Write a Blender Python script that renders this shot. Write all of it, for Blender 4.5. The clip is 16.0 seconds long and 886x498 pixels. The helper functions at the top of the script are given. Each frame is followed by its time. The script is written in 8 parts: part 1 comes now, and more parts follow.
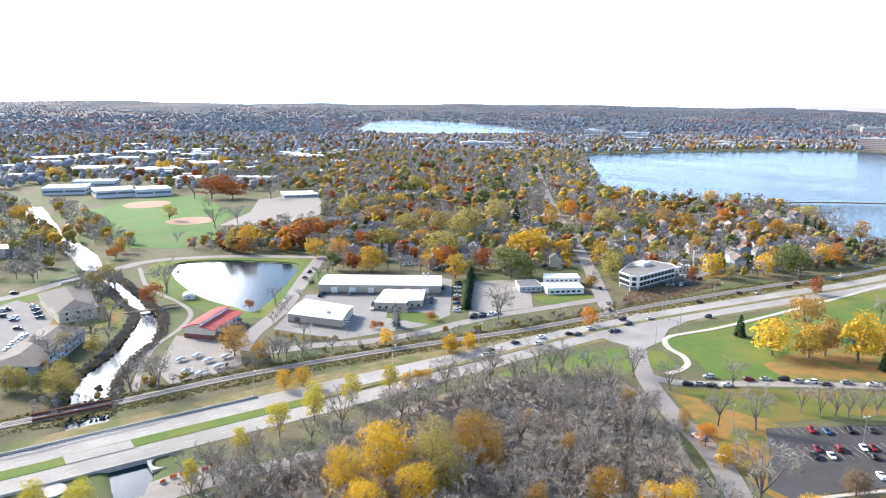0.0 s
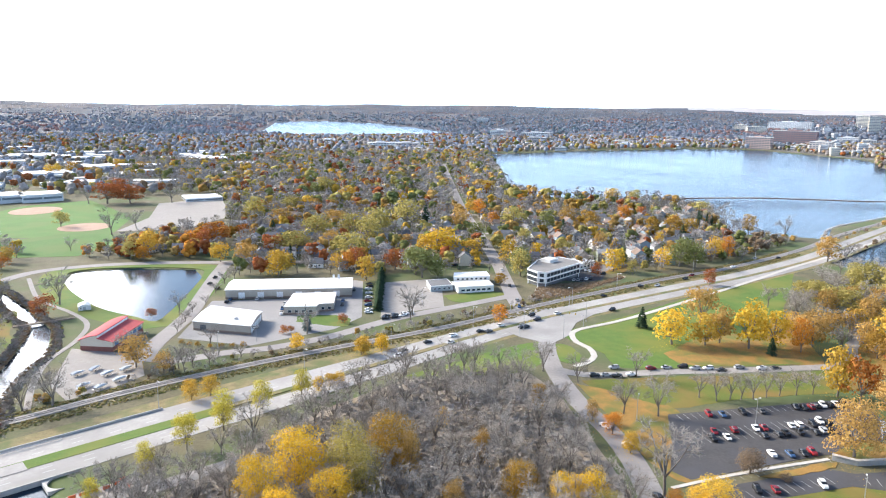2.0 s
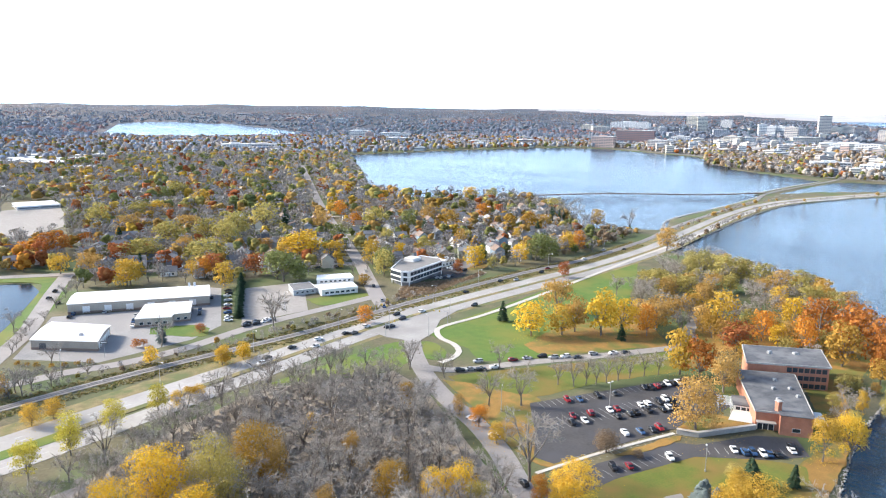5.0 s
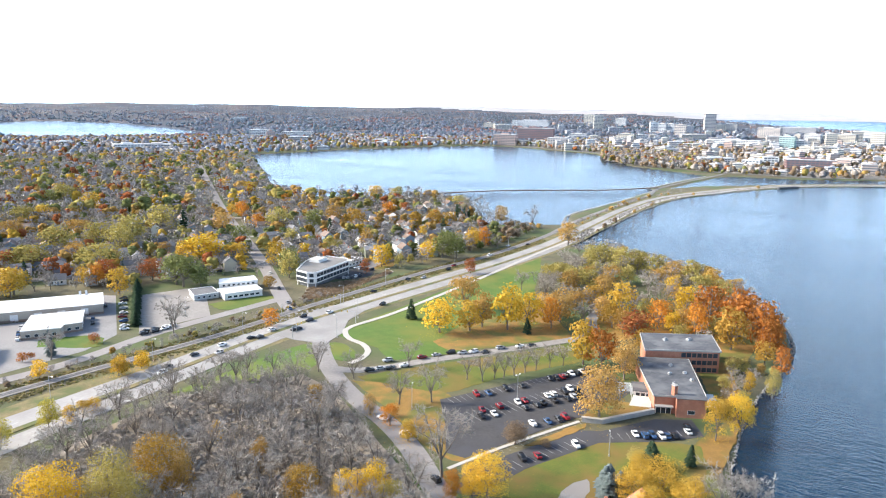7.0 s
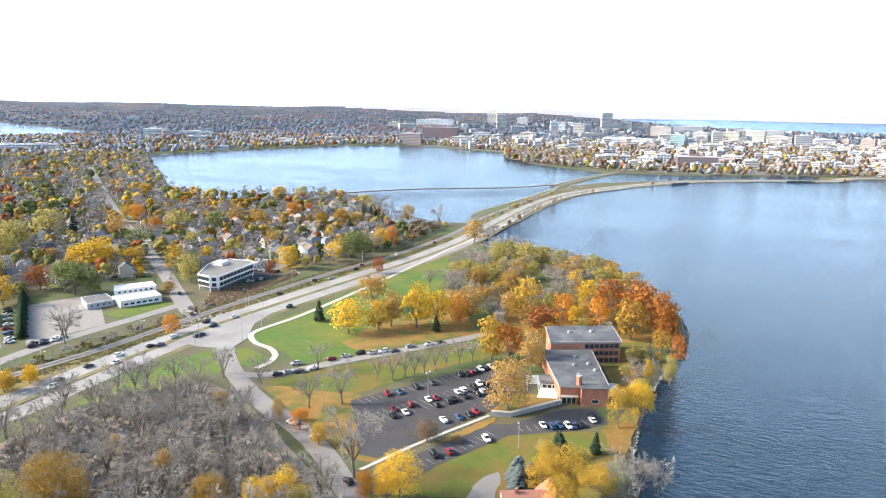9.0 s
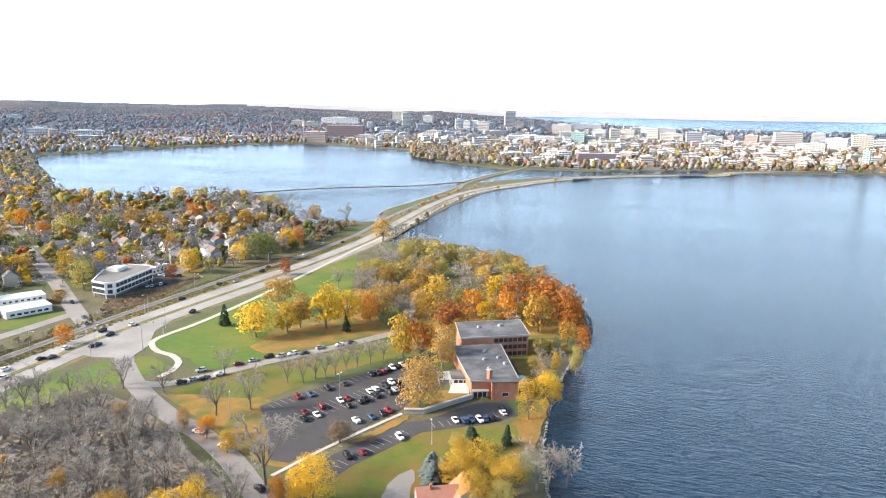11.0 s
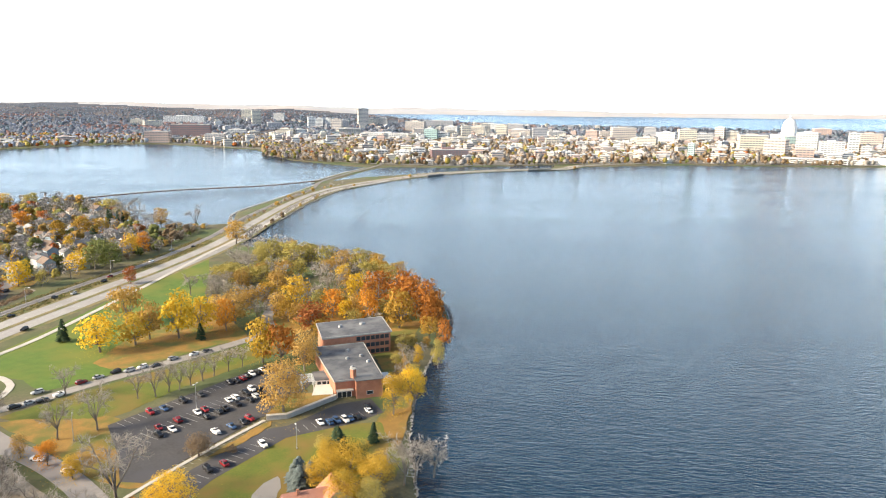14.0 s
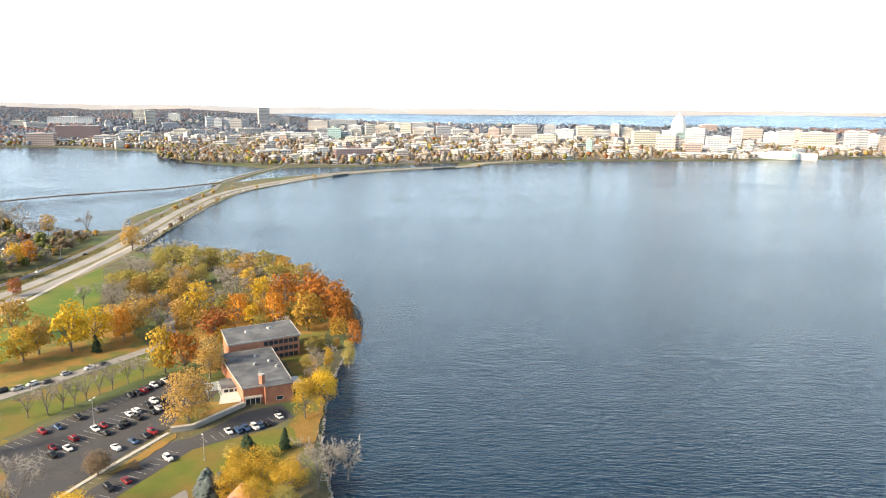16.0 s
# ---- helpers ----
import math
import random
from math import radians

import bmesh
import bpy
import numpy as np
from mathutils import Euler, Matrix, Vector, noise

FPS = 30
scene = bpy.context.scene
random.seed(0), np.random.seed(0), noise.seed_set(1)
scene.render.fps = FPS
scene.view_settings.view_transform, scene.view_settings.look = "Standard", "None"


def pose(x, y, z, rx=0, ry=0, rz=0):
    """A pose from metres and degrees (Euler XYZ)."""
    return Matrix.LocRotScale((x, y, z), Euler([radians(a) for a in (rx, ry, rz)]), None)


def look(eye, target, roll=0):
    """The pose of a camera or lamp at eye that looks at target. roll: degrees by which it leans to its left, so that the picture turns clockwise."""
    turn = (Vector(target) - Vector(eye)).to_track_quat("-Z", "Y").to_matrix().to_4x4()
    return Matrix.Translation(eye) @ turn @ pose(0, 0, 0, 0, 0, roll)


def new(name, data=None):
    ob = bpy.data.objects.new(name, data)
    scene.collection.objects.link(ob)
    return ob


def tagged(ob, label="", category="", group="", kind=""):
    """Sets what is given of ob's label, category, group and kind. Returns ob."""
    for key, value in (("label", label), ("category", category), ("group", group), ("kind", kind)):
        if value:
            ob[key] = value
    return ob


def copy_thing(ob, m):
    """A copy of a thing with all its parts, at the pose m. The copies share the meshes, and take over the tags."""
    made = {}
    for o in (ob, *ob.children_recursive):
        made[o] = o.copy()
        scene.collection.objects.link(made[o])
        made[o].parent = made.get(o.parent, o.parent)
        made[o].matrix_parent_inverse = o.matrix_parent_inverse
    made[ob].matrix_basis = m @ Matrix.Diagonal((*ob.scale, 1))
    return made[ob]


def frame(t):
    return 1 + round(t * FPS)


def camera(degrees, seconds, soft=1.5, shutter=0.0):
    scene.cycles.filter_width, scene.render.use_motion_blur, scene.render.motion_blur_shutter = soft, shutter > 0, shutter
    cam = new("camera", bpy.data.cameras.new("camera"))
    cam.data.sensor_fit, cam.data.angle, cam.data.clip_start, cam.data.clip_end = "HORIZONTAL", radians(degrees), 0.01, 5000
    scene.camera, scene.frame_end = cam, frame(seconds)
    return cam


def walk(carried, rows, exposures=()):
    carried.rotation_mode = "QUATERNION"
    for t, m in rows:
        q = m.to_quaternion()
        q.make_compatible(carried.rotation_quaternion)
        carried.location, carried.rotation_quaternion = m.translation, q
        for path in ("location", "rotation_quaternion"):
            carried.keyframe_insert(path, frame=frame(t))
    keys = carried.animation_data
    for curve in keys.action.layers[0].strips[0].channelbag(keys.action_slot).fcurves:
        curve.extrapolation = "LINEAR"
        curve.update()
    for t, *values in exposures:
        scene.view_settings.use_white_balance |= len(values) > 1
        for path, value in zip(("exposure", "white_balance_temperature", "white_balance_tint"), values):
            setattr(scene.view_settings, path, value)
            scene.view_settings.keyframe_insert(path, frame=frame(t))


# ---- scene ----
cam = camera(62.82, 16.0, 1.1)
H = 110.0  # the drone hovers at this height and turns
walk(cam, [
    (0, pose(0, 0, H, 78.73, -0.43, 0.09)),
    (0.5, pose(0, 0, H, 78.78, -0.43, -1.68)),
    (1, pose(0, 0, H, 78.80, -0.49, -3.48)),
    (1.5, pose(0, 0, H, 78.81, -0.47, -5.29)),
    (2, pose(0, 0, H, 78.83, -0.47, -7.11)),
    (2.5, pose(0, 0, H, 78.87, -0.49, -8.93)),
    (3, pose(0, 0, H, 78.91, -0.53, -10.76)),
    (3.5, pose(0, 0, H, 78.94, -0.51, -12.63)),
    (4, pose(0, 0, H, 78.95, -0.54, -14.44)),
    (6.5, pose(0, 0, H, 78.95, -0.60, -23.70)),
    (7, pose(0, 0, H, 78.93, -0.61, -25.58)),
    (7.5, pose(0, 0, H, 78.94, -0.71, -27.42)),
    (8, pose(0, 0, H, 78.94, -0.71, -29.28)),
    (8.5, pose(0, 0, H, 78.93, -0.74, -31.12)),
    (9, pose(0, 0, H, 78.94, -0.76, -32.98)),
    (11.5, pose(0, 0, H, 78.86, -0.72, -42.20)),
    (12, pose(0, 0, H, 78.83, -0.66, -44.12)),
    (12.5, pose(0, 0, H, 78.84, -0.72, -46.01)),
    (13, pose(0, 0, H, 78.82, -0.66, -47.89)),
    (13.5, pose(0, 0, H, 78.82, -0.64, -49.80)),
    (14, pose(0, 0, H, 78.83, -0.60, -51.70)),
    (14.5, pose(0, 0, H, 78.83, -0.50, -53.60)),
    (15, pose(0, 0, H, 78.81, -0.40, -55.50)),
    (15.5, pose(0, 0, H, 78.80, -0.35, -57.38)),
    (16, pose(0, 0, H, 78.79, -0.31, -59.17)),
], exposures=[(0, 0.78, 6050, 12), (9, 0.82, 6250, 11), (12.5, 0.72, 6850, 11), (16, 0.64, 7450, 10)])

# ---- light: hazy autumn sun from the south, thin bright cloud ----
SUN_AZ, SUN_EL = 58.0, 29.0     # degrees to the left of +y, and above the horizon
wd = bpy.data.worlds.new("sky")
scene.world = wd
wd.use_nodes = True
_n = wd.node_tree.nodes
_n.clear()
_sky = _n.new("ShaderNodeTexSky")
_sky.sky_type = "NISHITA"
_sky.sun_disc = False
_sky.sun_elevation = radians(SUN_EL)
_sky.sun_rotation = radians(-SUN_AZ)
_sky.altitude = 300
_sky.air_density, _sky.dust_density, _sky.ozone_density = 1.0, 2.2, 2.2
_bg = _n.new("ShaderNodeBackground")
_bg.inputs["Strength"].default_value = 0.12
_wo = _n.new("ShaderNodeOutputWorld")
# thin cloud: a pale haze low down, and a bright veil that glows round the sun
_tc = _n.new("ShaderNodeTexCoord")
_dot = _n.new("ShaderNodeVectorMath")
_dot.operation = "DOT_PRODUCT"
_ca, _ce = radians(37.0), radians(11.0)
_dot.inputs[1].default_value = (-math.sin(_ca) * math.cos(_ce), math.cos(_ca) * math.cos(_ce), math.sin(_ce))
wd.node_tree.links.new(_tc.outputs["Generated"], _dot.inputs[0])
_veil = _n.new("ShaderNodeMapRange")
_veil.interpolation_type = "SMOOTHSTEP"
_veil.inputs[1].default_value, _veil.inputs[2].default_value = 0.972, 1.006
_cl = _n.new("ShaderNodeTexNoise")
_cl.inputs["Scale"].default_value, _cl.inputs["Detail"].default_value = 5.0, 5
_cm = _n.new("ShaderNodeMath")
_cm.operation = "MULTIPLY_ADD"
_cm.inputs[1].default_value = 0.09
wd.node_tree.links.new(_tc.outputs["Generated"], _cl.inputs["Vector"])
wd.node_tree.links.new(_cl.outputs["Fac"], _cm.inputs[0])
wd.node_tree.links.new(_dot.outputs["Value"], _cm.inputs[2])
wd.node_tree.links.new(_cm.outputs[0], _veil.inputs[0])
_sep = _n.new("ShaderNodeSeparateXYZ")
wd.node_tree.links.new(_tc.outputs["Generated"], _sep.inputs[0])
_haze = _n.new("ShaderNodeMapRange")
_haze.interpolation_type = "SMOOTHSTEP"
_haze.inputs[1].default_value, _haze.inputs[2].default_value = -0.02, 0.29
_haze.inputs[3].default_value, _haze.inputs[4].default_value = 0.95, 0.02
wd.node_tree.links.new(_sep.outputs[2], _haze.inputs[0])
_m1, _m2 = _n.new("ShaderNodeMix"), _n.new("ShaderNodeMix")
_m1.data_type = _m2.data_type = "RGBA"
_m1.inputs[7].default_value = (16.2, 22.2, 28.8, 1)
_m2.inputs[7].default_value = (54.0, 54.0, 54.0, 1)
wd.node_tree.links.new(_haze.outputs[0], _m1.inputs[0])
wd.node_tree.links.new(_sky.outputs[0], _m1.inputs[6])
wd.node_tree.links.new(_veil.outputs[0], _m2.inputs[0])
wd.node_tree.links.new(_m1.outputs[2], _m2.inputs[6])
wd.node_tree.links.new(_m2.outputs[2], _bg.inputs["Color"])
wd.node_tree.links.new(_bg.outputs[0], _wo.inputs[0])
_sd = bpy.data.lights.new("sun", "SUN")
_sd.energy, _sd.angle, _sd.color = 4.7, radians(10.0), (1.0, 0.87, 0.68)
sun = new("sun", _sd)
_a = radians(SUN_AZ)
sun.matrix_world = look((0, 0, 0), (math.sin(_a) * math.cos(radians(SUN_EL)), -math.cos(_a) * math.cos(radians(SUN_EL)), -math.sin(radians(SUN_EL))))


# ---- small helpers ----
rng = random.Random(7)


def part(name, bm, material, parent, label=""):
    me = bpy.data.meshes.new(name)
    bm.to_mesh(me)
    bm.free()
    me.materials.append(material)
    ob = new(name, me)
    ob.parent = parent
    return tagged(ob, label)


def raw_mesh(name, verts, faces, mats, index=None, smooth=True):
    me = bpy.data.meshes.new(name)
    v = np.asarray(verts, np.float32)
    f = np.asarray(faces, np.int32)
    me.vertices.add(len(v))
    me.vertices.foreach_set("co", v.ravel())
    k = f.shape[1]
    me.loops.add(len(f) * k)
    me.loops.foreach_set("vertex_index", f.ravel())
    me.polygons.add(len(f))
    me.polygons.foreach_set("loop_start", np.arange(0, len(f) * k, k, dtype=np.int32))
    for m in mats:
        me.materials.append(m)
    if index is not None:
        me.polygons.foreach_set("material_index", np.asarray(index, np.int32))
    me.polygons.foreach_set("use_smooth", np.full(len(f), smooth))
    me.update(calc_edges=True)
    return me


def box(bm, x0, y0, z0, x1, y1, z1):
    vs = [bm.verts.new(p) for p in ((x0, y0, z0), (x1, y0, z0), (x1, y1, z0), (x0, y1, z0), (x0, y0, z1), (x1, y0, z1), (x1, y1, z1), (x0, y1, z1))]
    for f in ((3, 2, 1, 0), (4, 5, 6, 7), (0, 1, 5, 4), (1, 2, 6, 5), (2, 3, 7, 6), (3, 0, 4, 7)):
        bm.faces.new([vs[i] for i in f])
    return bm


def boxes(*sizes):
    bm = bmesh.new()
    for s in sizes:
        box(bm, *s)
    return bm


def prism(bm, pts, z0, z1):
    """An upright prism over a plan polygon."""
    lo = [bm.verts.new((x, y, z0)) for x, y in pts]
    hi = [bm.verts.new((x, y, z1)) for x, y in pts]
    n = len(pts)
    for i in range(n):
        bm.faces.new((lo[i], lo[(i + 1) % n], hi[(i + 1) % n], hi[i]))
    bm.faces.new(hi)
    bm.faces.new(lo[::-1])
    bmesh.ops.recalc_face_normals(bm, faces=bm.faces)
    return bm


def tube(bm, a, b, r0, r1, n=6):
    a, b = Vector(a), Vector(b)
    d = (b - a).normalized()
    u = d.orthogonal().normalized()
    w = d.cross(u)
    ra = [bm.verts.new(a + (u * math.cos(k * math.tau / n) + w * math.sin(k * math.tau / n)) * r0) for k in range(n)]
    rb = [bm.verts.new(b + (u * math.cos(k * math.tau / n) + w * math.sin(k * math.tau / n)) * r1) for k in range(n)]
    for k in range(n):
        bm.faces.new((ra[k], ra[(k + 1) % n], rb[(k + 1) % n], rb[k]))
    bm.faces.new(rb)
    bm.faces.new(ra[::-1])
    return bm


def smooth_line(pts, step=6.0):
    """A Catmull-Rom line through plan points."""
    p = [np.array(q, float) for q in pts]
    p = [2 * p[0] - p[1]] + p + [2 * p[-1] - p[-2]]
    out = []
    for i in range(1, len(p) - 2):
        n = max(2, int(np.linalg.norm(p[i + 1] - p[i]) / step))
        for k in range(n):
            t = k / n
            out.append(0.5 * (2 * p[i] + (p[i + 1] - p[i - 1]) * t + (2 * p[i - 1] - 5 * p[i] + 4 * p[i + 1] - p[i + 2]) * t * t + (3 * p[i] - p[i - 1] - 3 * p[i + 1] + p[i + 2]) * t ** 3))
    out.append(p[-2])
    return np.array(out)


def offset_line(line, off):
    """The same line shifted to its left by off."""
    d = np.gradient(line, axis=0)
    d /= np.linalg.norm(d, axis=1)[:, None]
    return line + np.stack([-d[:, 1], d[:, 0]], 1) * off


def ribbon_bm(line, w0, w1, z, thick=0.5, bm=None):
    bm = bm or bmesh.new()
    l, r = offset_line(line, w1), offset_line(line, w0)
    rows = []
    for a, b in zip(l, r):
        rows.append([bm.verts.new((a[0], a[1], z - thick)), bm.verts.new((a[0], a[1], z)), bm.verts.new((b[0], b[1], z)), bm.verts.new((b[0], b[1], z - thick))])
    for p, q in zip(rows, rows[1:]):
        for k in range(3):
            bm.faces.new((p[k], p[k + 1], q[k + 1], q[k]))
    bmesh.ops.recalc_face_normals(bm, faces=bm.faces)
    return bm


def structure(name, bm, material, label="", category="", kind="structure"):
    ob = part(name, bm, material, None)
    return tagged(ob, label, category, "", kind)


def inside(poly, x, y):
    c = np.zeros(np.shape(x), bool)
    n = len(poly)
    for i in range(n):
        (x0, y0), (x1, y1) = poly[i], poly[(i + 1) % n]
        if y0 == y1:
            continue
        c ^= ((y0 > y) != (y1 > y)) & (x < (x1 - x0) * (y - y0) / (y1 - y0) + x0)
    return c


def dist_to(poly, x, y, closed=True):
    best = np.full(np.shape(x), 1e9)
    n = len(poly)
    for i in range(n if closed else n - 1):
        (x0, y0), (x1, y1) = poly[i], poly[(i + 1) % n]
        dx, dy = x1 - x0, y1 - y0
        t = np.clip(((x - x0) * dx + (y - y0) * dy) / (dx * dx + dy * dy + 1e-9), 0, 1)
        best = np.minimum(best, np.hypot(x - x0 - t * dx, y - y0 - t * dy))
    return best


# ---- materials ----
def nodes_of(name):
    m = bpy.data.materials.new(name)
    m.use_nodes = True
    m.node_tree.nodes.clear()
    return m, m.node_tree.nodes, m.node_tree.links


def rgba(c):
    return (*c, 1.0)


def surf(name, c1, c2, scale=0.5, rough=0.8, metal=0.0, bump=0.15, rnd=0.12, fine=9.0, c3=None, third=0.03, spec=0.5):
    """A weathered surface: two colours mixed by noise at two scales, a third in broad patches, bump, and a shift from object to object."""
    m, n, l = nodes_of(name)
    out, bs = n.new("ShaderNodeOutputMaterial"), n.new("ShaderNodeBsdfPrincipled")
    l.new(bs.outputs[0], out.inputs[0])
    tc = n.new("ShaderNodeTexCoord")
    na, nb = n.new("ShaderNodeTexNoise"), n.new("ShaderNodeTexNoise")
    na.inputs["Scale"].default_value, nb.inputs["Scale"].default_value = scale, scale * fine
    na.inputs["Detail"].default_value = 6
    for q in (na, nb):
        l.new(tc.outputs["Object"], q.inputs["Vector"])
    add = n.new("ShaderNodeMath")
    add.operation = "ADD"
    l.new(na.outputs["Fac"], add.inputs[0])
    l.new(nb.outputs["Fac"], add.inputs[1])
    mr = n.new("ShaderNodeMapRange")
    mr.inputs[1].default_value, mr.inputs[2].default_value = 0.72, 1.28
    l.new(add.outputs[0], mr.inputs[0])
    mx = n.new("ShaderNodeMix")
    mx.data_type = "RGBA"
    mx.inputs[6].default_value, mx.inputs[7].default_value = rgba(c1), rgba(c2)
    l.new(mr.outputs[0], mx.inputs[0])
    col = mx.outputs[2]
    if c3:
        nc = n.new("ShaderNodeTexNoise")
        nc.inputs["Scale"].default_value = third
        nc.inputs["Detail"].default_value = 4
        l.new(tc.outputs["Object"], nc.inputs["Vector"])
        mr3 = n.new("ShaderNodeMapRange")
        mr3.inputs[1].default_value, mr3.inputs[2].default_value = 0.45, 0.62
        l.new(nc.outputs["Fac"], mr3.inputs[0])
        m3 = n.new("ShaderNodeMix")
        m3.data_type = "RGBA"
        m3.inputs[7].default_value = rgba(c3)
        l.new(mr3.outputs[0], m3.inputs[0])
        l.new(col, m3.inputs[6])
        col = m3.outputs[2]
    if rnd:
        oi = n.new("ShaderNodeObjectInfo")
        mv = n.new("ShaderNodeMapRange")
        mv.inputs[3].default_value, mv.inputs[4].default_value = 1 - rnd, 1 + rnd
        l.new(oi.outputs["Random"], mv.inputs[0])
        hs = n.new("ShaderNodeHueSaturation")
        l.new(mv.outputs[0], hs.inputs["Value"])
        l.new(col, hs.inputs["Color"])
        col = hs.outputs[0]
    l.new(col, bs.inputs["Base Color"])
    bs.inputs["Roughness"].default_value, bs.inputs["Metallic"].default_value = rough, metal
    bs.inputs["Specular IOR Level"].default_value = spec
    if bump:
        bp = n.new("ShaderNodeBump")
        bp.inputs["Strength"].default_value = bump
        l.new(nb.outputs["Fac"], bp.inputs["Height"])
        l.new(bp.outputs[0], bs.inputs["Normal"])
    return m


def leafy(name, c1, c2, c3, thin=0.3):
    """Leaves: colour shifts from leaf to leaf and from tree to tree; light comes through them."""
    m, n, l = nodes_of(name)
    out = n.new("ShaderNodeOutputMaterial")
    ge, oi = n.new("ShaderNodeNewGeometry"), n.new("ShaderNodeObjectInfo")
    ra = n.new("ShaderNodeValToRGB")
    c1, c3 = ([p * 0.6 + q * 0.4 for p, q in zip(c, c2)] for c in (c1, c3))
    ra.color_ramp.elements[0].color, ra.color_ramp.elements[1].color = rgba(c1), rgba(c3)
    e = ra.color_ramp.elements.new(0.55)
    e.color = rgba(c2)
    l.new(ge.outputs["Random Per Island"], ra.inputs[0])
    tc, nz = n.new("ShaderNodeTexCoord"), n.new("ShaderNodeTexNoise")
    nz.inputs["Scale"].default_value = 0.25
    l.new(tc.outputs["Object"], nz.inputs["Vector"])
    mv = n.new("ShaderNodeMapRange")
    mv.inputs[3].default_value, mv.inputs[4].default_value = 0.8, 1.2
    ad = n.new("ShaderNodeMath")
    ad.operation = "ADD"
    l.new(oi.outputs["Random"], ad.inputs[0])
    l.new(nz.outputs["Fac"], ad.inputs[1])
    mv.inputs[1].default_value, mv.inputs[2].default_value = 0.3, 1.5
    l.new(ad.outputs[0], mv.inputs[0])
    hs = n.new("ShaderNodeHueSaturation")
    l.new(mv.outputs[0], hs.inputs["Value"])
    l.new(ra.outputs[0], hs.inputs["Color"])
    df, tl, mx = n.new("ShaderNodeBsdfDiffuse"), n.new("ShaderNodeBsdfTranslucent"), n.new("ShaderNodeMixShader")
    mx.inputs[0].default_value = thin
    l.new(hs.outputs[0], df.inputs[0])
    l.new(hs.outputs[0], tl.inputs[0])
    l.new(df.outputs[0], mx.inputs[1])
    l.new(tl.outputs[0], mx.inputs[2])
    l.new(mx.outputs[0], out.inputs[0])
    return m


def water_mat(name, chop=0.62, body=(0.002, 0.018, 0.040, 1)):
    m, n, l = nodes_of(name)
    out, bs = n.new("ShaderNodeOutputMaterial"), n.new("ShaderNodeBsdfPrincipled")
    l.new(bs.outputs[0], out.inputs[0])
    bs.inputs["Base Color"].default_value = body
    bs.inputs["IOR"].default_value = 1.333
    tc = n.new("ShaderNodeTexCoord")
    mp = n.new("ShaderNodeMapping")
    mp.vector_type = "TEXTURE"      # long crests, turned to the wind
    mp.inputs["Rotation"].default_value = (0, 0, radians(-61))
    mp.inputs["Scale"].default_value = (3.6, 1.0, 1)
    l.new(tc.outputs["Object"], mp.inputs[0])
    a, b, c = (n.new("ShaderNodeTexNoise") for _ in range(3))
    a.inputs["Scale"].default_value, a.inputs["Detail"].default_value = 0.95, 4
    a.inputs["Roughness"].default_value = 0.58
    a.inputs["Distortion"].default_value = 0.4
    b.inputs["Scale"].default_value, b.inputs["Detail"].default_value = 2.2, 3
    c.inputs["Scale"].default_value, c.inputs["Detail"].default_value = 0.011, 5
    l.new(mp.outputs[0], a.inputs["Vector"])
    l.new(tc.outputs["Object"], b.inputs["Vector"])
    l.new(mp.outputs[0], c.inputs["Vector"])
    gust = n.new("ShaderNodeMapRange")          # calm streaks and ruffled patches
    gust.inputs[1].default_value, gust.inputs[2].default_value = 0.38, 0.62
    gust.inputs[3].default_value, gust.inputs[4].default_value = 0.62, 1.0
    l.new(c.outputs["Fac"], gust.inputs[0])
    ru = n.new("ShaderNodeMapRange")
    ru.inputs[3].default_value, ru.inputs[4].default_value = 0.07, 0.17
    l.new(gust.outputs[0], ru.inputs[0])
    l.new(ru.outputs[0], bs.inputs["Roughness"])
    b1, b2 = n.new("ShaderNodeBump"), n.new("ShaderNodeBump")
    b1.inputs["Distance"].default_value, b2.inputs["Distance"].default_value = chop, chop * 0.1
    l.new(gust.outputs[0], b1.inputs["Strength"])
    b2.inputs["Strength"].default_value = 0.5
    l.new(a.outputs["Fac"], b1.inputs["Height"])
    l.new(b.outputs["Fac"], b2.inputs["Height"])
    l.new(b1.outputs[0], b2.inputs["Normal"])
    d, b3 = n.new("ShaderNodeTexNoise"), n.new("ShaderNodeBump")      # longer waves that still show far out
    d.inputs["Scale"].default_value, d.inputs["Detail"].default_value = 0.33, 3
    l.new(mp.outputs[0], d.inputs["Vector"])
    l.new(d.outputs["Fac"], b3.inputs["Height"])
    b3.inputs["Distance"].default_value, b3.inputs["Strength"].default_value = chop * 1.2, 0.4
    l.new(b3.outputs[0], b1.inputs["Normal"])
    l.new(b2.outputs[0], bs.inputs["Normal"])
    return m


ASPHALT = surf("asphalt", (0.052, 0.050, 0.052), (0.080, 0.077, 0.078), 0.12, 0.9, rnd=0.05, c3=(0.07, 0.07, 0.078), third=0.05)
CONCRETE = surf("road_concrete", (0.33, 0.315, 0.30), (0.41, 0.395, 0.375), 0.09, 0.85, rnd=0.04, c3=(0.29, 0.28, 0.265), third=0.03)
STREET = surf("old_street_asphalt", (0.24, 0.225, 0.215), (0.34, 0.32, 0.305), 0.1, 0.9, rnd=0.06, c3=(0.29, 0.27, 0.26))
GRAVEL = surf("gravel", (0.25, 0.23, 0.21), (0.36, 0.34, 0.315), 0.4, 0.95, rnd=0.05, c3=(0.29, 0.27, 0.25), third=0.08)
PAVING = surf("pale_paving", (0.50, 0.47, 0.42), (0.60, 0.57, 0.52), 0.5, 0.85)
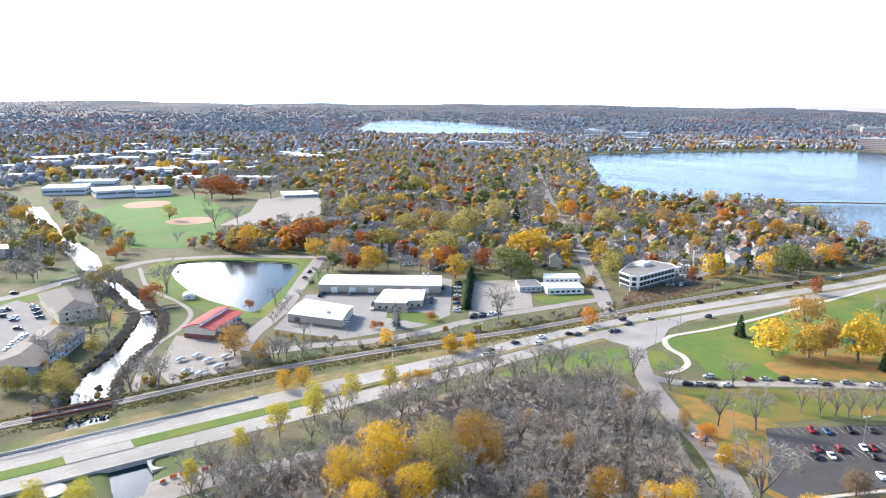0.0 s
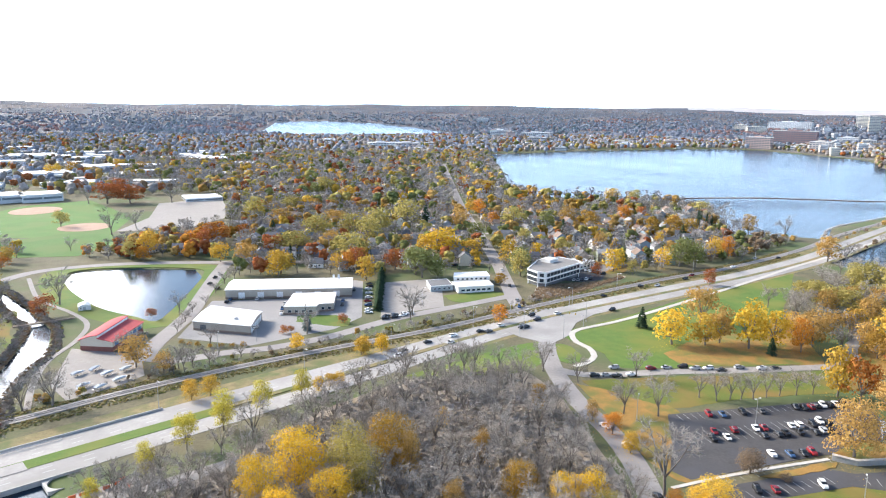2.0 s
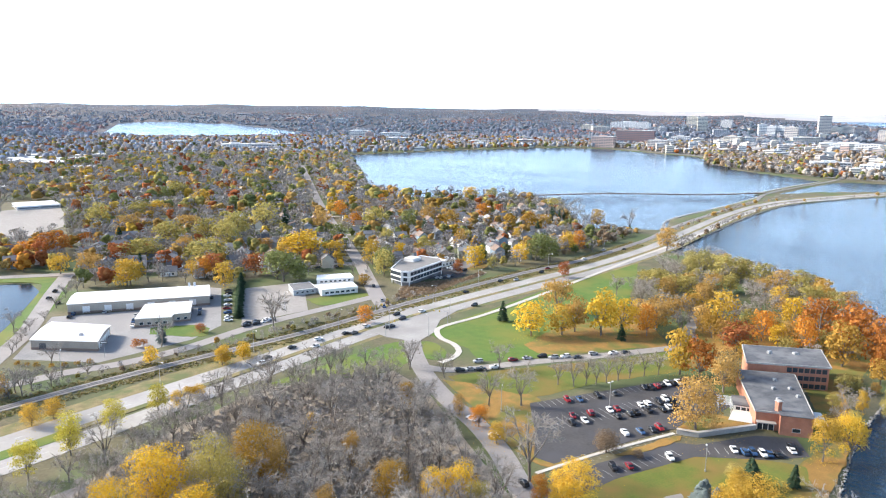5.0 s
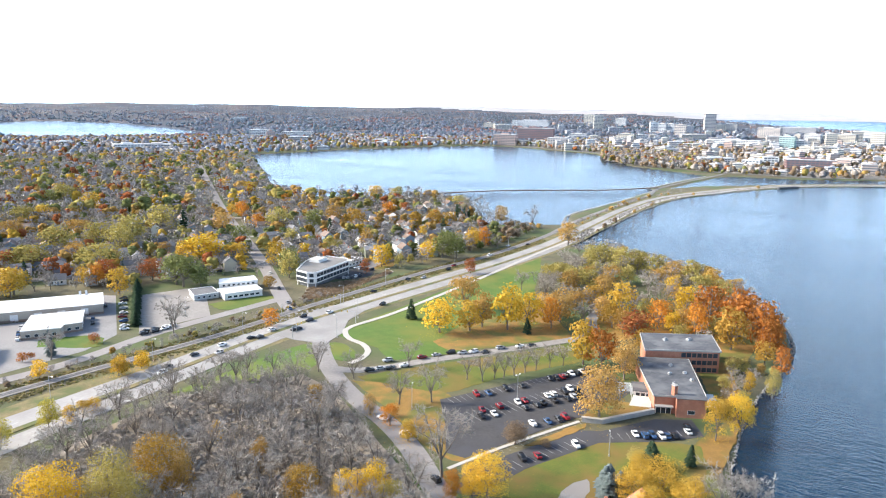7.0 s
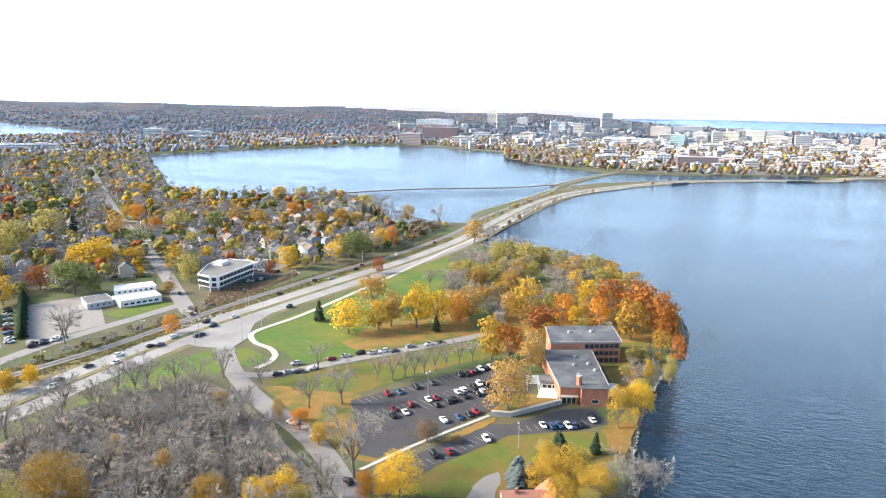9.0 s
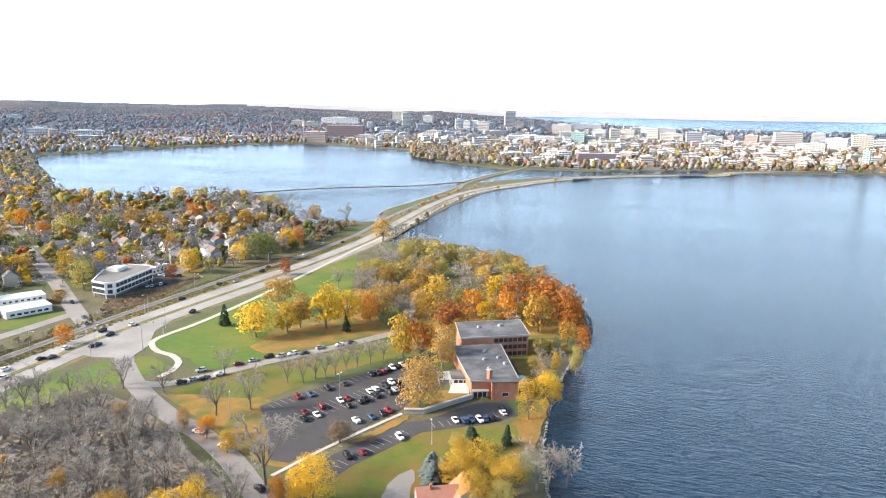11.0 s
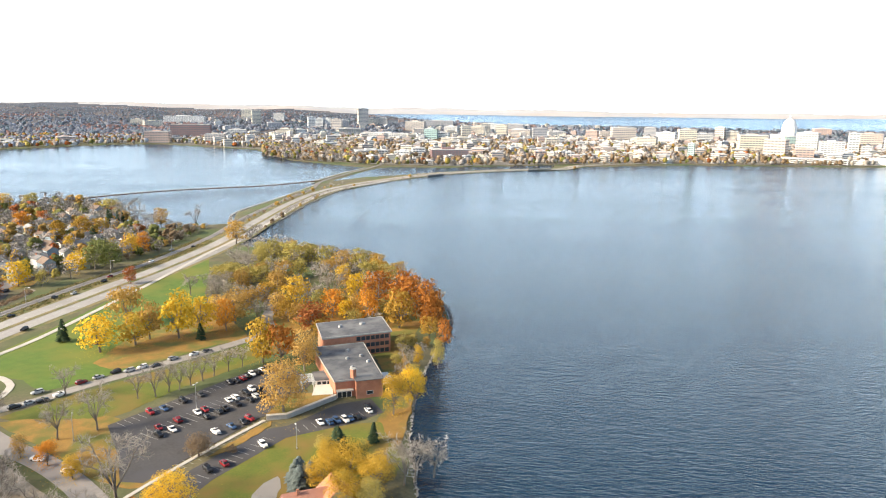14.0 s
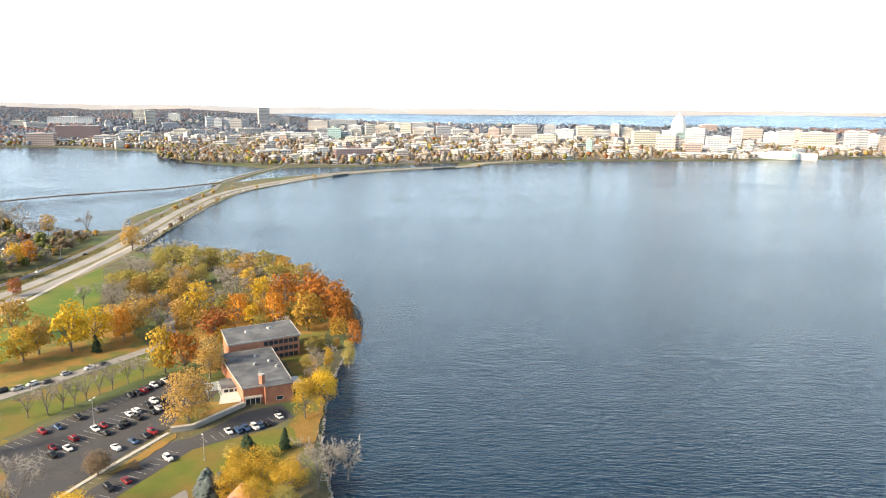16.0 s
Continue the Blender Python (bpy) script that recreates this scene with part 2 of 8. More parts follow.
GRASS = surf("mown_grass", (0.068, 0.134, 0.015), (0.108, 0.178, 0.022), 0.25, 0.95, bump=0.4, rnd=0.06, c3=(0.155, 0.175, 0.026), third=0.03)
AUTUMNLAWN = surf("leaf_dusted_lawn", (0.088, 0.125, 0.013), (0.145, 0.158, 0.02), 0.2, 0.95, bump=0.4, rnd=0.04, c3=(0.20, 0.135, 0.03), third=0.045)
LEAFGRASS = surf("leaf_strewn_grass", (0.22, 0.13, 0.030), (0.33, 0.185, 0.042), 0.25, 0.95, bump=0.4, c3=(0.13, 0.135, 0.026), third=0.09)
DRYGRASS = surf("dry_verge_grass", (0.17, 0.14, 0.06), (0.32, 0.26, 0.12), 0.35, 0.95, bump=0.4, c3=(0.13, 0.15, 0.05), third=0.09)
WATER = water_mat("lake_water")
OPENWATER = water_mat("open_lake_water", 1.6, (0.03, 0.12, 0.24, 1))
CALM = water_mat("calm_water", 0.03)
BARK = surf("bark", (0.15, 0.13, 0.11), (0.25, 0.22, 0.19), 0.9, 0.95, rnd=0.2)
TWIG = surf("bare_twigs", (0.29, 0.26, 0.225), (0.40, 0.362, 0.32), 0.5, 0.95, bump=0, rnd=0.2)
LITTER = surf("woodland_leaf_litter", (0.25, 0.215, 0.17), (0.36, 0.315, 0.255), 0.15, 0.95, bump=0.4, c3=(0.30, 0.24, 0.165), third=0.06)
LEAF = {
    "yellow": leafy("yellow_leaves", (0.54, 0.335, 0.035), (0.69, 0.455, 0.05), (0.78, 0.565, 0.11)),
    "gold": leafy("gold_leaves", (0.42, 0.26, 0.038), (0.56, 0.365, 0.058), (0.66, 0.47, 0.12)),
    "orange": leafy("orange_leaves", (0.44, 0.17, 0.03), (0.58, 0.255, 0.045), (0.66, 0.36, 0.075)),
    "rust": leafy("rust_leaves", (0.24, 0.082, 0.04), (0.36, 0.13, 0.052), (0.46, 0.20, 0.075)),
    "ember": leafy("ember_leaves", (0.27, 0.095, 0.03), (0.38, 0.148, 0.036), (0.46, 0.21, 0.056)),
    "ochre": leafy("ochre_leaves", (0.28, 0.165, 0.038), (0.39, 0.24, 0.05), (0.48, 0.32, 0.085)),
    "lime": leafy("yellow_green_leaves", (0.40, 0.345, 0.055), (0.53, 0.455, 0.075), (0.63, 0.55, 0.13)),
    "tan": leafy("tan_leaves", (0.33, 0.205, 0.065), (0.45, 0.285, 0.09), (0.56, 0.38, 0.135)),
    "brown": leafy("brown_leaves", (0.19, 0.14, 0.09), (0.26, 0.19, 0.125), (0.34, 0.255, 0.17)),
    "olive": leafy("olive_leaves", (0.265, 0.222, 0.068), (0.385, 0.322, 0.10), (0.50, 0.425, 0.16)),
    "green": leafy("green_leaves", (0.13, 0.15, 0.055), (0.19, 0.205, 0.075), (0.27, 0.27, 0.105)),
    "pine": leafy("pine_needles", (0.03, 0.052, 0.032), (0.05, 0.08, 0.046), (0.085, 0.115, 0.07), 0.15),
    "spruce": leafy("blue_spruce_needles", (0.11, 0.145, 0.14), (0.165, 0.20, 0.195), (0.22, 0.265, 0.26), 0.15),
    "straw": leafy("dry_straw", (0.21, 0.18, 0.085), (0.30, 0.255, 0.125), (0.40, 0.345, 0.18)),
    "bare": TWIG,
    "greybare": surf("grey_twigs", (0.235, 0.212, 0.205), (0.34, 0.312, 0.30), 0.5, 0.95, bump=0, rnd=0.2),
    # far woods: pale bluish colours paint in the haze of distance
    "farbare": leafy("haze_tinted_bare_woods", (0.33, 0.375, 0.455), (0.39, 0.43, 0.51), (0.45, 0.48, 0.55), 0.6),
    "farrust": leafy("haze_tinted_russet_woods", (0.44, 0.32, 0.325), (0.50, 0.36, 0.35), (0.56, 0.42, 0.39), 0.6),
    "fargreen": leafy("haze_tinted_evergreen_woods", (0.22, 0.31, 0.37), (0.27, 0.35, 0.41), (0.32, 0.39, 0.44), 0.6),
}

# ---- the lie of the land ----
# Past 2600 m the far country is drawn closer together: it rises as a shallow bowl whose rim stands at the horizon.
def depression(d, b):
    d = np.asarray(d, float)
    near = H / np.maximum(d, 1.0)
    rim = np.interp(b, [-100, -62, -48, -30, 40], [0.008, 0.008, 0.005, 0.0025, 0.0015])
    mid = 0.0423 - 0.0323 * (d - 2600) / 1700
    far = 0.010 + (rim - 0.010) * np.clip((d - 4300) / 500, 0, 1)
    return np.where(d < 2600, near, np.where(d < 4300, mid, far))


def base_z(d, b):
    return np.where(np.asarray(d) < 2600, 0.0, H - d * depression(d, b))


def bearing(x, y):
    return np.degrees(np.arctan2(-x, y))


LAKE = [(60, 60), (147, 124), (170, 147), (208, 176), (236, 192), (285, 218), (318, 250), (345, 295), (362, 345), (358, 400), (350, 440), (349, 479), (371, 499), (439, 548),
        (548, 626), (662, 692), (792, 724), (935, 733), (1069, 688), (1167, 629), (1242, 640), (1440, 500), (1611, 255), (1902, -14), (2300, -500), (2300, -2500), (-200, -2500), (-200, -300), (0, -60)]
BAY = [(406, 572), (452, 628), (567, 696), (690, 772), (712, 803), (825, 865), (935, 917), (954, 1140), (1118, 1469), (1080, 1840), (920, 1890), (630, 1820), (325, 1675), (300, 1500),
       (262, 1250), (215, 950), (240, 880), (330, 855), (385, 825), (400, 760), (370, 690), (340, 640), (345, 605)]
INNER = [(735, 788), (812, 801), (905, 780), (992, 743), (1085, 720), (1160, 668), (1242, 700), (1061, 805), (985, 890), (945, 895), (840, 845)]
CREEK_L = [(-456, 769), (-364, 644), (-262, 503), (-237, 468), (-199, 424), (-174, 387), (-161, 371), (-152, 337), (-147, 305), (-148, 284), (-142, 260), (-134, 240), (-123, 222), (-103, 206), (-94, 190), (-80, 150), (-50, 60), (-50, -60)]
CREEK_R = [(-430, 770), (-329, 616), (-255, 523), (-226, 472), (-180, 411), (-164, 387), (-149, 366), (-137, 329), (-137, 305), (-133, 278), (-125, 255), (-116, 236), (-104, 221), (-88, 205), (-84, 190), (-62, 150), (-20, 60), (-20, -60)]
CREEK = CREEK_L + CREEK_R[::-1]
POND = [(-180, 468), (-184, 496), (-154, 505), (-107, 498), (-98, 475), (-98, 414), (-101, 376), (-112, 383), (-138, 404), (-164, 439)]
WINGRA = [(-361, 2870), (-365, 3600), (-250, 3700), (-130, 3710), (121, 3580), (288, 3275), (432, 2820), (215, 2690), (29, 2660), (-173, 2640)]
MENDOTA = [(3000, 1803), (2900, 2250), (2990, 2950), (3330, 2650), (3900, 1600), (4230, 700), (4300, 0), (4250, -500), (3500, -400), (3470, 0), (3420, 700), (3180, 1400)]
WATERS = [LAKE, BAY, INNER, CREEK, POND, WINGRA, MENDOTA]


def shore(x, y):
    """Metres from the nearest shore: above 0 on land, below 0 on water."""
    s = np.full(np.shape(x), 1e9)
    for p in WATERS:
        d = dist_to(p, x, y)
        s = np.minimum(s, np.where(inside(p, x, y), -d, d))
    return s


def polar_sheet(name, angles, radii, height, mats, index=None):
    A, R = np.meshgrid(np.radians(angles), radii, indexing="ij")
    X, Y = -R * np.sin(A), R * np.cos(A)
    Z = height(X, Y, R, np.degrees(A))
    n, k = len(angles), len(radii)
    idx = np.arange(n * k).reshape(n, k)
    nxt = np.roll(idx, -1, axis=0)
    f = np.stack([idx[:, :-1], nxt[:, :-1], nxt[:, 1:], idx[:, 1:]], -1).reshape(-1, 4)
    me = raw_mesh(name, np.stack([X, Y, Z], -1).reshape(-1, 3), f[:, ::-1], mats)
    me.polygons.foreach_set("use_smooth", np.ones(len(f), bool))
    return new(name, me)


def rough_noise(x, y, s):
    return np.sin(x * s + 1.3 * np.sin(y * s * 0.7)) * np.cos(y * s * 1.1 + 0.9 * np.sin(x * s * 0.6 + 2.0))


def ground_height(x, y, r, b):
    s = shore(x, y)
    land = np.clip(s * 0.35, -3.0, 0.9) - 0.9
    hills = np.clip((r - 2700) / 1500, 0, 1) * (9 + 7 * rough_noise(x, y, 0.0045) + 3 * rough_noise(x, y, 0.013)) * (s > 0)
    return base_z(r, b) + np.where(r < 2600, land, np.clip(s * 0.1, -3, 1)) + hills * np.clip(s / 200, 0, 1)


fine = np.arange(-97, 37.1, 0.45)
coarse = np.arange(41, 260, 4.0)
radii = np.concatenate([np.geomspace(12, 180, 60, endpoint=False), np.geomspace(180, 720, 130, endpoint=False), np.geomspace(720, 4900, 110)])
GROUND = surf("autumn_ground", (0.088, 0.082, 0.043), (0.165, 0.145, 0.08), 0.09, 0.95, bump=0.4, rnd=0, c3=(0.085, 0.118, 0.036), third=0.018)
ring = np.concatenate([fine, coarse])
ground = tagged(polar_sheet("ground", ring, radii[radii < 2640], ground_height, [GROUND]), "autumn ground of grass and fallen leaves", "ground", "", "structure")
# aerial haze put into the land's colour: bluish, then pale far off
HAZE = surf("haze_painted_land", (0.042, 0.056, 0.080), (0.072, 0.088, 0.115), 0.02, 0.95, bump=0, rnd=0, fine=7, c3=(0.12, 0.105, 0.105), third=0.005)
PALEHAZE = surf("haze_painted_far_shore", (0.40, 0.41, 0.43), (0.50, 0.49, 0.49), 0.004, 0.95, bump=0, rnd=0, fine=5, c3=(0.46, 0.42, 0.40), third=0.002)
backdrop = tagged(polar_sheet("backdrop_hills", ring, radii[radii > 2560], ground_height, [HAZE, PALEHAZE]), "horizon hills painted in haze blue", "hills", "", "structure")
for _p in backdrop.data.polygons:      # beyond the great lake the haze is painted paler still
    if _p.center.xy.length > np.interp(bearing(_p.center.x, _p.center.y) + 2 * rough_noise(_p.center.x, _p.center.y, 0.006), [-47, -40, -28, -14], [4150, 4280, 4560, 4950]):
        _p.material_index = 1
wr = np.concatenate([np.geomspace(12, 2600, 40, endpoint=False), np.linspace(2600, 4800, 40)])
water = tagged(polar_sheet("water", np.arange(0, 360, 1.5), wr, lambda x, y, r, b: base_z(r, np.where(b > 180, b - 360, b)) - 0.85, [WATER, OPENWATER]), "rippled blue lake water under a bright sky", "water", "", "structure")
for _p in water.data.polygons:      # the great lake behind the city is rougher, its body colour bluer and brighter
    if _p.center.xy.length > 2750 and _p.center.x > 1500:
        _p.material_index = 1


def still_water(name, pts, z, label):
    return structure(name, prism(bmesh.new(), pts, z - 0.2, z), CALM, label, "water")


def patch(name, pts, z, material, label="", category="", thick=0.5):
    """A flat plan polygon with a low edge all round; grass and leaf ground get an uneven, rounded outline."""
    if name[:4] in ("lawn", "leaf", "hous"):
        R = random.Random(len(pts))
        pts = [(p[0] + R.uniform(-0.5, 0.5), p[1] + R.uniform(-0.5, 0.5)) for p in smooth_line(list(pts) + [pts[0]], 2.5)[:-1]]
    return structure(name, prism(bmesh.new(), pts, z - thick, z), material, label, category)


_pond = smooth_line(POND + POND[:2], 4)
still_water("pond", [tuple(p) for p in offset_line(_pond, 0.4)[:-8:2]], -0.80, "still pond mirroring bright cloud and trees")
for _i in range(2, 15):      # the creek in short reaches
    _q = [CREEK_L[_i], CREEK_R[_i], CREEK_R[_i + 1], CREEK_L[_i + 1]]
    still_water("creek", _q, -0.80, "still creek water shining under the sky")
structure("pond_bank", ribbon_bm(smooth_line(POND + POND[:1], 4), 0.5, 15.0, 0.05, 0.3), GRASS, "green grass bank round the pond", "lawn")

# ---- roads and railway ----
JN = smooth_line([(-230, 138), (-132, 200), (-106, 219), (6, 297), (92, 356), (199, 412), (258, 441), (341, 491), (430, 558), (540, 638), (655, 704), (790, 738), (935, 747), (1070, 702), (1165, 646), (1260, 655), (1400, 600)], 8)
# the carriageways lie wider apart towards the creek bridge
WIDE = np.clip((60 - JN[:, 0]) / 110, 0, 1)[:, None]
structure("road_1", ribbon_bm(JN, 1.3 + 0.5 * WIDE, 10.4 + 3.0 * WIDE, 0.14), CONCRETE, "pale concrete divided highway carriageway with worn lanes", "road")
structure("road_2", ribbon_bm(JN, -10.4 - 4.2 * WIDE, -1.3 - 2.7 * WIDE, 0.14), CONCRETE, "pale concrete divided highway carriageway beside a park", "road")
structure("median", ribbon_bm(JN[:28], -1.5 - 2.7 * WIDE[:28], 1.5 + 0.5 * WIDE[:28], 0.26), GRASS, "narrow grass median between highway carriageways", "median")
structure("causeway_median", ribbon_bm(JN[27:], -1.5, 1.5, 0.25), DRYGRASS, "dry grass median along the highway and causeway", "median")
LAKESIDE = smooth_line([(97, 350), (92, 389), (102, 497), (109, 608), (123, 825), (154, 1167), (175, 1400)], 12)
structure("road_3", ribbon_bm(LAKESIDE, -4.6, 4.6, 0.12), STREET, "worn grey street lined with trees and parked cars", "road")
structure("junction", prism(bmesh.new(), [(70, 349), (84, 368), (90, 374), (104, 378), (118, 381), (130, 366), (114, 350), (104, 330), (92, 318), (80, 330)], -0.4, 0.18), CONCRETE, "wide pale concrete road junction", "road")
RAIL = smooth_line([(-240, 178), (-152, 233), (-122, 253), (-88, 278), (-45, 304), (2, 328), (47, 350), (112, 390), (203, 440), (263, 468), (351, 524), (425, 583), (530, 655), (640, 725), (717, 790), (830, 853), (945, 909), (1020, 950)], 8)
structure("track_bed", ribbon_bm(RAIL, -2.6, 2.6, 0.35, 0.8), GRAVEL, "raised grey ballast bed of a railway line", "railway")
STEEL = surf("worn_steel", (0.25, 0.23, 0.22), (0.38, 0.36, 0.34), 1.0, 0.45, 0.8)
for off in (-0.72, 0.72):
    structure("rail", ribbon_bm(RAIL, off - 0.08, off + 0.08, 0.53, 0.18), STEEL, "worn steel rail on ballast", "rail")

# ---- lawns, paths, car parks, verges ----
patch("lawn_1", [(103, 322), (101, 331), (108, 339), (130, 351), (156, 367), (205, 400), (257, 436), (300, 458), (282, 425), (230, 352), (212, 310), (204, 284), (187, 281), (156, 282), (128, 283), (113, 286), (112, 305)], 0.04, GRASS, "bright green park lawn beside the highway", "lawn")
patch("lawn_2", [(86, 316), (97, 318), (101, 310), (100, 297), (93, 292), (88, 300)], 0.08, GRASS, "small green traffic island lawn", "lawn")
patch("lawn_3", [(20, 284), (84, 322), (84, 300), (72, 285), (45, 282)], 0.04, GRASS, "green lawn between the highway and bare woods", "lawn")
patch("lawn_4", [(92, 272), (128, 272), (156, 271), (187, 271), (206, 272), (212, 258), (190, 249), (150, 247), (118, 241), (98, 246)], 0.04, AUTUMNLAWN, "grass strip under a row of bare trees", "lawn")
patch("woodland_floor", [(-72, 172), (-48, 208), (-12, 254), (20, 280), (45, 281), (72, 284), (79, 262), (79, 150), (70, 100), (-60, 100), (-85, 150)], 0.03, LITTER, "brown leaf litter under bare woods", "ground")
patch("leaf_ground_1", [(140, 300), (165, 318), (205, 330), (226, 352), (206, 282), (187, 281.5), (156, 282.5), (142, 286)], 0.07, LEAFGRASS, "ground strewn with yellow leaves under park trees", "ground")
patch("leaf_ground_2", [(89, 268), (98, 262), (112, 246), (118, 240), (116, 200), (99, 188), (92, 205), (91, 240)], 0.075, LEAFGRASS, "orange leaf litter beside the park drive", "ground")
patch("leaf_ground_3", [(212, 290), (236, 300), (320, 300), (300, 250), (262, 222), (240, 212), (222, 190), (205, 186), (228, 222), (240, 262), (214, 268)], 0.03, LEAFGRASS, "leaf-strewn woodland floor by the lake", "ground")
patch("leaf_ground_4", [(170, 165), (192, 174), (208, 180), (196, 168), (170, 150), (150, 135), (146, 140)], 0.04, LEAFGRASS, "dry leaf-strewn shore ground", "ground")
patch("lawn_5", [(112, 176), (146, 181), (172, 168), (172, 160), (150, 142), (120, 150), (96, 168)], 0.05, AUTUMNLAWN, "sloping green lawn above a lakeside house", "lawn")
patch("car_park_1", [(113, 236), (187, 242), (192, 236), (186, 212), (160, 200.5), (150, 200.5), (100, 190), (96, 196), (104, 212)], 0.09, ASPHALT, "dark asphalt car park with white stall lines", "car park")
patch("car_park_2", [(96, 183), (145, 192), (152, 188), (176, 188), (188, 182), (182, 170), (168, 172), (146, 181), (114, 176), (92, 168), (88, 172)], 0.07, ASPHALT, "dark asphalt drive and lower car park", "car park")
structure("path_1", ribbon_bm(smooth_line([(92, 186), (110, 190.5), (128, 194), (150, 197.6)], 4), -0.7, 0.7, 0.2), PAVING, "pale concrete footpath along the car park", "path")
patch("leaf_strip", [(122, 190), (148, 195.5), (148, 192.5), (128, 188)], 0.16, LEAFGRASS, "strip of orange leaves beside the footpath", "verge")
structure("path_2", ribbon_bm(smooth_line([(94, 288), (101, 292), (107, 300), (108, 311), (105, 320), (106, 331), (112, 339), (135, 350), (160, 365), (205, 394.5), (250, 425), (310, 467), (352, 494), (432, 548), (545, 631), (655, 694), (790, 727)], 5), -1.4, 1.4, 0.2), PAVING, "pale cycle path winding beside the highway", "path")
structure("park_drive", ribbon_bm(smooth_line([(82, 290), (90, 281), (102, 277), (128, 277.5), (156, 276.5), (187, 276), (215, 279), (232, 300), (250, 315)], 5), -3.0, 3.0, 0.13), GRAVEL, "pale park drive with parked cars", "road")
structure("park_road", ribbon_bm(smooth_line([(95, 335), (88, 310), (84, 280), (84, 250), (87, 225), (87, 203), (84, 180), (80, 150), (70, 90)], 6), -4.0, 4.0, 0.14), STREET, "worn grey park road between bare trees", "road")
structure("wood_drive", ribbon_bm(smooth_line([(84, 262), (55, 256), (20, 246), (-20, 226), (-60, 202), (-95, 178)], 6), -3.2, 3.2, 0.12), STREET, "pale service road through bare woods", "road")
structure("verge_1", ribbon_bm(JN[3:], 10.4, 10.4 + 8.0 + 3.5 * WIDE[3:], 0.06, 0.3), DRYGRASS, "dry grass verge between highway and railway", "verge")
structure("verge_2", ribbon_bm(JN[40:], -13.5, -10.4, 0.05, 0.3), DRYGRASS, "green grass verge along the highway", "verge")
structure("frontage_road", ribbon_bm(smooth_line([(-100, 312), (-92, 317), (-77, 313), (-58, 321), (-38, 326), (-12, 340), (23, 368), (69, 394), (92, 407)], 5), -3.6, 3.6, 0.11), STREET, "grey frontage road beside the railway", "road")
structure("pond_road", ribbon_bm(smooth_line([(-92, 318), (-92, 338), (-87, 384), (-88, 430), (-89, 473), (-89, 520)], 6), -4.4, 4.4, 0.13), STREET, "grey street between pond and warehouses", "road")
structure("far_road", ribbon_bm(smooth_line([(-300, 330), (-249, 398), (-236, 434), (-219, 473), (-205, 500), (-160, 517), (-92, 517), (-20, 512), (60, 505), (102, 500)], 8), -4.5, 4.5, 0.15), STREET, "grey road crossing the creek on a low bridge", "road")
structure("hood_street", ribbon_bm(smooth_line([(-120, 900), (-108, 951), (-94, 1147), (-73, 1441)], 12), -6, 6, 0.1), STREET, "far grey street in the suburbs", "road")
for i, (p, q) in enumerate((((-80, 640), (300, 600)), ((-90, 760), (330, 700)), ((-20, 520), (-10, 880)), ((190, 480), (215, 800)), ((-100, 1000), (190, 960)))):
    structure("side_street", ribbon_bm(smooth_line([p, q], 10), -3.4, 3.4, 0.08), STREET, "narrow side street among houses and trees", "road")
patch("yard_1", [(-84, 345), (-48, 330), (-10, 352), (4, 372), (6, 452), (-1, 456), (-1, 414), (-80, 412)], 0.06, surf("grey_yard", (0.24, 0.236, 0.232), (0.33, 0.322, 0.316), 0.1, 0.9, c3=(0.27, 0.262, 0.26)), "grey concrete yard among warehouses", "yard")
patch("yard_2", [(18, 447), (56, 455), (50, 388), (14, 372)], 0.06, GRAVEL, "empty gravel car park with a bare tree", "car park")
patch("yard_3", [(-128, 334), (-104, 326), (-92, 314), (-86, 296), (-94, 284), (-108, 272), (-120, 288)], 0.05, GRAVEL, "gravel boat yard beside the creek", "yard")
patch("yard_4", [(-240, 395), (-205, 372), (-180, 300), (-205, 290), (-250, 330)], 0.05, surf("flats_car_park", (0.19, 0.188, 0.188), (0.25, 0.246, 0.246), 0.1, 0.9), "grey car park behind apartment buildings", "car park")
patch("lawn_9", [(-160, 262), (-152, 300), (-158, 338), (-176, 344), (-196, 348), (-203, 368), (-192, 392), (-180, 400), (-168, 366), (-156, 338), (-150, 300), (-150, 266)], 0.02, AUTUMNLAWN, "grass bank between the flats and the creek", "lawn")
patch("lawn_10", [(-262, 380), (-232, 432), (-214, 440), (-206, 420), (-226, 402), (-244, 378)], 0.03, GRASS, "grass strip between the road and the flats", "lawn")
patch("lawn_7", [(-30, 366), (-6, 356), (-2, 368), (-10, 376), (-28, 378)], 0.1, GRASS, "small lawn in front of a warehouse office", "lawn")
patch("lawn_8", [(52, 412), (84, 418), (88, 408), (60, 396)], 0.06, GRASS, "front lawn of low white offices", "lawn")
patch("shore_lawn", [(338, 566), (346, 592), (372, 578), (356, 556)], 0.03, GRASS, "green lawn at the bay shore", "lawn")
FIELD = surf("ball_field_grass", (0.06, 0.145, 0.02), (0.085, 0.19, 0.028), 0.05, 0.95, c3=(0.10, 0.17, 0.03))
DIRT = surf("infield_dirt", (0.42, 0.27, 0.19), (0.52, 0.36, 0.26), 0.1, 0.95)
patch("ball_field_1", [(-368, 730), (-352, 826), (-298, 872), (-215, 740), (-205, 650), (-240, 625), (-300, 630)], 0.05, FIELD, "green baseball outfield with dirt infields", "field")
patch("ball_field_2", [(-285, 606), (-218, 672), (-184, 600), (-200, 548), (-245, 545)], 0.09, FIELD, "green sports field by the creek", "field")
def disc(cx, cy, rx, ry, n=20):
    return [(cx + rx * math.cos(math.tau * i / n), cy + ry * math.sin(math.tau * i / n)) for i in range(n)]
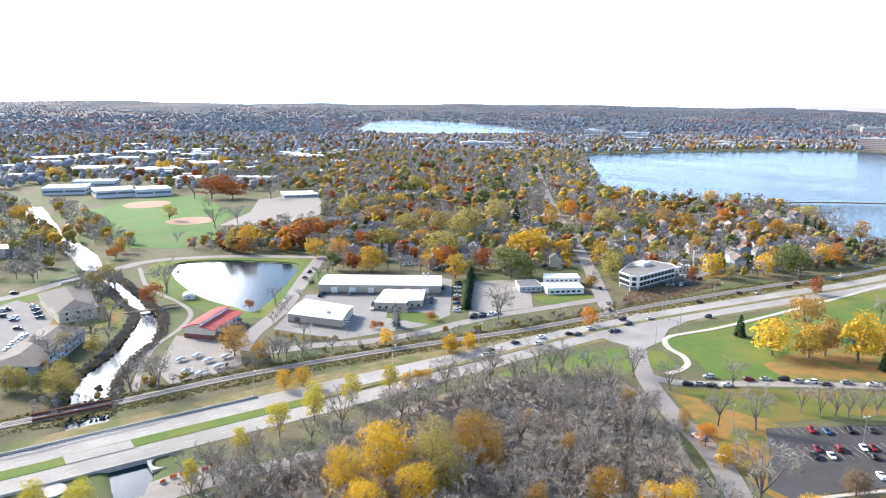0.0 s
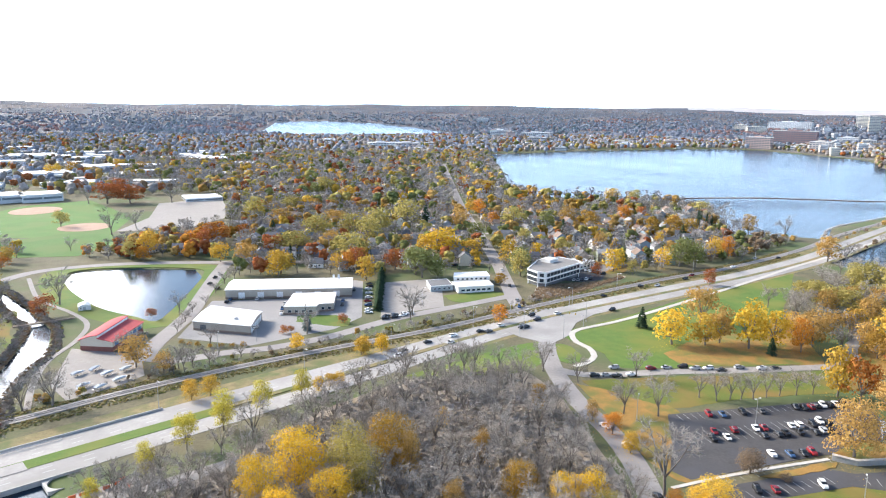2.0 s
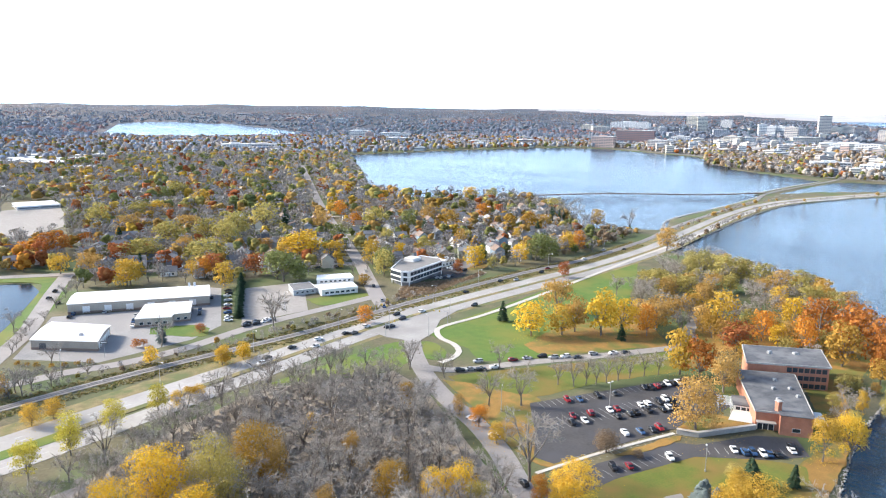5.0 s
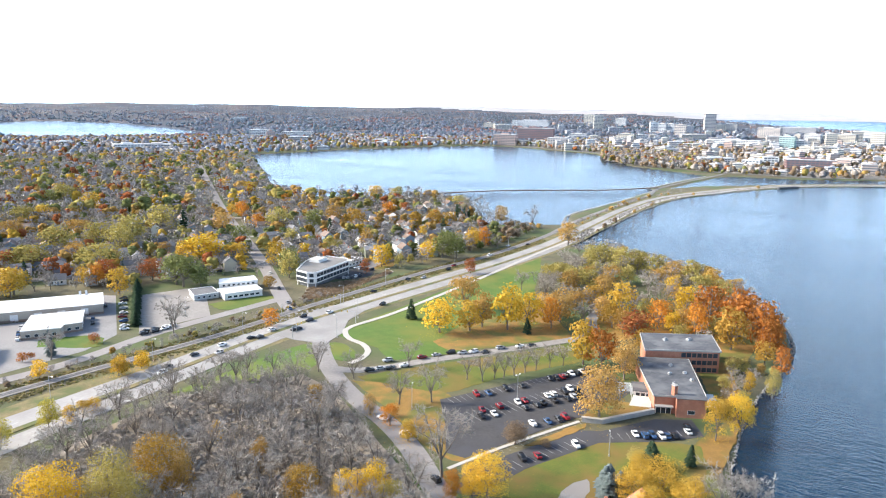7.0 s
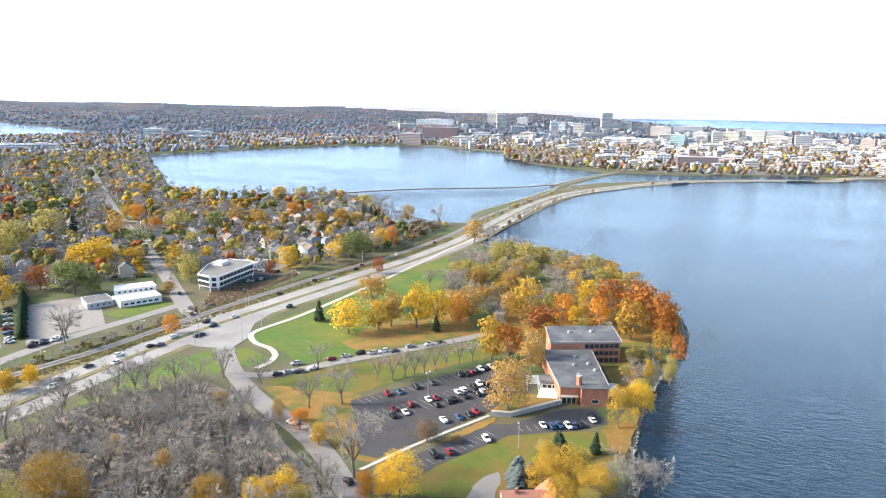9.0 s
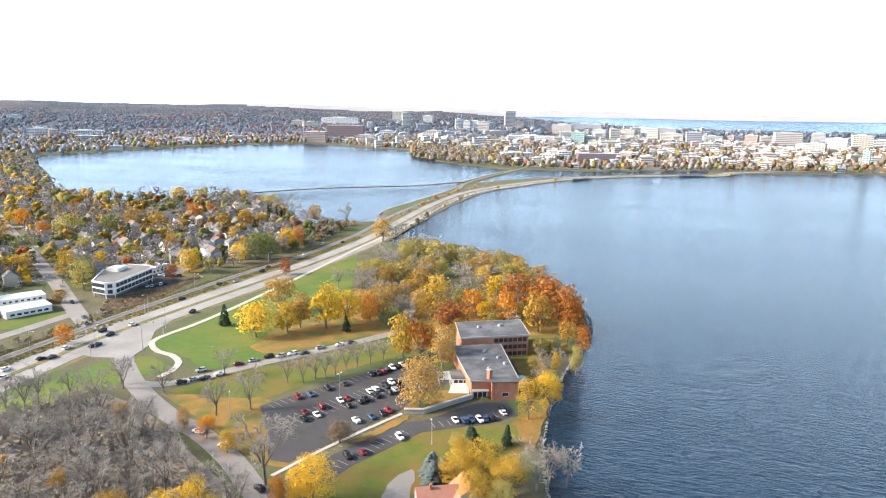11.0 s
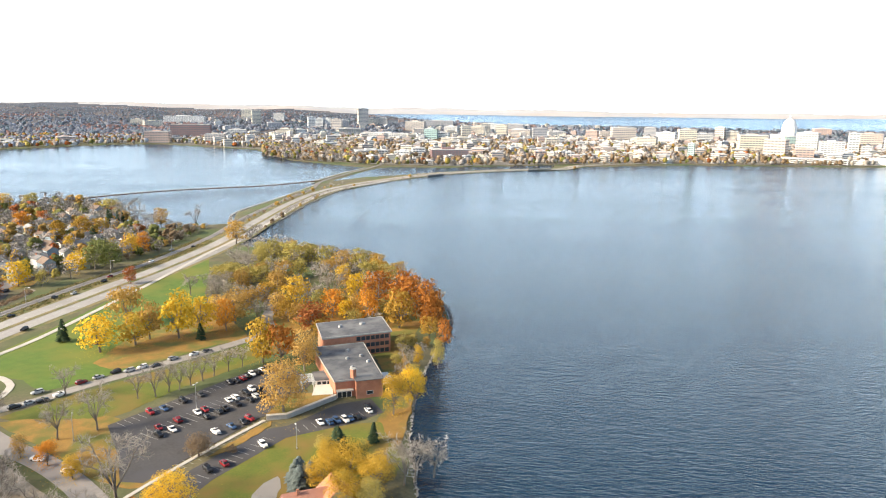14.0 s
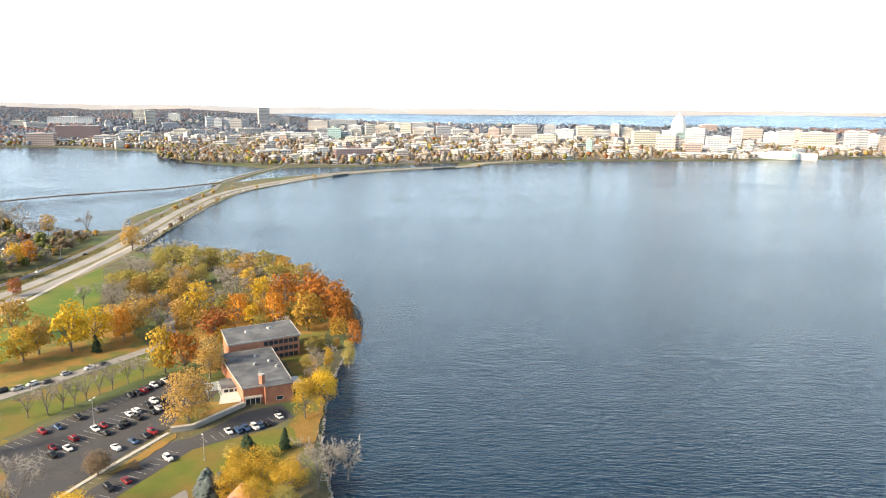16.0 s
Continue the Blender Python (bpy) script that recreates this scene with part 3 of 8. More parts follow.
patch("infield_1", disc(-325, 790, 24, 30), 0.12, DIRT, "brown dirt baseball infield", "infield")
patch("infield_2", disc(-240, 680, 22, 24), 0.12, DIRT, "brown dirt baseball infield", "infield")
patch("yard_5", [(-205, 655), (-198, 735), (-215, 840), (-156, 890), (-120, 740), (-150, 660)], 0.05, GRAVEL, "pale car park beside the ball fields", "car park")
structure("creek_path", ribbon_bm(smooth_line([(-205, 478), (-178, 425), (-150, 395), (-134, 372), (-130, 345), (-132, 318), (-127, 290), (-118, 262)], 6), -1.3, 1.3, 0.15), GRAVEL, "pale gravel path along the creek", "path")
# stall lines and lane dashes, painted on
PAINT = surf("road_paint", (0.42, 0.42, 0.41), (0.55, 0.55, 0.53), 1.0, 0.7, bump=0)


def dashes(line, off, z, every, length, wide, label, lo=0, hi=1e9):
    bm = bmesh.new()
    l = offset_line(line, off)
    seg = np.hypot(*np.diff(l, axis=0).T)
    s = np.concatenate([[0], np.cumsum(seg)])
    u = 0.0
    while u + length < s[-1]:
        a = np.array([np.interp(u, s, l[:, i]) for i in (0, 1)])
        b = np.array([np.interp(u + length, s, l[:, i]) for i in (0, 1)])
        if lo < a[0] < hi:
            d = (b - a) / np.linalg.norm(b - a)
            q = np.array((-d[1], d[0])) * wide / 2
            bm.faces.new([bm.verts.new((*p, z)) for p in (a - q, b - q, b + q, a + q)])
        u += every
    structure("lane_marking", bm, PAINT, label, "road marking")


for off in (4.2, 7.3, -4.2, -7.3):
    dashes(JN, off + WIDE * (math.copysign(1.8, off) - 0.7), 0.155, 12.0, 3.6, 0.28, "white dashed lane marking on concrete", -200, 420)


def stalls(a, b, n, depth, z):
    bm = bmesh.new()
    a, b = np.array(a, float), np.array(b, float)
    d = (b - a) / np.linalg.norm(b - a)
    q = np.array((d[1], -d[0]))
    for i in range(n + 1):
        p = a + (b - a) * i / n
        c = [p - d * 0.06, p + d * 0.06, p + d * 0.06 + q * depth, p - d * 0.06 + q * depth]
        bm.faces.new([bm.verts.new((*v, z)) for v in c])
    bmesh.ops.recalc_face_normals(bm, faces=bm.faces)
    structure("stall_lines", bm, PAINT, "white painted parking stall lines", "road marking")


stalls((116, 235.5), (186, 241.5), 25, 5, 0.105)
stalls((112, 216.5), (180, 225), 25, 4.6, 0.105)
stalls((112, 216.5), (180, 225), 25, -4.6, 0.105)
stalls((160, 201.2), (104, 191.5), 20, -5, 0.105)
stalls((108, 176.5), (142, 182.8), 12, -4.6, 0.085)
stalls((152, 181), (178, 172.2), 9, -4.6, 0.085)

# the office car park, its brown scrub bed and drive
patch("yard_6", [(136, 441), (146, 437), (160, 442), (170, 460), (158, 472), (148, 470)], 0.07, ASPHALT, "small asphalt car park behind a white office", "car park")
patch("leaf_bed_1", [(104, 396), (110, 420), (117, 429), (139, 434), (158, 436), (176, 452), (176, 444), (150, 424), (124, 402)], 0.06, LITTER, "brown scrub bed in front of a white office", "planting bed")
patch("leaf_bed_2", [(163, 462), (172, 458), (186, 466), (192, 500), (186, 520), (176, 500), (170, 478)], 0.05, LEAFGRASS, "garden ground strewn with yellow leaves", "ground")
patch("leaf_bed_3", [(70, 346), (84, 366), (60, 352), (20, 332), (-14, 310), (-50, 284), (-60, 276), (-46, 276), (0, 310), (40, 332)], 0.08, DRYGRASS, "rough dry verge below the railway", "verge")

# ---- buildings ----
def glass_mat(name, c):
    m, n, l = nodes_of(name)
    out, bs = n.new("ShaderNodeOutputMaterial"), n.new("ShaderNodeBsdfPrincipled")
    l.new(bs.outputs[0], out.inputs[0])
    tc, nz, ra = n.new("ShaderNodeTexCoord"), n.new("ShaderNodeTexNoise"), n.new("ShaderNodeValToRGB")
    nz.inputs["Scale"].default_value = 0.7
    l.new(tc.outputs["Object"], nz.inputs["Vector"])
    ra.color_ramp.elements[0].color, ra.color_ramp.elements[1].color = rgba([v * 0.6 for v in c]), rgba([v * 1.5 for v in c])
    l.new(nz.outputs["Fac"], ra.inputs[0])
    l.new(ra.outputs[0], bs.inputs["Base Color"])
    bs.inputs["Roughness"].default_value = 0.08
    return m


GLASS = glass_mat("dark_window_glass", (0.035, 0.045, 0.055))
WHITEROOF = surf("white_membrane_roof", (0.74, 0.75, 0.76), (0.84, 0.85, 0.86), 0.06, 0.7, c3=(0.70, 0.71, 0.72), third=0.05)
BEIGE = surf("beige_block_wall", (0.40, 0.35, 0.29), (0.48, 0.43, 0.36), 0.3, 0.85)
BROWNBASE = surf("brown_block_base", (0.22, 0.16, 0.13), (0.28, 0.21, 0.17), 0.4, 0.85)
WHITEWALL = surf("off_white_wall", (0.68, 0.67, 0.64), (0.78, 0.77, 0.74), 0.2, 0.7)
WHITEPAINT = surf("white_paint", (0.74, 0.74, 0.73), (0.82, 0.82, 0.81), 0.6, 0.5)
REDROOF = surf("red_metal_roof", (0.42, 0.07, 0.075), (0.52, 0.11, 0.11), 0.3, 0.8, spec=0.25)
CREAM = surf("cream_cladding", (0.66, 0.58, 0.46), (0.74, 0.66, 0.54), 0.3, 0.8)
BRICK = surf("orange_brick", (0.42, 0.17, 0.10), (0.52, 0.24, 0.15), 0.5, 0.88, fine=14, c3=(0.38, 0.16, 0.10), third=0.2)
DARKBRICK = surf("dark_red_brick", (0.19, 0.07, 0.055), (0.27, 0.11, 0.085), 0.5, 0.88, fine=14)
TARROOF = surf("grey_tar_roof", (0.065, 0.07, 0.08), (0.115, 0.12, 0.13), 0.09, 0.8, c3=(0.17, 0.175, 0.18), third=0.13)
SHINGLE = [surf("grey_shingles", (0.16, 0.16, 0.165), (0.22, 0.22, 0.225), 0.7, 0.9), surf("brown_shingles", (0.17, 0.125, 0.10), (0.24, 0.18, 0.145), 0.7, 0.9),
           surf("dark_shingles", (0.085, 0.085, 0.09), (0.13, 0.13, 0.135), 0.7, 0.9), surf("pale_shingles", (0.30, 0.30, 0.305), (0.38, 0.38, 0.385), 0.7, 0.9)]
SIDING = [surf("white_siding", (0.68, 0.68, 0.67), (0.77, 0.77, 0.76), 0.4, 0.7), surf("grey_siding", (0.36, 0.39, 0.41), (0.44, 0.47, 0.49), 0.4, 0.7), surf("tan_siding", (0.48, 0.42, 0.33), (0.56, 0.50, 0.40), 0.4, 0.7),
          surf("blue_siding", (0.22, 0.30, 0.38), (0.28, 0.37, 0.46), 0.4, 0.7), surf("green_siding", (0.26, 0.30, 0.24), (0.33, 0.37, 0.30), 0.4, 0.7)]
BLUEPAINT = surf("blue_painted_metal", (0.06, 0.16, 0.32), (0.09, 0.21, 0.40), 0.5, 0.5)
METAL = surf("galvanised_metal", (0.42, 0.43, 0.44), (0.52, 0.53, 0.54), 0.8, 0.45, 0.6)
STONE = surf("grey_stone_wall", (0.34, 0.33, 0.31), (0.46, 0.45, 0.42), 0.5, 0.9)


def thing(name, label, category, group="", x=0, y=0, z=0, rz=0):
    root = tagged(new(name), label, category, group)
    root.matrix_basis = pose(x, y, z, 0, 0, rz)
    return root


def wall_at(a, b, s, z, out=0.0):
    """The pose of a fitting on the wall from a to b (outside on the right): s metres along, at height z."""
    a, b = Vector(a), Vector(b)
    d = (b - a).normalized()
    p = a + d * s + Vector((d.y, -d.x)) * out
    return pose(p.x, p.y, z, 0, 0, math.degrees(math.atan2(d.y, d.x)))


_shared = {}


def fitting(kind, w, h):
    """Shared meshes of a window's frame and pane, a door or a shutter, w by h, facing -y from its lower middle."""
    key = (kind, round(w, 2), round(h, 2))
    if key in _shared:
        return _shared[key]
    bm = bmesh.new()
    if kind == "frame":
        t = 0.09
        out = [(-w / 2, 0), (w / 2, 0), (w / 2, h), (-w / 2, h)]
        inn = [(-w / 2 + t, t), (w / 2 - t, t), (w / 2 - t, h - t), (-w / 2 + t, h - t)]
        v = [[bm.verts.new((x, y, z)) for x, z in ring] for ring in (out, inn) for y in (-0.07, 0.08)]
        for k in range(4):
            j = (k + 1) % 4
            for p, q in ((0, 2), (2, 3), (3, 1), (1, 0)):
                bm.faces.new((v[p][k], v[p][j], v[q][j], v[q][k]))
        bmesh.ops.recalc_face_normals(bm, faces=bm.faces)
    elif kind == "pane":
        box(bm, -w / 2 + 0.08, -0.025, 0.08, w / 2 - 0.08, 0.02, h - 0.08)
    elif kind == "shutter":
        for i in range(5):
            box(bm, -w / 2, -0.06 - 0.015 * (i % 2), h * i / 5, w / 2, 0.05, h * (i + 1) / 5 - 0.03)
    elif kind == "door":
        box(bm, -w / 2, -0.07, 0, w / 2, 0.05, h)
        box(bm, -w / 2 + 0.15, -0.09, h * 0.5, w / 2 - 0.15, -0.05, h - 0.2)
    me = bpy.data.meshes.new(kind)
    bm.to_mesh(me)
    bm.free()
    _shared[key] = me
    return me


def fit_mesh(name, me, material, parent, m):
    if not me.materials:
        me.materials.append(material)
    ob = new(name, me)
    ob.parent = parent
    ob.matrix_basis = m
    if me.materials[0] != material:
        ob.material_slots[0].link = "OBJECT"
        ob.material_slots[0].material = material
    return ob


def window(parent, a, b, s, z, w=1.2, h=1.4, frame_mat=None):
    m = wall_at(a, b, s, z)
    f = fit_mesh("window", fitting("frame", w, h), frame_mat or WHITEPAINT, parent, m)
    fit_mesh("pane", fitting("pane", w, h), GLASS, f, Matrix())
    return f


def plain_window(parent, a, b, s, z, w, h):
    """A far window: frame and glass in one mesh."""
    key = ("plain", w, h)
    if key not in _shared:
        bm = boxes((-w / 2, -0.06, 0, w / 2, 0.05, h), (-w / 2 + 0.12, -0.07, 0.12, w / 2 - 0.12, 0.04, h - 0.12))
        me = bpy.data.meshes.new("window")
        bm.to_mesh(me)
        bm.free()
        me.materials.append(WHITEPAINT)
        me.materials.append(GLASS)
        for p in me.polygons[6:]:
            p.material_index = 1
        _shared[key] = me
    ob = new("window", _shared[key])
    ob.parent = parent
    ob.matrix_basis = wall_at(a, b, s, z)


def windows(parent, a, b, n, z, w, h, lo=0.06, hi=0.94, frame_mat=None):
    length = (Vector(b) - Vector(a)).length
    for i in range(n):
        window(parent, a, b, length * (lo + (hi - lo) * (i + 0.5) / n), z, w, h, frame_mat)


def shutters(parent, a, b, n, w, h, material, lo=0.05, hi=0.95):
    length = (Vector(b) - Vector(a)).length
    for i in range(n):
        fit_mesh("shutter", fitting("shutter", w, h), material, parent, wall_at(a, b, length * (lo + (hi - lo) * (i + 0.5) / n), 0.05))


def grown(pts, by):
    """A convex plan polygon moved outward."""
    out, n = [], len(pts)
    for i in range(n):
        p, q, r = Vector(pts[i - 1]), Vector(pts[i]), Vector(pts[(i + 1) % n])
        d0, d1 = (q - p).normalized(), (r - q).normalized()
        n0, n1 = Vector((d0.y, -d0.x)), Vector((d1.y, -d1.x))
        k = n0 + n1
        k = k / max(k.length_squared / 2, 0.3)
        out.append(tuple(q + k * by))
    return out


def ccw(pts):
    a = sum(p[0] * q[1] - q[0] * p[1] for p, q in zip(pts, pts[1:] + pts[:1]))
    return pts if a > 0 else pts[::-1]


def flat_building(name, label, pts, h, wall_mat, roof_mat, parapet=0.5, trim=None, category="building", group="", base=None):
    """Walls, a roof sheet inside a parapet, and a coping; returns its root and outline."""
    pts = ccw(list(pts))
    root = thing(name, label, category, group)
    part("wall", prism(bmesh.new(), pts, -0.3, h), wall_mat, root)
    part("roof", prism(bmesh.new(), grown(pts, 0.12), h + 0.004, h + 0.16), roof_mat, root)
    bm = bmesh.new()
    o, i = grown(pts, 0.2), grown(pts, -0.18)
    n = len(pts)
    for k in range(n):
        prism(bm, [o[k], o[(k + 1) % n], i[(k + 1) % n], i[k]], h - 0.1, h + parapet)
    part("coping", bm, trim or wall_mat, root)
    if base:
        part("base", prism(bmesh.new(), grown(pts, 0.06), -0.3, 1.1), base, root)
    return root, pts


def roof_unit(root, x, y, z, w=1.6, d=1.2, h=1.0, name="roof_unit"):
    bm = boxes((x - w / 2, y - d / 2, z, x + w / 2, y + d / 2, z + h), (x - w / 2 + 0.15, y - d / 2 + 0.15, z + h, x + w / 2 - 0.15, y + d / 2 - 0.15, z + h + 0.15))
    return part(name, bm, METAL, root)


# warehouses
def low_gable(root, pts, h, rise, roof_mat, wall_mat, over=0.4):
    """A low double-pitched roof over a four-sided plan; the ridge runs along the longer side."""
    p = [Vector((*q, h)) for q in grown(pts, over)]
    if (p[1] - p[0]).length < (p[2] - p[1]).length:
        p = p[1:] + p[:1]
    r0, r1 = (p[0] + p[3]) / 2 + Vector((0, 0, rise)), (p[1] + p[2]) / 2 + Vector((0, 0, rise))
    bm = bmesh.new()
    top = [bm.verts.new(v) for v in (*p, r0, r1)]
    low = [bm.verts.new(v - Vector((0, 0, 0.22))) for v in (*p, r0, r1)]
    for f in ((0, 1, 5, 4), (2, 3, 4, 5)):
        bm.faces.new([top[i] for i in f])
        bm.faces.new([low[i] for i in f[::-1]])
    for i, j in ((0, 1), (1, 5), (5, 2), (2, 3), (3, 4), (4, 0)):
        bm.faces.new((top[j], top[i], low[i], low[j]))
    part("roof", bm, roof_mat, root)
    for a, b, c in ((p[3], p[0], r0), (p[1], p[2], r1)):
        g = bmesh.new()
        n = (b - a).cross(Vector((0, 0, 1))).normalized() * over
        g.faces.new([g.verts.new(v - n - Vector((0, 0, 0.2))) for v in (a, b, c)])
        part("gable", g, wall_mat, root)


def warehouse(label, pts, h, rise, wall_mat, base=None):
    pts = ccw(list(pts))
    root = thing("warehouse", label, "warehouse", "warehouses")
    part("wall", prism(bmesh.new(), pts, -0.3, h - 0.1), wall_mat, root)
    low_gable(root, pts, h, rise, WHITEROOF, wall_mat)
    if base:
        part("base", prism(bmesh.new(), grown(pts, 0.06), -0.3, 1.2), base, root)
    return root, pts


wh, P = warehouse("long beige warehouse with a white roof and loading doors", [(-73, 415), (-1, 414), (-1, 439), (-72, 440)], 5.6, 1.3, BEIGE, BROWNBASE)
shutters(wh, (-73, 415), (-1, 414), 6, 3.6, 3.8, WHITEPAINT)
roof_unit(wh, -12, 436, 6.0, 1.2, 1.2, 2.2)
roof_unit(wh, -9, 436, 6.0, 1.2, 1.2, 2.2)
wh, P = warehouse("beige warehouse with a white roof and side doors", [(-79, 357), (-50, 346), (-47.5, 371), (-75, 385)], 4.8, 1.0, BEIGE, BROWNBASE)
shutters(wh, (-50, 346), (-47.5, 371), 6, 2.8, 3.4, WHITEPAINT)
shutters(wh, (-79, 357), (-50, 346), 1, 3.2, 3.2, TARROOF, 0.05, 0.3)
roof_unit(wh, -58, 356, 5.2)
wh, P = flat_building("warehouse_office", "low white-roofed brick warehouse office", [(-37, 380), (-20, 379), (-19, 384), (-11, 385), (-10, 408), (-34, 408)], 4.4, BEIGE, WHITEROOF, 0.25, WHITEWALL, "office", "", BROWNBASE)
windows(wh, (-37, 380), (-20, 379), 4, 1.1, 2.0, 1.5)
windows(wh, (-19, 384), (-11, 385), 2, 1.1, 1.8, 1.5)
windows(wh, (-11, 385), (-10, 408), 4, 1.1, 1.6, 1.4)

# boat house with a stepped red roof
bh = thing("boat_house", "red-roofed boat house with brick base and blue doors", "boat house")
_A, _B, _C, _D = (-123, 331), (-108, 327.5), (-103, 357), (-119, 361)
part("wall", prism(bmesh.new(), [_A, _B, _C, _D], -0.3, 5.0), CREAM, bh)
part("brick_base", prism(bmesh.new(), grown([_A, _B, _C, _D], 0.08), -0.3, 2.2), DARKBRICK, bh)


def sheet(bm, quad, thick=0.25):
    top = [bm.verts.new(v) for v in quad]
    low = [bm.verts.new((v[0], v[1], v[2] - thick)) for v in quad]
    n = len(quad)
    bm.faces.new(top)
    bm.faces.new(low[::-1])
    for i in range(n):
        bm.faces.new((top[i], low[i], low[(i + 1) % n], top[(i + 1) % n]))
    bmesh.ops.recalc_face_normals(bm, faces=bm.faces)


def lerp2(a, b, t):
    return (a[0] + (b[0] - a[0]) * t, a[1] + (b[1] - a[1]) * t)


_o = grown([_A, _B, _C, _D], 0.7)
bm = bmesh.new()
for i in range(5):      # curved upper roof in five strips
    t0, t1 = i / 5 * 0.56, (i + 1) / 5 * 0.56
    z0, z1 = 5.0 + 2.7 * math.sin(t0 / 0.56 * 1.5), 5.0 + 2.7 * math.sin(t1 / 0.56 * 1.5)
    sheet(bm, [(*lerp2(_o[0], _o[1], t0), z0), (*lerp2(_o[0], _o[1], t1), z1), (*lerp2(_o[3], _o[2], t1), z1), (*lerp2(_o[3], _o[2], t0), z0)], 0.3)
part("upper_roof", bm, REDROOF, bh, "curved red metal roof")
bm = bmesh.new()
sheet(bm, [(*lerp2(_o[0], _o[1], 0.54), 6.3), (*_o[1], 5.0), (*_o[2], 5.0), (*lerp2(_o[3], _o[2], 0.54), 6.3)], 0.3)
part("lower_roof", bm, REDROOF, bh)
for a, b in ((_A, _B), (_D, _C)):
    v = [(*lerp2(a, b, 0.0), 4.9)] + [(*lerp2(a, b, i / 5 * 0.55), 4.9 + 2.5 * math.sin(i / 5 * 1.5)) for i in range(1, 6)] + [(*lerp2(a, b, 0.55), 6.1), (*b, 4.9)]
    bm = bmesh.new()
    bm.faces.new([bm.verts.new(p) for p in v])
    part("gable", bm, CREAM, bh)
bm = bmesh.new()
sheet(bm, [(*lerp2(_A, _B, 0.55), 7.5), (*lerp2(_A, _B, 0.56), 6.2), (*lerp2(_D, _C, 0.56), 6.2), (*lerp2(_D, _C, 0.55), 7.5)], 0.05)
part("clerestory", bm, WHITEPAINT, bh, "white clerestory band")
shutters(bh, _B, _C, 6, 3.4, 3.6, BLUEPAINT)
windows(bh, _B, _C, 6, 3.9, 2.6, 0.8)

# hipped grey apartment buildings by the creek
def hip_building(label, pts, h, rise, wall_mat, roof_mat, rows, cols, balcony=None, inset=0.32):
    pts = ccw(list(pts))
    root = thing("apartment_building", label, "apartments", "apartments by the creek")
    part("wall", prism(bmesh.new(), pts, -0.3, h), wall_mat, root)
    o = grown(pts, 0.8)
    p = [Vector((*q, h)) for q in o]
    if (p[1] - p[0]).length < (p[2] - p[1]).length:
        p = p[1:] + p[:1]
    m0, m1 = (p[0] + p[3]) / 2, (p[1] + p[2]) / 2
    half = (p[3] - p[0]).length / 2
    ax = (m1 - m0).normalized()
    r0, r1 = m0 + ax * half * inset * 2.2 + Vector((0, 0, rise)), m1 - ax * half * inset * 2.2 + Vector((0, 0, rise))
    bm = bmesh.new()
    v = [bm.verts.new(q) for q in (*p, r0, r1)]
    for f in ((0, 1, 5, 4), (1, 2, 5), (2, 3, 4, 5), (3, 0, 4), (3, 2, 1, 0)):
        bm.faces.new([v[i] for i in f])
    part("roof", bm, roof_mat, root)
    i = grown(pts, 0.55)
    for k in range(len(pts)):
        part("eave", prism(bmesh.new(), [o[k], o[(k + 1) % len(pts)], i[(k + 1) % len(pts)], i[k]], h - 0.25, h - 0.004), WHITEPAINT, root)
    for k in range(len(pts)):
        a, b = pts[k], pts[(k + 1) % len(pts)]
        n = cols if (Vector(b) - Vector(a)).length > 24 else max(3, cols // 3)
        for r in range(rows):
            windows(root, a, b, n, 0.9 + r * 2.9, 1.5, 1.5)
            if balcony and (Vector(b) - Vector(a)).length > 24 and r:
                length = (Vector(b) - Vector(a)).length
                for c in range(0, n, 2):
                    q = fit_mesh("balcony", balcony_mesh(), WHITEPAINT, root, wall_at(a, b, length * (0.06 + 0.88 * (c + 0.5) / n), r * 2.9 + 0.2))
    return root


def balcony_mesh():
    if "balcony" not in _shared:
        bm = boxes((-1.7, -1.4, 0, 1.7, 0, 0.15), (-1.7, -1.4, 0.95, 1.7, -1.3, 1.05), (-1.7, -1.4, 0.15, -1.62, 0, 1.0), (1.62, -1.4, 0.15, 1.7, 0, 1.0))
        for i in range(1, 8):
            box(bm, -1.7 + i * 0.42, -1.38, 0.15, -1.66 + i * 0.42, -1.34, 0.95)
        me = bpy.data.meshes.new("balcony")
        bm.to_mesh(me)
        bm.free()
        _shared["balcony"] = me
    return _shared["balcony"]


FLATROOF = surf("brown_grey_shingles", (0.135, 0.122, 0.112), (0.19, 0.175, 0.162), 0.6, 0.9, c3=(0.165, 0.15, 0.138), third=0.08)
BLUEGREY = surf("blue_grey_siding", (0.30, 0.36, 0.45), (0.38, 0.44, 0.53), 0.4, 0.7)
hip_building("pale apartment block with a grey hipped shingle roof", [(-222, 386), (-193, 351), (-179, 362), (-207, 408)], 6.2, 3.2, SIDING[2], FLATROOF, 2, 10)
hip_building("long apartment block with blue-grey balconies and shingle roof", [(-182, 276), (-163, 276), (-168, 326), (-188, 330)], 6.0, 2.6, BLUEGREY, FLATROOF, 2, 11, True)

# round-roofed hut by the pond
hut = thing("hut", "small white round-roofed hut by the pond", "hut", "", -145.5, 402, 0, 20)
bm = bmesh.new()
prof = [(-3.2, -0.3), (-3.2, 1.6)] + [(-3.2 * math.cos(i * math.pi / 8), 1.6 + 1.7 * math.sin(i * math.pi / 8)) for i in range(1, 8)] + [(3.2, 1.6), (3.2, -0.3)]
f0, f1 = [bm.verts.new((x, -3.5, z)) for x, z in prof], [bm.verts.new((x, 3.5, z)) for x, z in prof]
for i in range(len(prof) - 1):
    bm.faces.new((f0[i], f0[i + 1], f1[i + 1], f1[i]))
bm.faces.new(f0[::-1])
bm.faces.new(f1)
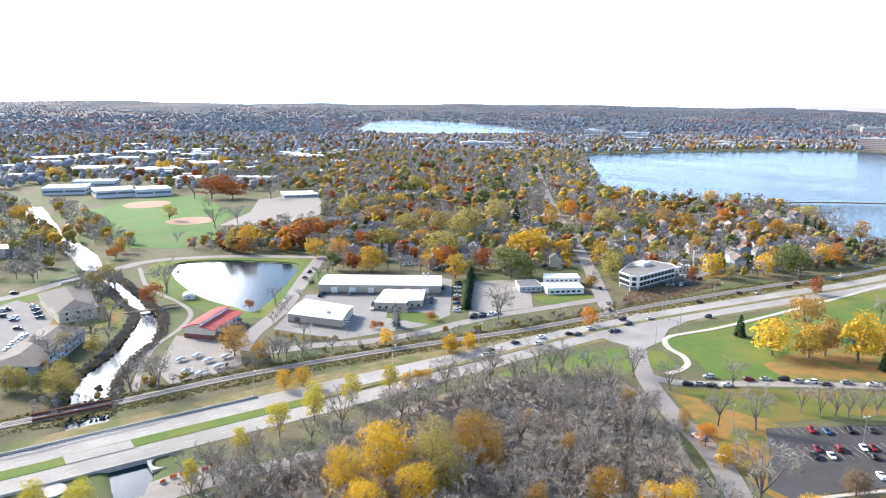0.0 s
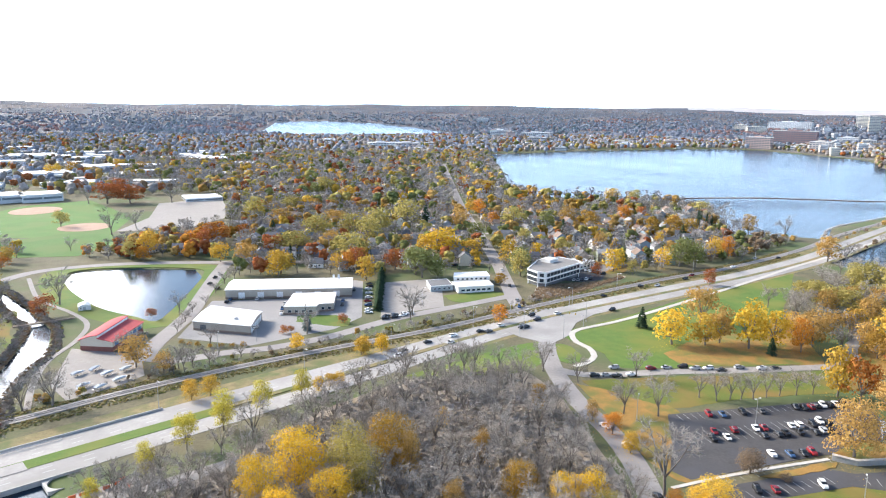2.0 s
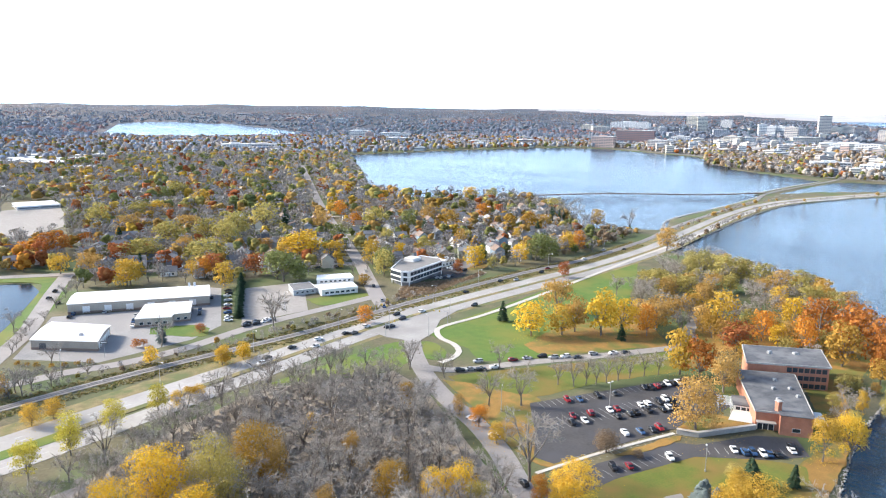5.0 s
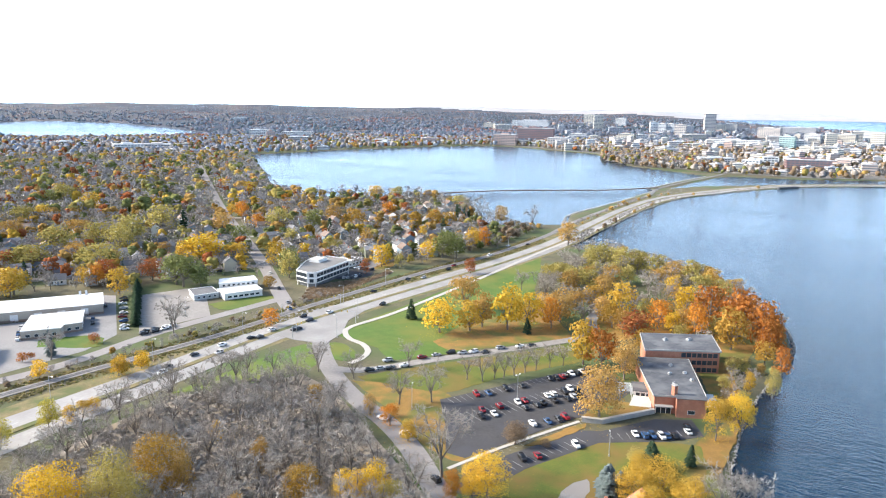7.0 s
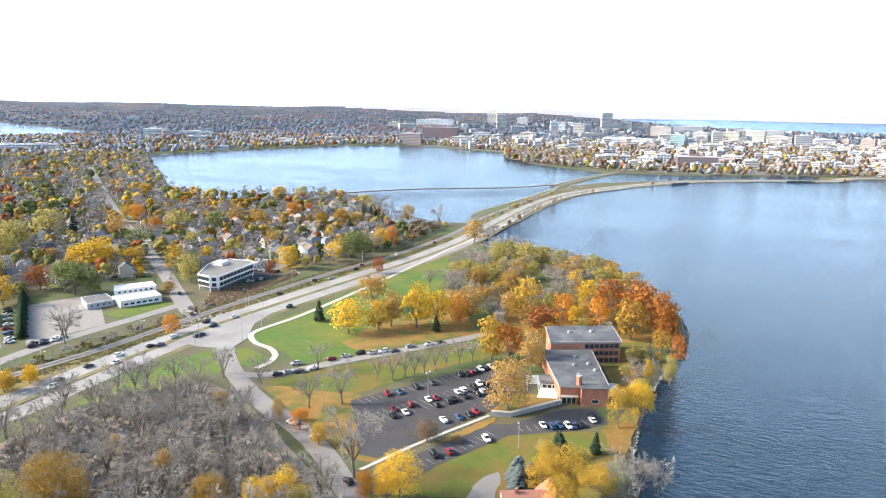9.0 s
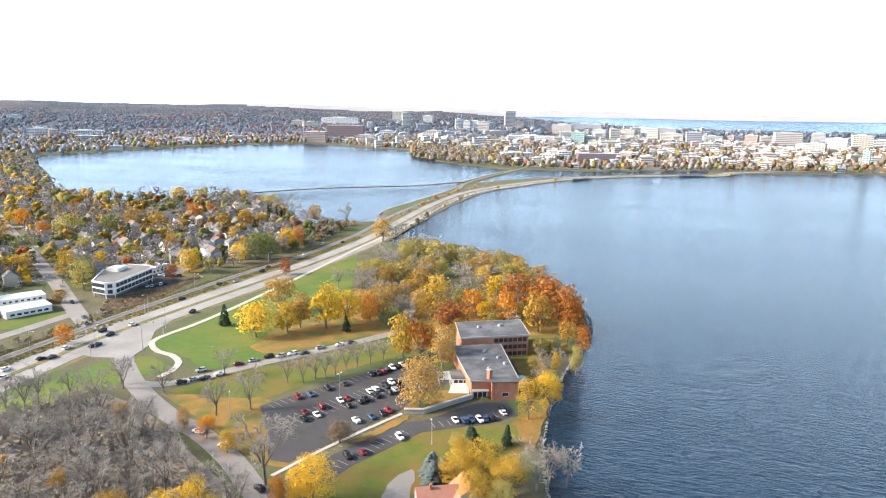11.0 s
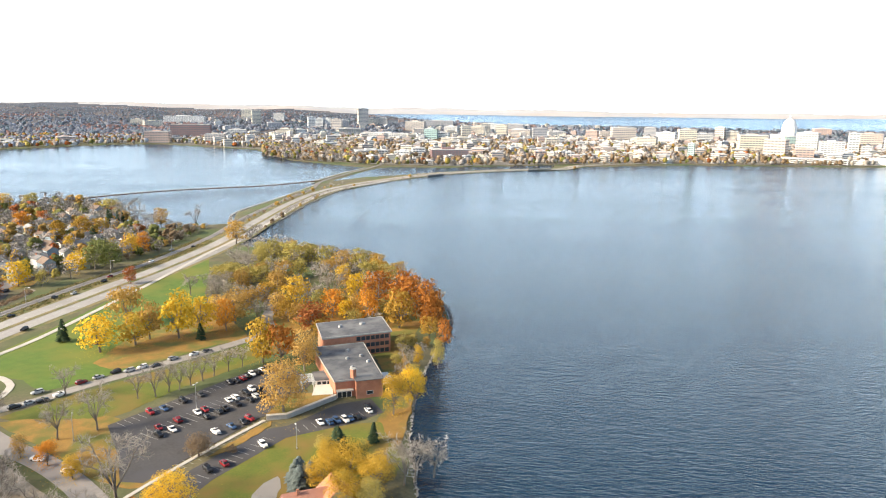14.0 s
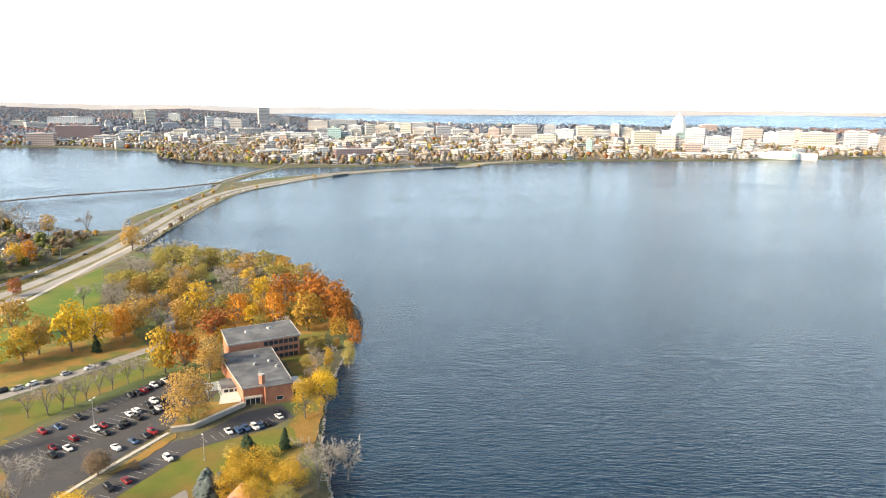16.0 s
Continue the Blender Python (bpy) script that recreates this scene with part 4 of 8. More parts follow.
bmesh.ops.recalc_face_normals(bm, faces=bm.faces)
part("shell", bm, WHITEPAINT, hut)
fit_mesh("door", fitting("door", 1.4, 2.1), SIDING[1], hut, pose(0, -3.52, 0))
window(hut, (-3.2, -3.5), (3.2, -3.5), 1.4, 0.9, 0.8, 0.9)

# low white offices with a flat stepped roof
lo, P = flat_building("low_office", "low white offices with stepped flat roofs", [(62, 416), (84, 419), (83, 432), (60, 430)], 3.6, WHITEWALL, WHITEROOF, 0.3, WHITEPAINT, "office")
windows(lo, (62, 416), (84, 419), 6, 1.0, 2.4, 1.3)
lo2, P = flat_building("low_office", "grey-roofed low office wing", [(46, 421), (60, 424), (58, 440), (45, 437)], 3.2, SIDING[1], SHINGLE[0], 0.3, WHITEPAINT, "office")
windows(lo2, (46, 421), (60, 424), 4, 1.0, 1.6, 1.2)
lo3, P = flat_building("low_office", "two-storey white block behind low offices", [(62, 436), (85, 437), (85, 449), (64, 448)], 5.2, WHITEWALL, WHITEROOF, 0.3, WHITEPAINT, "office")
windows(lo3, (62, 436), (85, 437), 7, 3.2, 1.6, 1.2)

# white three-storey office over a recessed ground floor
of = thing("office_building", "white office building with rows of dark windows", "office building")
OFF = ccw([(109, 437), (113, 427), (118, 424.5), (148, 451), (149, 458), (139, 471), (122, 462)])
part("wall", prism(bmesh.new(), OFF, 2.6, 9.2), WHITEWALL, of)
# solid block, its dark colour stands for shade in the open parking level
part("ground_floor", prism(bmesh.new(), grown(OFF, -1.6), -0.3, 2.6), TARROOF, of, "recessed ground floor, coloured dark for shade")
part("roof", prism(bmesh.new(), grown(OFF, -0.5), 9.0, 9.35), surf("office_roof_gravel", (0.21, 0.20, 0.19), (0.28, 0.27, 0.255), 0.2, 0.9), of)
bm = bmesh.new()
o, i_ = grown(OFF, 0.12), grown(OFF, -0.5)
for k in range(len(OFF)):
    prism(bm, [o[k], o[(k + 1) % len(OFF)], i_[(k + 1) % len(OFF)], i_[k]], 9.0, 9.75)
part("parapet", bm, WHITEPAINT, of)
bm = bmesh.new()
for k in range(len(OFF)):
    prism(bm, [o[k], o[(k + 1) % len(OFF)], i_[(k + 1) % len(OFF)], i_[k]], 5.75, 6.1)
part("string_course", bm, WHITEPAINT, of)
for k in range(len(OFF)):
    a, b = OFF[k], OFF[(k + 1) % len(OFF)]
    L = (Vector(b) - Vector(a)).length
    n = max(1, round(L / 4.2)) if L > 3 else 0
    for z in (3.2, 6.5):
        windows(of, a, b, n, z, 3.4 if L > 8 else 2.6, 2.2, 0.02, 0.98, TARROOF)
for k in range(len(OFF)):
    p = grown(OFF, -0.7)[k]
    part("column", tube(bmesh.new(), (*p, -0.2), (*p, 2.6), 0.3, 0.3, 8), WHITEPAINT, of)
part("plant_room", prism(bmesh.new(), [(128, 452), (135, 458), (130, 464), (123, 458)], 9.3, 11.4), WHITEWALL, of)
off2, P = flat_building("office_annex", "low white annex beside the office car park", [(150, 468), (168, 480), (160, 492), (142, 480)], 4.2, SIDING[0], WHITEROOF, 0.3, WHITEPAINT, "office")
windows(off2, (150, 468), (168, 480), 5, 1.1, 2.0, 1.3)
patch("office_car_park", [(150, 452), (172, 466), (190, 486), (182, 492), (152, 464)], 0.06, STREET, "small car park beside the white office", "car park")

# brick public building on the lake shore: a low hall and a three-storey wing
inst = thing("brick_hall", "orange brick hall with flat grey roof and chimney", "public building")
HALL = ccw([(180, 193), (195, 183), (219, 217), (201, 228)])
part("wall", prism(bmesh.new(), HALL, -1.0, 6.6), BRICK, inst)
part("roof", prism(bmesh.new(), grown(HALL, 0.5), 6.604, 6.9), TARROOF, inst, "patched grey flat roof")
bm = bmesh.new()
o, i_ = grown(HALL, 0.62), grown(HALL, 0.38)
for k in range(4):
    prism(bm, [o[k], o[(k + 1) % 4], i_[(k + 1) % 4], i_[k]], 6.5, 7.1)
part("fascia", bm, STONE, inst, "pale roof fascia")
HB = [tuple(lerp2((180, 193), (195, 183), t)) for t in (0.42, 1.0)]
_d = (Vector((219, 217)) - Vector((195, 183))).normalized()
_fr = ccw([tuple(Vector(HB[0]) - _d * 3.2), tuple(Vector(HB[1]) - _d * 3.2), tuple(Vector(HB[1]) + _d * 0.4), tuple(Vector(HB[0]) + _d * 0.4)])
part("front_bay", prism(bmesh.new(), _fr, -1.0, 7.0), BRICK, inst)
part("bay_roof", prism(bmesh.new(), grown(_fr, 0.25), 7.104, 7.3), TARROOF, inst)
_ch = Vector(lerp2((180, 193), (195, 183), 0.40)) + _d * 1.5
bm = bmesh.new()
prism(bm, [tuple(_ch + Vector(q)) for q in ((-0.8, -0.8), (0.8, -0.8), (0.8, 0.8), (-0.8, 0.8))], 0, 10.4)
chim = part("chimney", bm, BRICK, inst)
bm = bmesh.new()
prism(bm, [tuple(_ch + Vector(q)) for q in ((-1, -1), (1, -1), (1, 1), (-1, 1))], 10.41, 10.7)
part("chimney_cap", bm, STONE, chim)
a_, b_ = Vector(HB[0]) - _d * 3.2, Vector(HB[1]) - _d * 3.2
windows(inst, tuple(a_), tuple(b_), 1, 1.4, 2.6, 1.5, 0.25, 0.75)
windows(inst, (195, 183), (219, 217), 9, 2.8, 3.0, 2.0)
_e = wall_at((180, 193), HB[0], 3.4, 0.0)
en = part("entrance", boxes((-2.6, -0.08, 0, 2.6, 0.1, 3.0)), GLASS, inst, "dark glazed entrance doors")
en.matrix_basis = _e
for u in (-2.7, -0.9, 0.9, 2.7):
    post = part("mullion", boxes((u - 0.1, -0.2, 0, u + 0.1, 0.12, 3.0)), WHITEWALL, inst)
    post.matrix_basis = _e
ca = part("door_canopy", boxes((-3.2, -2.2, 3.02, 3.2, 0.1, 3.35)), STONE, inst)
ca.matrix_basis = _e
for x, y in ((200, 207), (206, 205), (194, 198), (207, 214), (203, 198)):
    roof_unit(inst, x, y, 6.9, 1.3, 1.0, 0.8)
cn = part("entry_canopy", prism(bmesh.new(), ccw([(195.3, 182.6), (199.5, 180), (206, 190), (201.5, 192.6)]), 3.4, 3.8), WHITEWALL, inst)
wing = thing("brick_wing", "three-storey brick wing with window bands", "public building")
WING = ccw([(206, 228), (233, 213), (246, 231), (219, 246)])
part("wall", prism(bmesh.new(), WING, -2.0, 9.6), BRICK, wing)
part("roof", prism(bmesh.new(), grown(WING, 0.5), 9.604, 9.9), TARROOF, wing, "grey flat roof")
bm = bmesh.new()
o, i_ = grown(WING, 0.66), grown(WING, 0.38)
for k in range(4):
    prism(bm, [o[k], o[(k + 1) % 4], i_[(k + 1) % 4], i_[k]], 9.4, 10.1)
part("fascia", bm, STONE, wing, "pale roof fascia")
for r in range(3):
    windows(wing, (206, 228), (233, 213), 7, 0.4 + 3.2 * r, 1.9, 1.9, 0.48, 0.98, TARROOF)
    windows(wing, (233, 213), (246, 231), 5, 0.4 + 3.2 * r, 1.9, 1.9)
roof_unit(wing, 222, 234, 9.9)
roof_unit(wing, 232, 230, 9.9, 2.2, 1.6, 0.7)
lob = thing("glass_lobby", "small glazed entrance lobby with a grey roof", "lobby")
LOB = ccw([(182, 206.3), (187, 202), (192, 210.5), (187, 213.5)])
part("wall", prism(bmesh.new(), LOB, -0.2, 3.2), WHITEWALL, lob)
part("roof", prism(bmesh.new(), grown(LOB, 0.4), 3.204, 3.5), TARROOF, lob)
windows(lob, (182, 206.3), (187, 202), 3, 0.5, 1.7, 2.2)
windows(lob, (187, 213.5), (182, 206.3), 4, 0.5, 1.8, 2.2)
# white timber pergola beside the lobby
pg = thing("pergola", "white timber pergola beside the glazed lobby", "pergola", "", 181.5, 211, 0, 54)
for u in (-4, 0, 4):
    for v in (-2.2, 2.2):
        part("post", boxes((u - 0.12, v - 0.12, -0.2, u + 0.12, v + 0.12, 2.9)), WHITEPAINT, pg)
for v in (-2.2, 2.2):
    part("beam", boxes((-4.6, v - 0.1, 2.9, 4.6, v + 0.1, 3.15)), WHITEPAINT, pg)
for k in range(10):
    part("slat", boxes((-4.4 + k * 0.96, -2.8, 3.154, -4.24 + k * 0.96, 2.8, 3.32)), WHITEPAINT, pg)
# retaining wall with a planted terrace
rw = thing("retaining_wall", "grey stone retaining wall along the drive", "wall")
bm = bmesh.new()
prism(bm, [(150.5, 197), (156, 192.4), (179.5, 191.8), (179.5, 192.6), (156.3, 193.2), (151, 197.8)], -0.3, 1.75)
part("masonry", bm, STONE, rw)
bm = bmesh.new()
prism(bm, [(150.3, 196.8), (155.9, 192.1), (179.5, 191.5), (179.5, 192.7), (156.4, 193.4), (151.2, 198)], 1.754, 1.95)
part("coping", bm, PAVING, rw)
patch("terrace", [(151, 198), (157, 193.6), (179, 193), (178, 198), (171, 206), (160, 203)], 1.5, LEAFGRASS, "leaf-strewn terrace above the stone wall", "terrace", 1.8)
patch("terrace_paving", [(173.5, 199), (179.6, 193.8), (186.4, 201.8), (181.4, 206)], 1.62, PAVING, "pale paved entrance terrace", "terrace", 1.8)

# lakeside house with a pink wall and brown roof
def gable_house(w, d, h, rise, wall_mat, roof_mat, name="house", windows_n=3, storeys=1, chimney=True):
    """A gabled house centred on its root, ridge along x."""
    root = new(name)
    bm = bmesh.new()
    box(bm, -w / 2, -d / 2, -0.4, w / 2, d / 2, h)
    for x in (-w / 2, w / 2):
        bm.faces.new([bm.verts.new(p) for p in ((x, -d / 2, h), (x, d / 2, h), (x, 0, h + rise))])
    part("wall", bm, wall_mat, root)
    bm = bmesh.new()
    o, e = 0.45, 0.35
    k = rise / (d / 2)
    for s in (-1, 1):
        sheet(bm, [(-w / 2 - e, s * (d / 2 + o), h - k * o + 0.12), (w / 2 + e, s * (d / 2 + o), h - k * o + 0.12), (w / 2 + e, 0, h + rise + 0.12), (-w / 2 - e, 0, h + rise + 0.12)], 0.2)
    part("roof", bm, roof_mat, root)
    if chimney:
        part("chimney", boxes((w * 0.2, 0.3, h, w * 0.2 + 0.8, 1.0, h + rise + 1.0)), BRICK, root)
    for r in range(storeys):
        z = 0.9 + 2.7 * r
        for i in range(2):
            plain_window(root, (-w / 2, -d / 2), (w / 2, -d / 2), w * (0.25 + 0.5 * i), z, 1.4, 1.5)
        if r == 0:
            plain_window(root, (w / 2, -d / 2), (w / 2, d / 2), d / 2, z, 1.2, 1.5)
    fit_mesh("door", fitting("door", 1.0, 2.1), SIDING[3], root, pose(w * 0.05, -d / 2 - 0.02, 0))
    return root


PINK = surf("pink_stucco", (0.60, 0.30, 0.34), (0.68, 0.38, 0.42), 0.4, 0.85)
TERRA = surf("red_brown_shingles", (0.36, 0.16, 0.11), (0.45, 0.22, 0.16), 0.6, 0.9)
lh = tagged(gable_house(14, 8, 3.4, 3.0, PINK, TERRA, "lakeside_house", 4), "pink house with a red-brown shingle roof by the lake", "house")
lh.matrix_basis = pose(121, 141, 0, 0, 0, 150)
lh2 = tagged(gable_house(9, 8, 4.4, 3.4, SIDING[3], TERRA, "lakeside_house", 2), "taller house wing with a red-brown gable roof", "house")
lh2.matrix_basis = pose(127, 137, 0, 0, 0, 60)
patch("house_drive", [(108, 152), (116, 160), (128, 163), (124, 157), (117, 150), (112, 140), (104, 130), (98, 134)], 0.1, GRAVEL, "pale gravel drive to the lakeside house", "drive")

bs, P = flat_building("workshop", "white workshop with a blue end wall by the creek", [(-335, 500), (-308, 508), (-312, 526), (-340, 520)], 6.5, WHITEWALL, WHITEROOF, 0.4, WHITEPAINT, "workshop")
part("blue_panel", prism(bmesh.new(), [(-312, 506.6), (-307.7, 507.9), (-308.0, 508.9), (-312.2, 507.4)], 0, 6.2), BLUEPAINT, bs, "blue painted end panel")
windows(bs, (-335, 500), (-308, 508), 5, 1.5, 2.4, 1.6)

# ---- the houses of the neighbourhood ----
_r = random.Random(77)


def near_house(x, y):
    for hx, hy, g in HOUSE_GRID.get((int(x // 40), int(y // 40)), ()):
        if (hx - x) ** 2 + (hy - y) ** 2 < g * g:
            return True
    return False


HOUSE_GRID = {}


def claim(x, y, g):
    for i in (-1, 0, 1):
        for j in (-1, 0, 1):
            HOUSE_GRID.setdefault((int(x // 40) + i, int(y // 40) + j), []).append((x, y, g))


masters = []
for i in range(14):
    st = 1 + (i % 3 != 0)
    m = gable_house(_r.uniform(8, 12), _r.uniform(6.5, 8.5), 2.9 * st + 0.4, _r.uniform(2.0, 3.2), SIDING[(0, 1, 0, 2, 3, 0, 4)[i % 7]], SHINGLE[(0, 1, 2, 0, 3, 1, 0)[(i * 3) % 7]], "house", 3, st, i % 2 == 0)
    tagged(m, ("white", "grey", "white", "tan", "blue", "white", "green")[i % 7] + " clapboard house with a " + ("grey", "brown", "dark", "grey", "pale", "brown", "grey")[(i * 3) % 7] + " gable roof among trees", "house", "houses in the neighbourhood")
    masters.append(m)
_spots = []
HOODP = [(-78, 535), (-70, 482), (0, 478), (60, 480), (88, 478), (118, 482), (150, 492), (203, 470), (263, 505), (315, 570), (330, 630), (350, 690), (370, 750), (310, 830), (225, 860), (200, 950), (235, 1180), (-100, 1250), (-250, 1100), (-160, 960), (-120, 800), (-100, 660)]
for row in range(-12, 16):
    for col in range(60):
        y = 482 + col * 19.0 + (9 if row % 2 else 0) + _r.uniform(-5, 5)
        x = 102 + (y - 497) * 0.055 + row * 21.0 + _r.uniform(-5, 5)
        if -3 < x - 102 - (y - 497) * 0.055 < 3 or not inside(HOODP, np.array(x), np.array(y)):
            continue
        if dist_to(LAKESIDE, np.array(x), np.array(y), False) < 11 or _r.random() < 0.16 + max(0, y - 720) / 1300:
            continue
        _spots.append((x, y, (90 if row % 2 else -90) + _r.choice((0, 0, 90)) + _r.uniform(-9, 9)))
_spots = sorted(_spots, key=lambda q: q[1])[:195] + [(-150, 560, 20), (-128, 548, 5), (-112, 560, 95), (-138, 585, 30), (-118, 600, 80), (-165, 548, 10), (-116, 640, 90)]
_r.shuffle(_spots)
for n, (x, y, a) in enumerate(_spots):
    m = pose(x, y, 0.02, 0, 0, a)
    if n < len(masters):
        masters[n].matrix_basis = m
    else:
        copy_thing(masters[_r.randrange(len(masters))], m)
    claim(x, y, 5.4)

# ---- cars ----
TYRE = surf("tyre_rubber", (0.02, 0.02, 0.02), (0.035, 0.035, 0.035), 3, 0.9)
CARGLASS = glass_mat("car_glass", (0.02, 0.025, 0.03))
PAINTS = {"w": ("white", (0.75, 0.75, 0.74)), "k": ("black", (0.018, 0.018, 0.02)), "g": ("dark grey", (0.07, 0.072, 0.075)), "s": ("silver", (0.42, 0.43, 0.44)), "r": ("red", (0.20, 0.015, 0.02)), "b": ("blue", (0.035, 0.075, 0.16))}


def loft(sections):
    """A closed skin over rectangular sections: x, half width, z low, z high."""
    bm = bmesh.new()
    rings = [[bm.verts.new((x, -w, z0)), bm.verts.new((x, w, z0)), bm.verts.new((x, w * 1.0, z0 + (z1 - z0) * 0.6)), bm.verts.new((x, w * 0.86, z1)), bm.verts.new((x, -w * 0.86, z1)), bm.verts.new((x, -w, z0 + (z1 - z0) * 0.6))] for x, w, z0, z1 in sections]
    for p, q in zip(rings, rings[1:]):
        for k in range(6):
            bm.faces.new((p[k], p[(k + 1) % 6], q[(k + 1) % 6], q[k]))
    bm.faces.new(rings[0][::-1])
    bm.faces.new(rings[-1])
    bmesh.ops.recalc_face_normals(bm, faces=bm.faces)
    return bm


_cars = {}


def car_master(paint, kind):
    name, col = PAINTS[paint]
    m = surf(name.replace(" ", "_") + "_car_paint_" + kind, col, [min(1, c * 1.12) for c in col], 0.6, 0.25, 0.0, bump=0, rnd=0.15)
    root = tagged(new("car"), name + {"sedan": " saloon car", "suv": " sport utility car", "van": " pickup van"}[kind] + " on the asphalt", "car", "cars")
    up = {"sedan": 0.0, "suv": 0.22, "van": 0.3}[kind]
    part("body", loft([(-2.3, 0.72, 0.42, 0.78 + up), (-2.1, 0.88, 0.26, 0.95 + up), (-1.0, 0.9, 0.24, 0.98 + up), (0.7, 0.9, 0.24, 0.96 + up), (1.9, 0.86, 0.26, 0.82 + up), (2.25, 0.68, 0.4, 0.66 + up)]), m, root)
    back = {"sedan": -1.75, "suv": -2.15, "van": -0.4}[kind]
    part("cabin_glass", loft([(back, 0.70, 0.93 + up, 0.97 + up), (back + (0.6 if kind == "sedan" else 0.2), 0.76, 0.94 + up, 1.38 + up), (0.15, 0.76, 0.94 + up, 1.40 + up), (1.0, 0.72, 0.92 + up, 0.97 + up)]), CARGLASS, root)
    part("roof", loft([(back + (0.68 if kind == "sedan" else 0.25), 0.72, 1.385 + up, 1.42 + up), (-0.4, 0.74, 1.405 + up, 1.47 + up), (0.12, 0.70, 1.405 + up, 1.43 + up)]), m, root)
    for x in (-1.4, 1.4):
        for y in (-0.82, 0.82):
            part("wheel", tube(bmesh.new(), (x, y - 0.11, 0.33), (x, y + 0.11, 0.33), 0.33, 0.33, 10), TYRE, root)
    return root


def car(x, y, heading, paint):
    kind = rng.choice(("sedan", "sedan", "suv", "suv", "van" if paint in "wksg" else "suv"))
    m = pose(x, y, 0.16 if -10 < y - 200 < 80 and 95 < x < 195 else 0.2, 0, 0, heading + rng.uniform(-3, 3) + rng.choice((0, 180)))
    if (paint, kind) not in _cars:
        _cars[paint, kind] = car_master(paint, kind)
        _cars[paint, kind].matrix_basis = m
        return _cars[paint, kind]
    return copy_thing(_cars[paint, kind], m)



# ---- cars: x, y, heading, paint ----
car(140.9, 233.9, 82, "k")
car(148.6, 234.4, 82, "g")
car(129.9, 220.1, 82, "r")
car(138.4, 220.7, 82, "w")
car(141.5, 220.7, 82, "r")
car(138.2, 215.0, 82, "k")
car(143.7, 215.4, 82, "k")
car(146.5, 215.7, 82, "k")
car(152.2, 221.5, 82, "w")
car(155.2, 221.7, 82, "w")
car(151.9, 216.0, 82, "k")
car(157.6, 215.5, 82, "k")
car(160.9, 216.6, 82, "s")
car(163.4, 216.5, 82, "k")
car(160.4, 221.6, 82, "k")
car(164.3, 223.5, 82, "w")
car(166.4, 221.9, 82, "k")
car(163.3, 236.2, 82, "k")
car(165.9, 235.1, 82, "k")
car(169.0, 235.6, 82, "r")
car(171.9, 236.4, 82, "k")
car(174.5, 236.7, 82, "w")
car(177.3, 236.6, 82, "k")
car(179.8, 236.7, 82, "w")
car(183.2, 237.4, 82, "k")
car(133.1, 202.1, 82, "w")
car(139.1, 201.4, 82, "b")
car(143.9, 201.5, 82, "k")
car(147.0, 201.9, 82, "r")
car(127.6, 233.7, 82, "r")
car(132.5, 232.9, 82, "b")
car(130.4, 220.1, 82, "r")
car(122.6, 219.8, 82, "r")
car(124.9, 215.0, 82, "w")
car(119.6, 214.7, 82, "k")
car(160.7, 180.3, 70, "w")
car(162.9, 178.0, 70, "b")
car(165.3, 176.9, 70, "b")
car(167.7, 175.1, 70, "w")
car(169.7, 174.6, 70, "b")
car(172.3, 173.6, 70, "k")
car(178.7, 174.4, 70, "w")
car(180.9, 176.9, 70, "k")
car(137.2, 181.9, 77, "w")
car(121.6, 181.0, 77, "r")
car(116.2, 181.5, 77, "k")
car(85.4, 180.6, 95, "k")
car(98.7, 275.5, 2, "k")
car(103.8, 275.6, 2, "s")
car(110.0, 283.5, 2, "s")
car(107.9, 273.9, 2, "k")
car(114.3, 274.6, 2, "w")
car(125.5, 280.8, 2, "r")
car(132.7, 281.4, 2, "s")
car(140.0, 281.6, 2, "k")
car(144.4, 278.9, 2, "s")
car(150.1, 278.6, 2, "w")
car(154.6, 275.9, 2, "g")
car(164.1, 278.2, 2, "s")
car(173.2, 276.0, 2, "w")
car(179.4, 275.6, 2, "g")
car(86.5, 228.0, 120, "w")
car(89.0, 212.7, 120, "w")
car(19.0, 307.3, 31, "w")
car(22.1, 314.5, 31, "k")
car(34.2, 325.4, 31, "k")
car(44.6, 324.0, 31, "w")
car(86.0, 344.3, 31, "k")
car(94.0, 364.6, 31, "k")
car(91.2, 381.7, 85, "b")
car(93.3, 395.8, 85, "s")
car(96.2, 429.4, 85, "k")
car(100.4, 473.3, 85, "w")
car(140.9, 370.7, 29, "k")
car(146.5, 400.3, 29, "k")
car(177.5, 420.2, 29, "k")
car(188.5, 421.1, 29, "s")
car(214.4, 436.9, 29, "k")
car(264.6, 468.7, 29, "w")
car(314.6, 494.1, 29, "k")
car(296.6, 495.6, 29, "s")
car(223.4, 446.2, 29, "r")
car(47.6, 333.9, 31, "w")
car(61.9, 339.5, 31, "k")
car(65.9, 338.7, 31, "g")
car(74.0, 348.0, 31, "w")
car(84.1, 343.7, 31, "k")
car(95.0, 356.2, 31, "k")
car(108.9, 366.5, 31, "w")
car(9.6, 442.3, 4, "g")
car(9.8, 435.0, 4, "k")
car(8.9, 428.9, 4, "w")
car(8.9, 418.9, 4, "s")
car(8.6, 409.4, 4, "w")
car(7.8, 401.9, 4, "r")
car(7.9, 393.0, 4, "b")
car(8.1, 384.2, 4, "w")
car(7.7, 378.6, 4, "w")
car(0.2, 427.7, 85, "k")
car(-6.3, 403.5, 85, "b")
car(-6.4, 395.4, 85, "k")
car(-38.7, 389.4, 85, "b")
car(-38.4, 381.0, 85, "w")
car(-54.7, 411.8, 85, "s")
car(-48.1, 417.2, 85, "s")
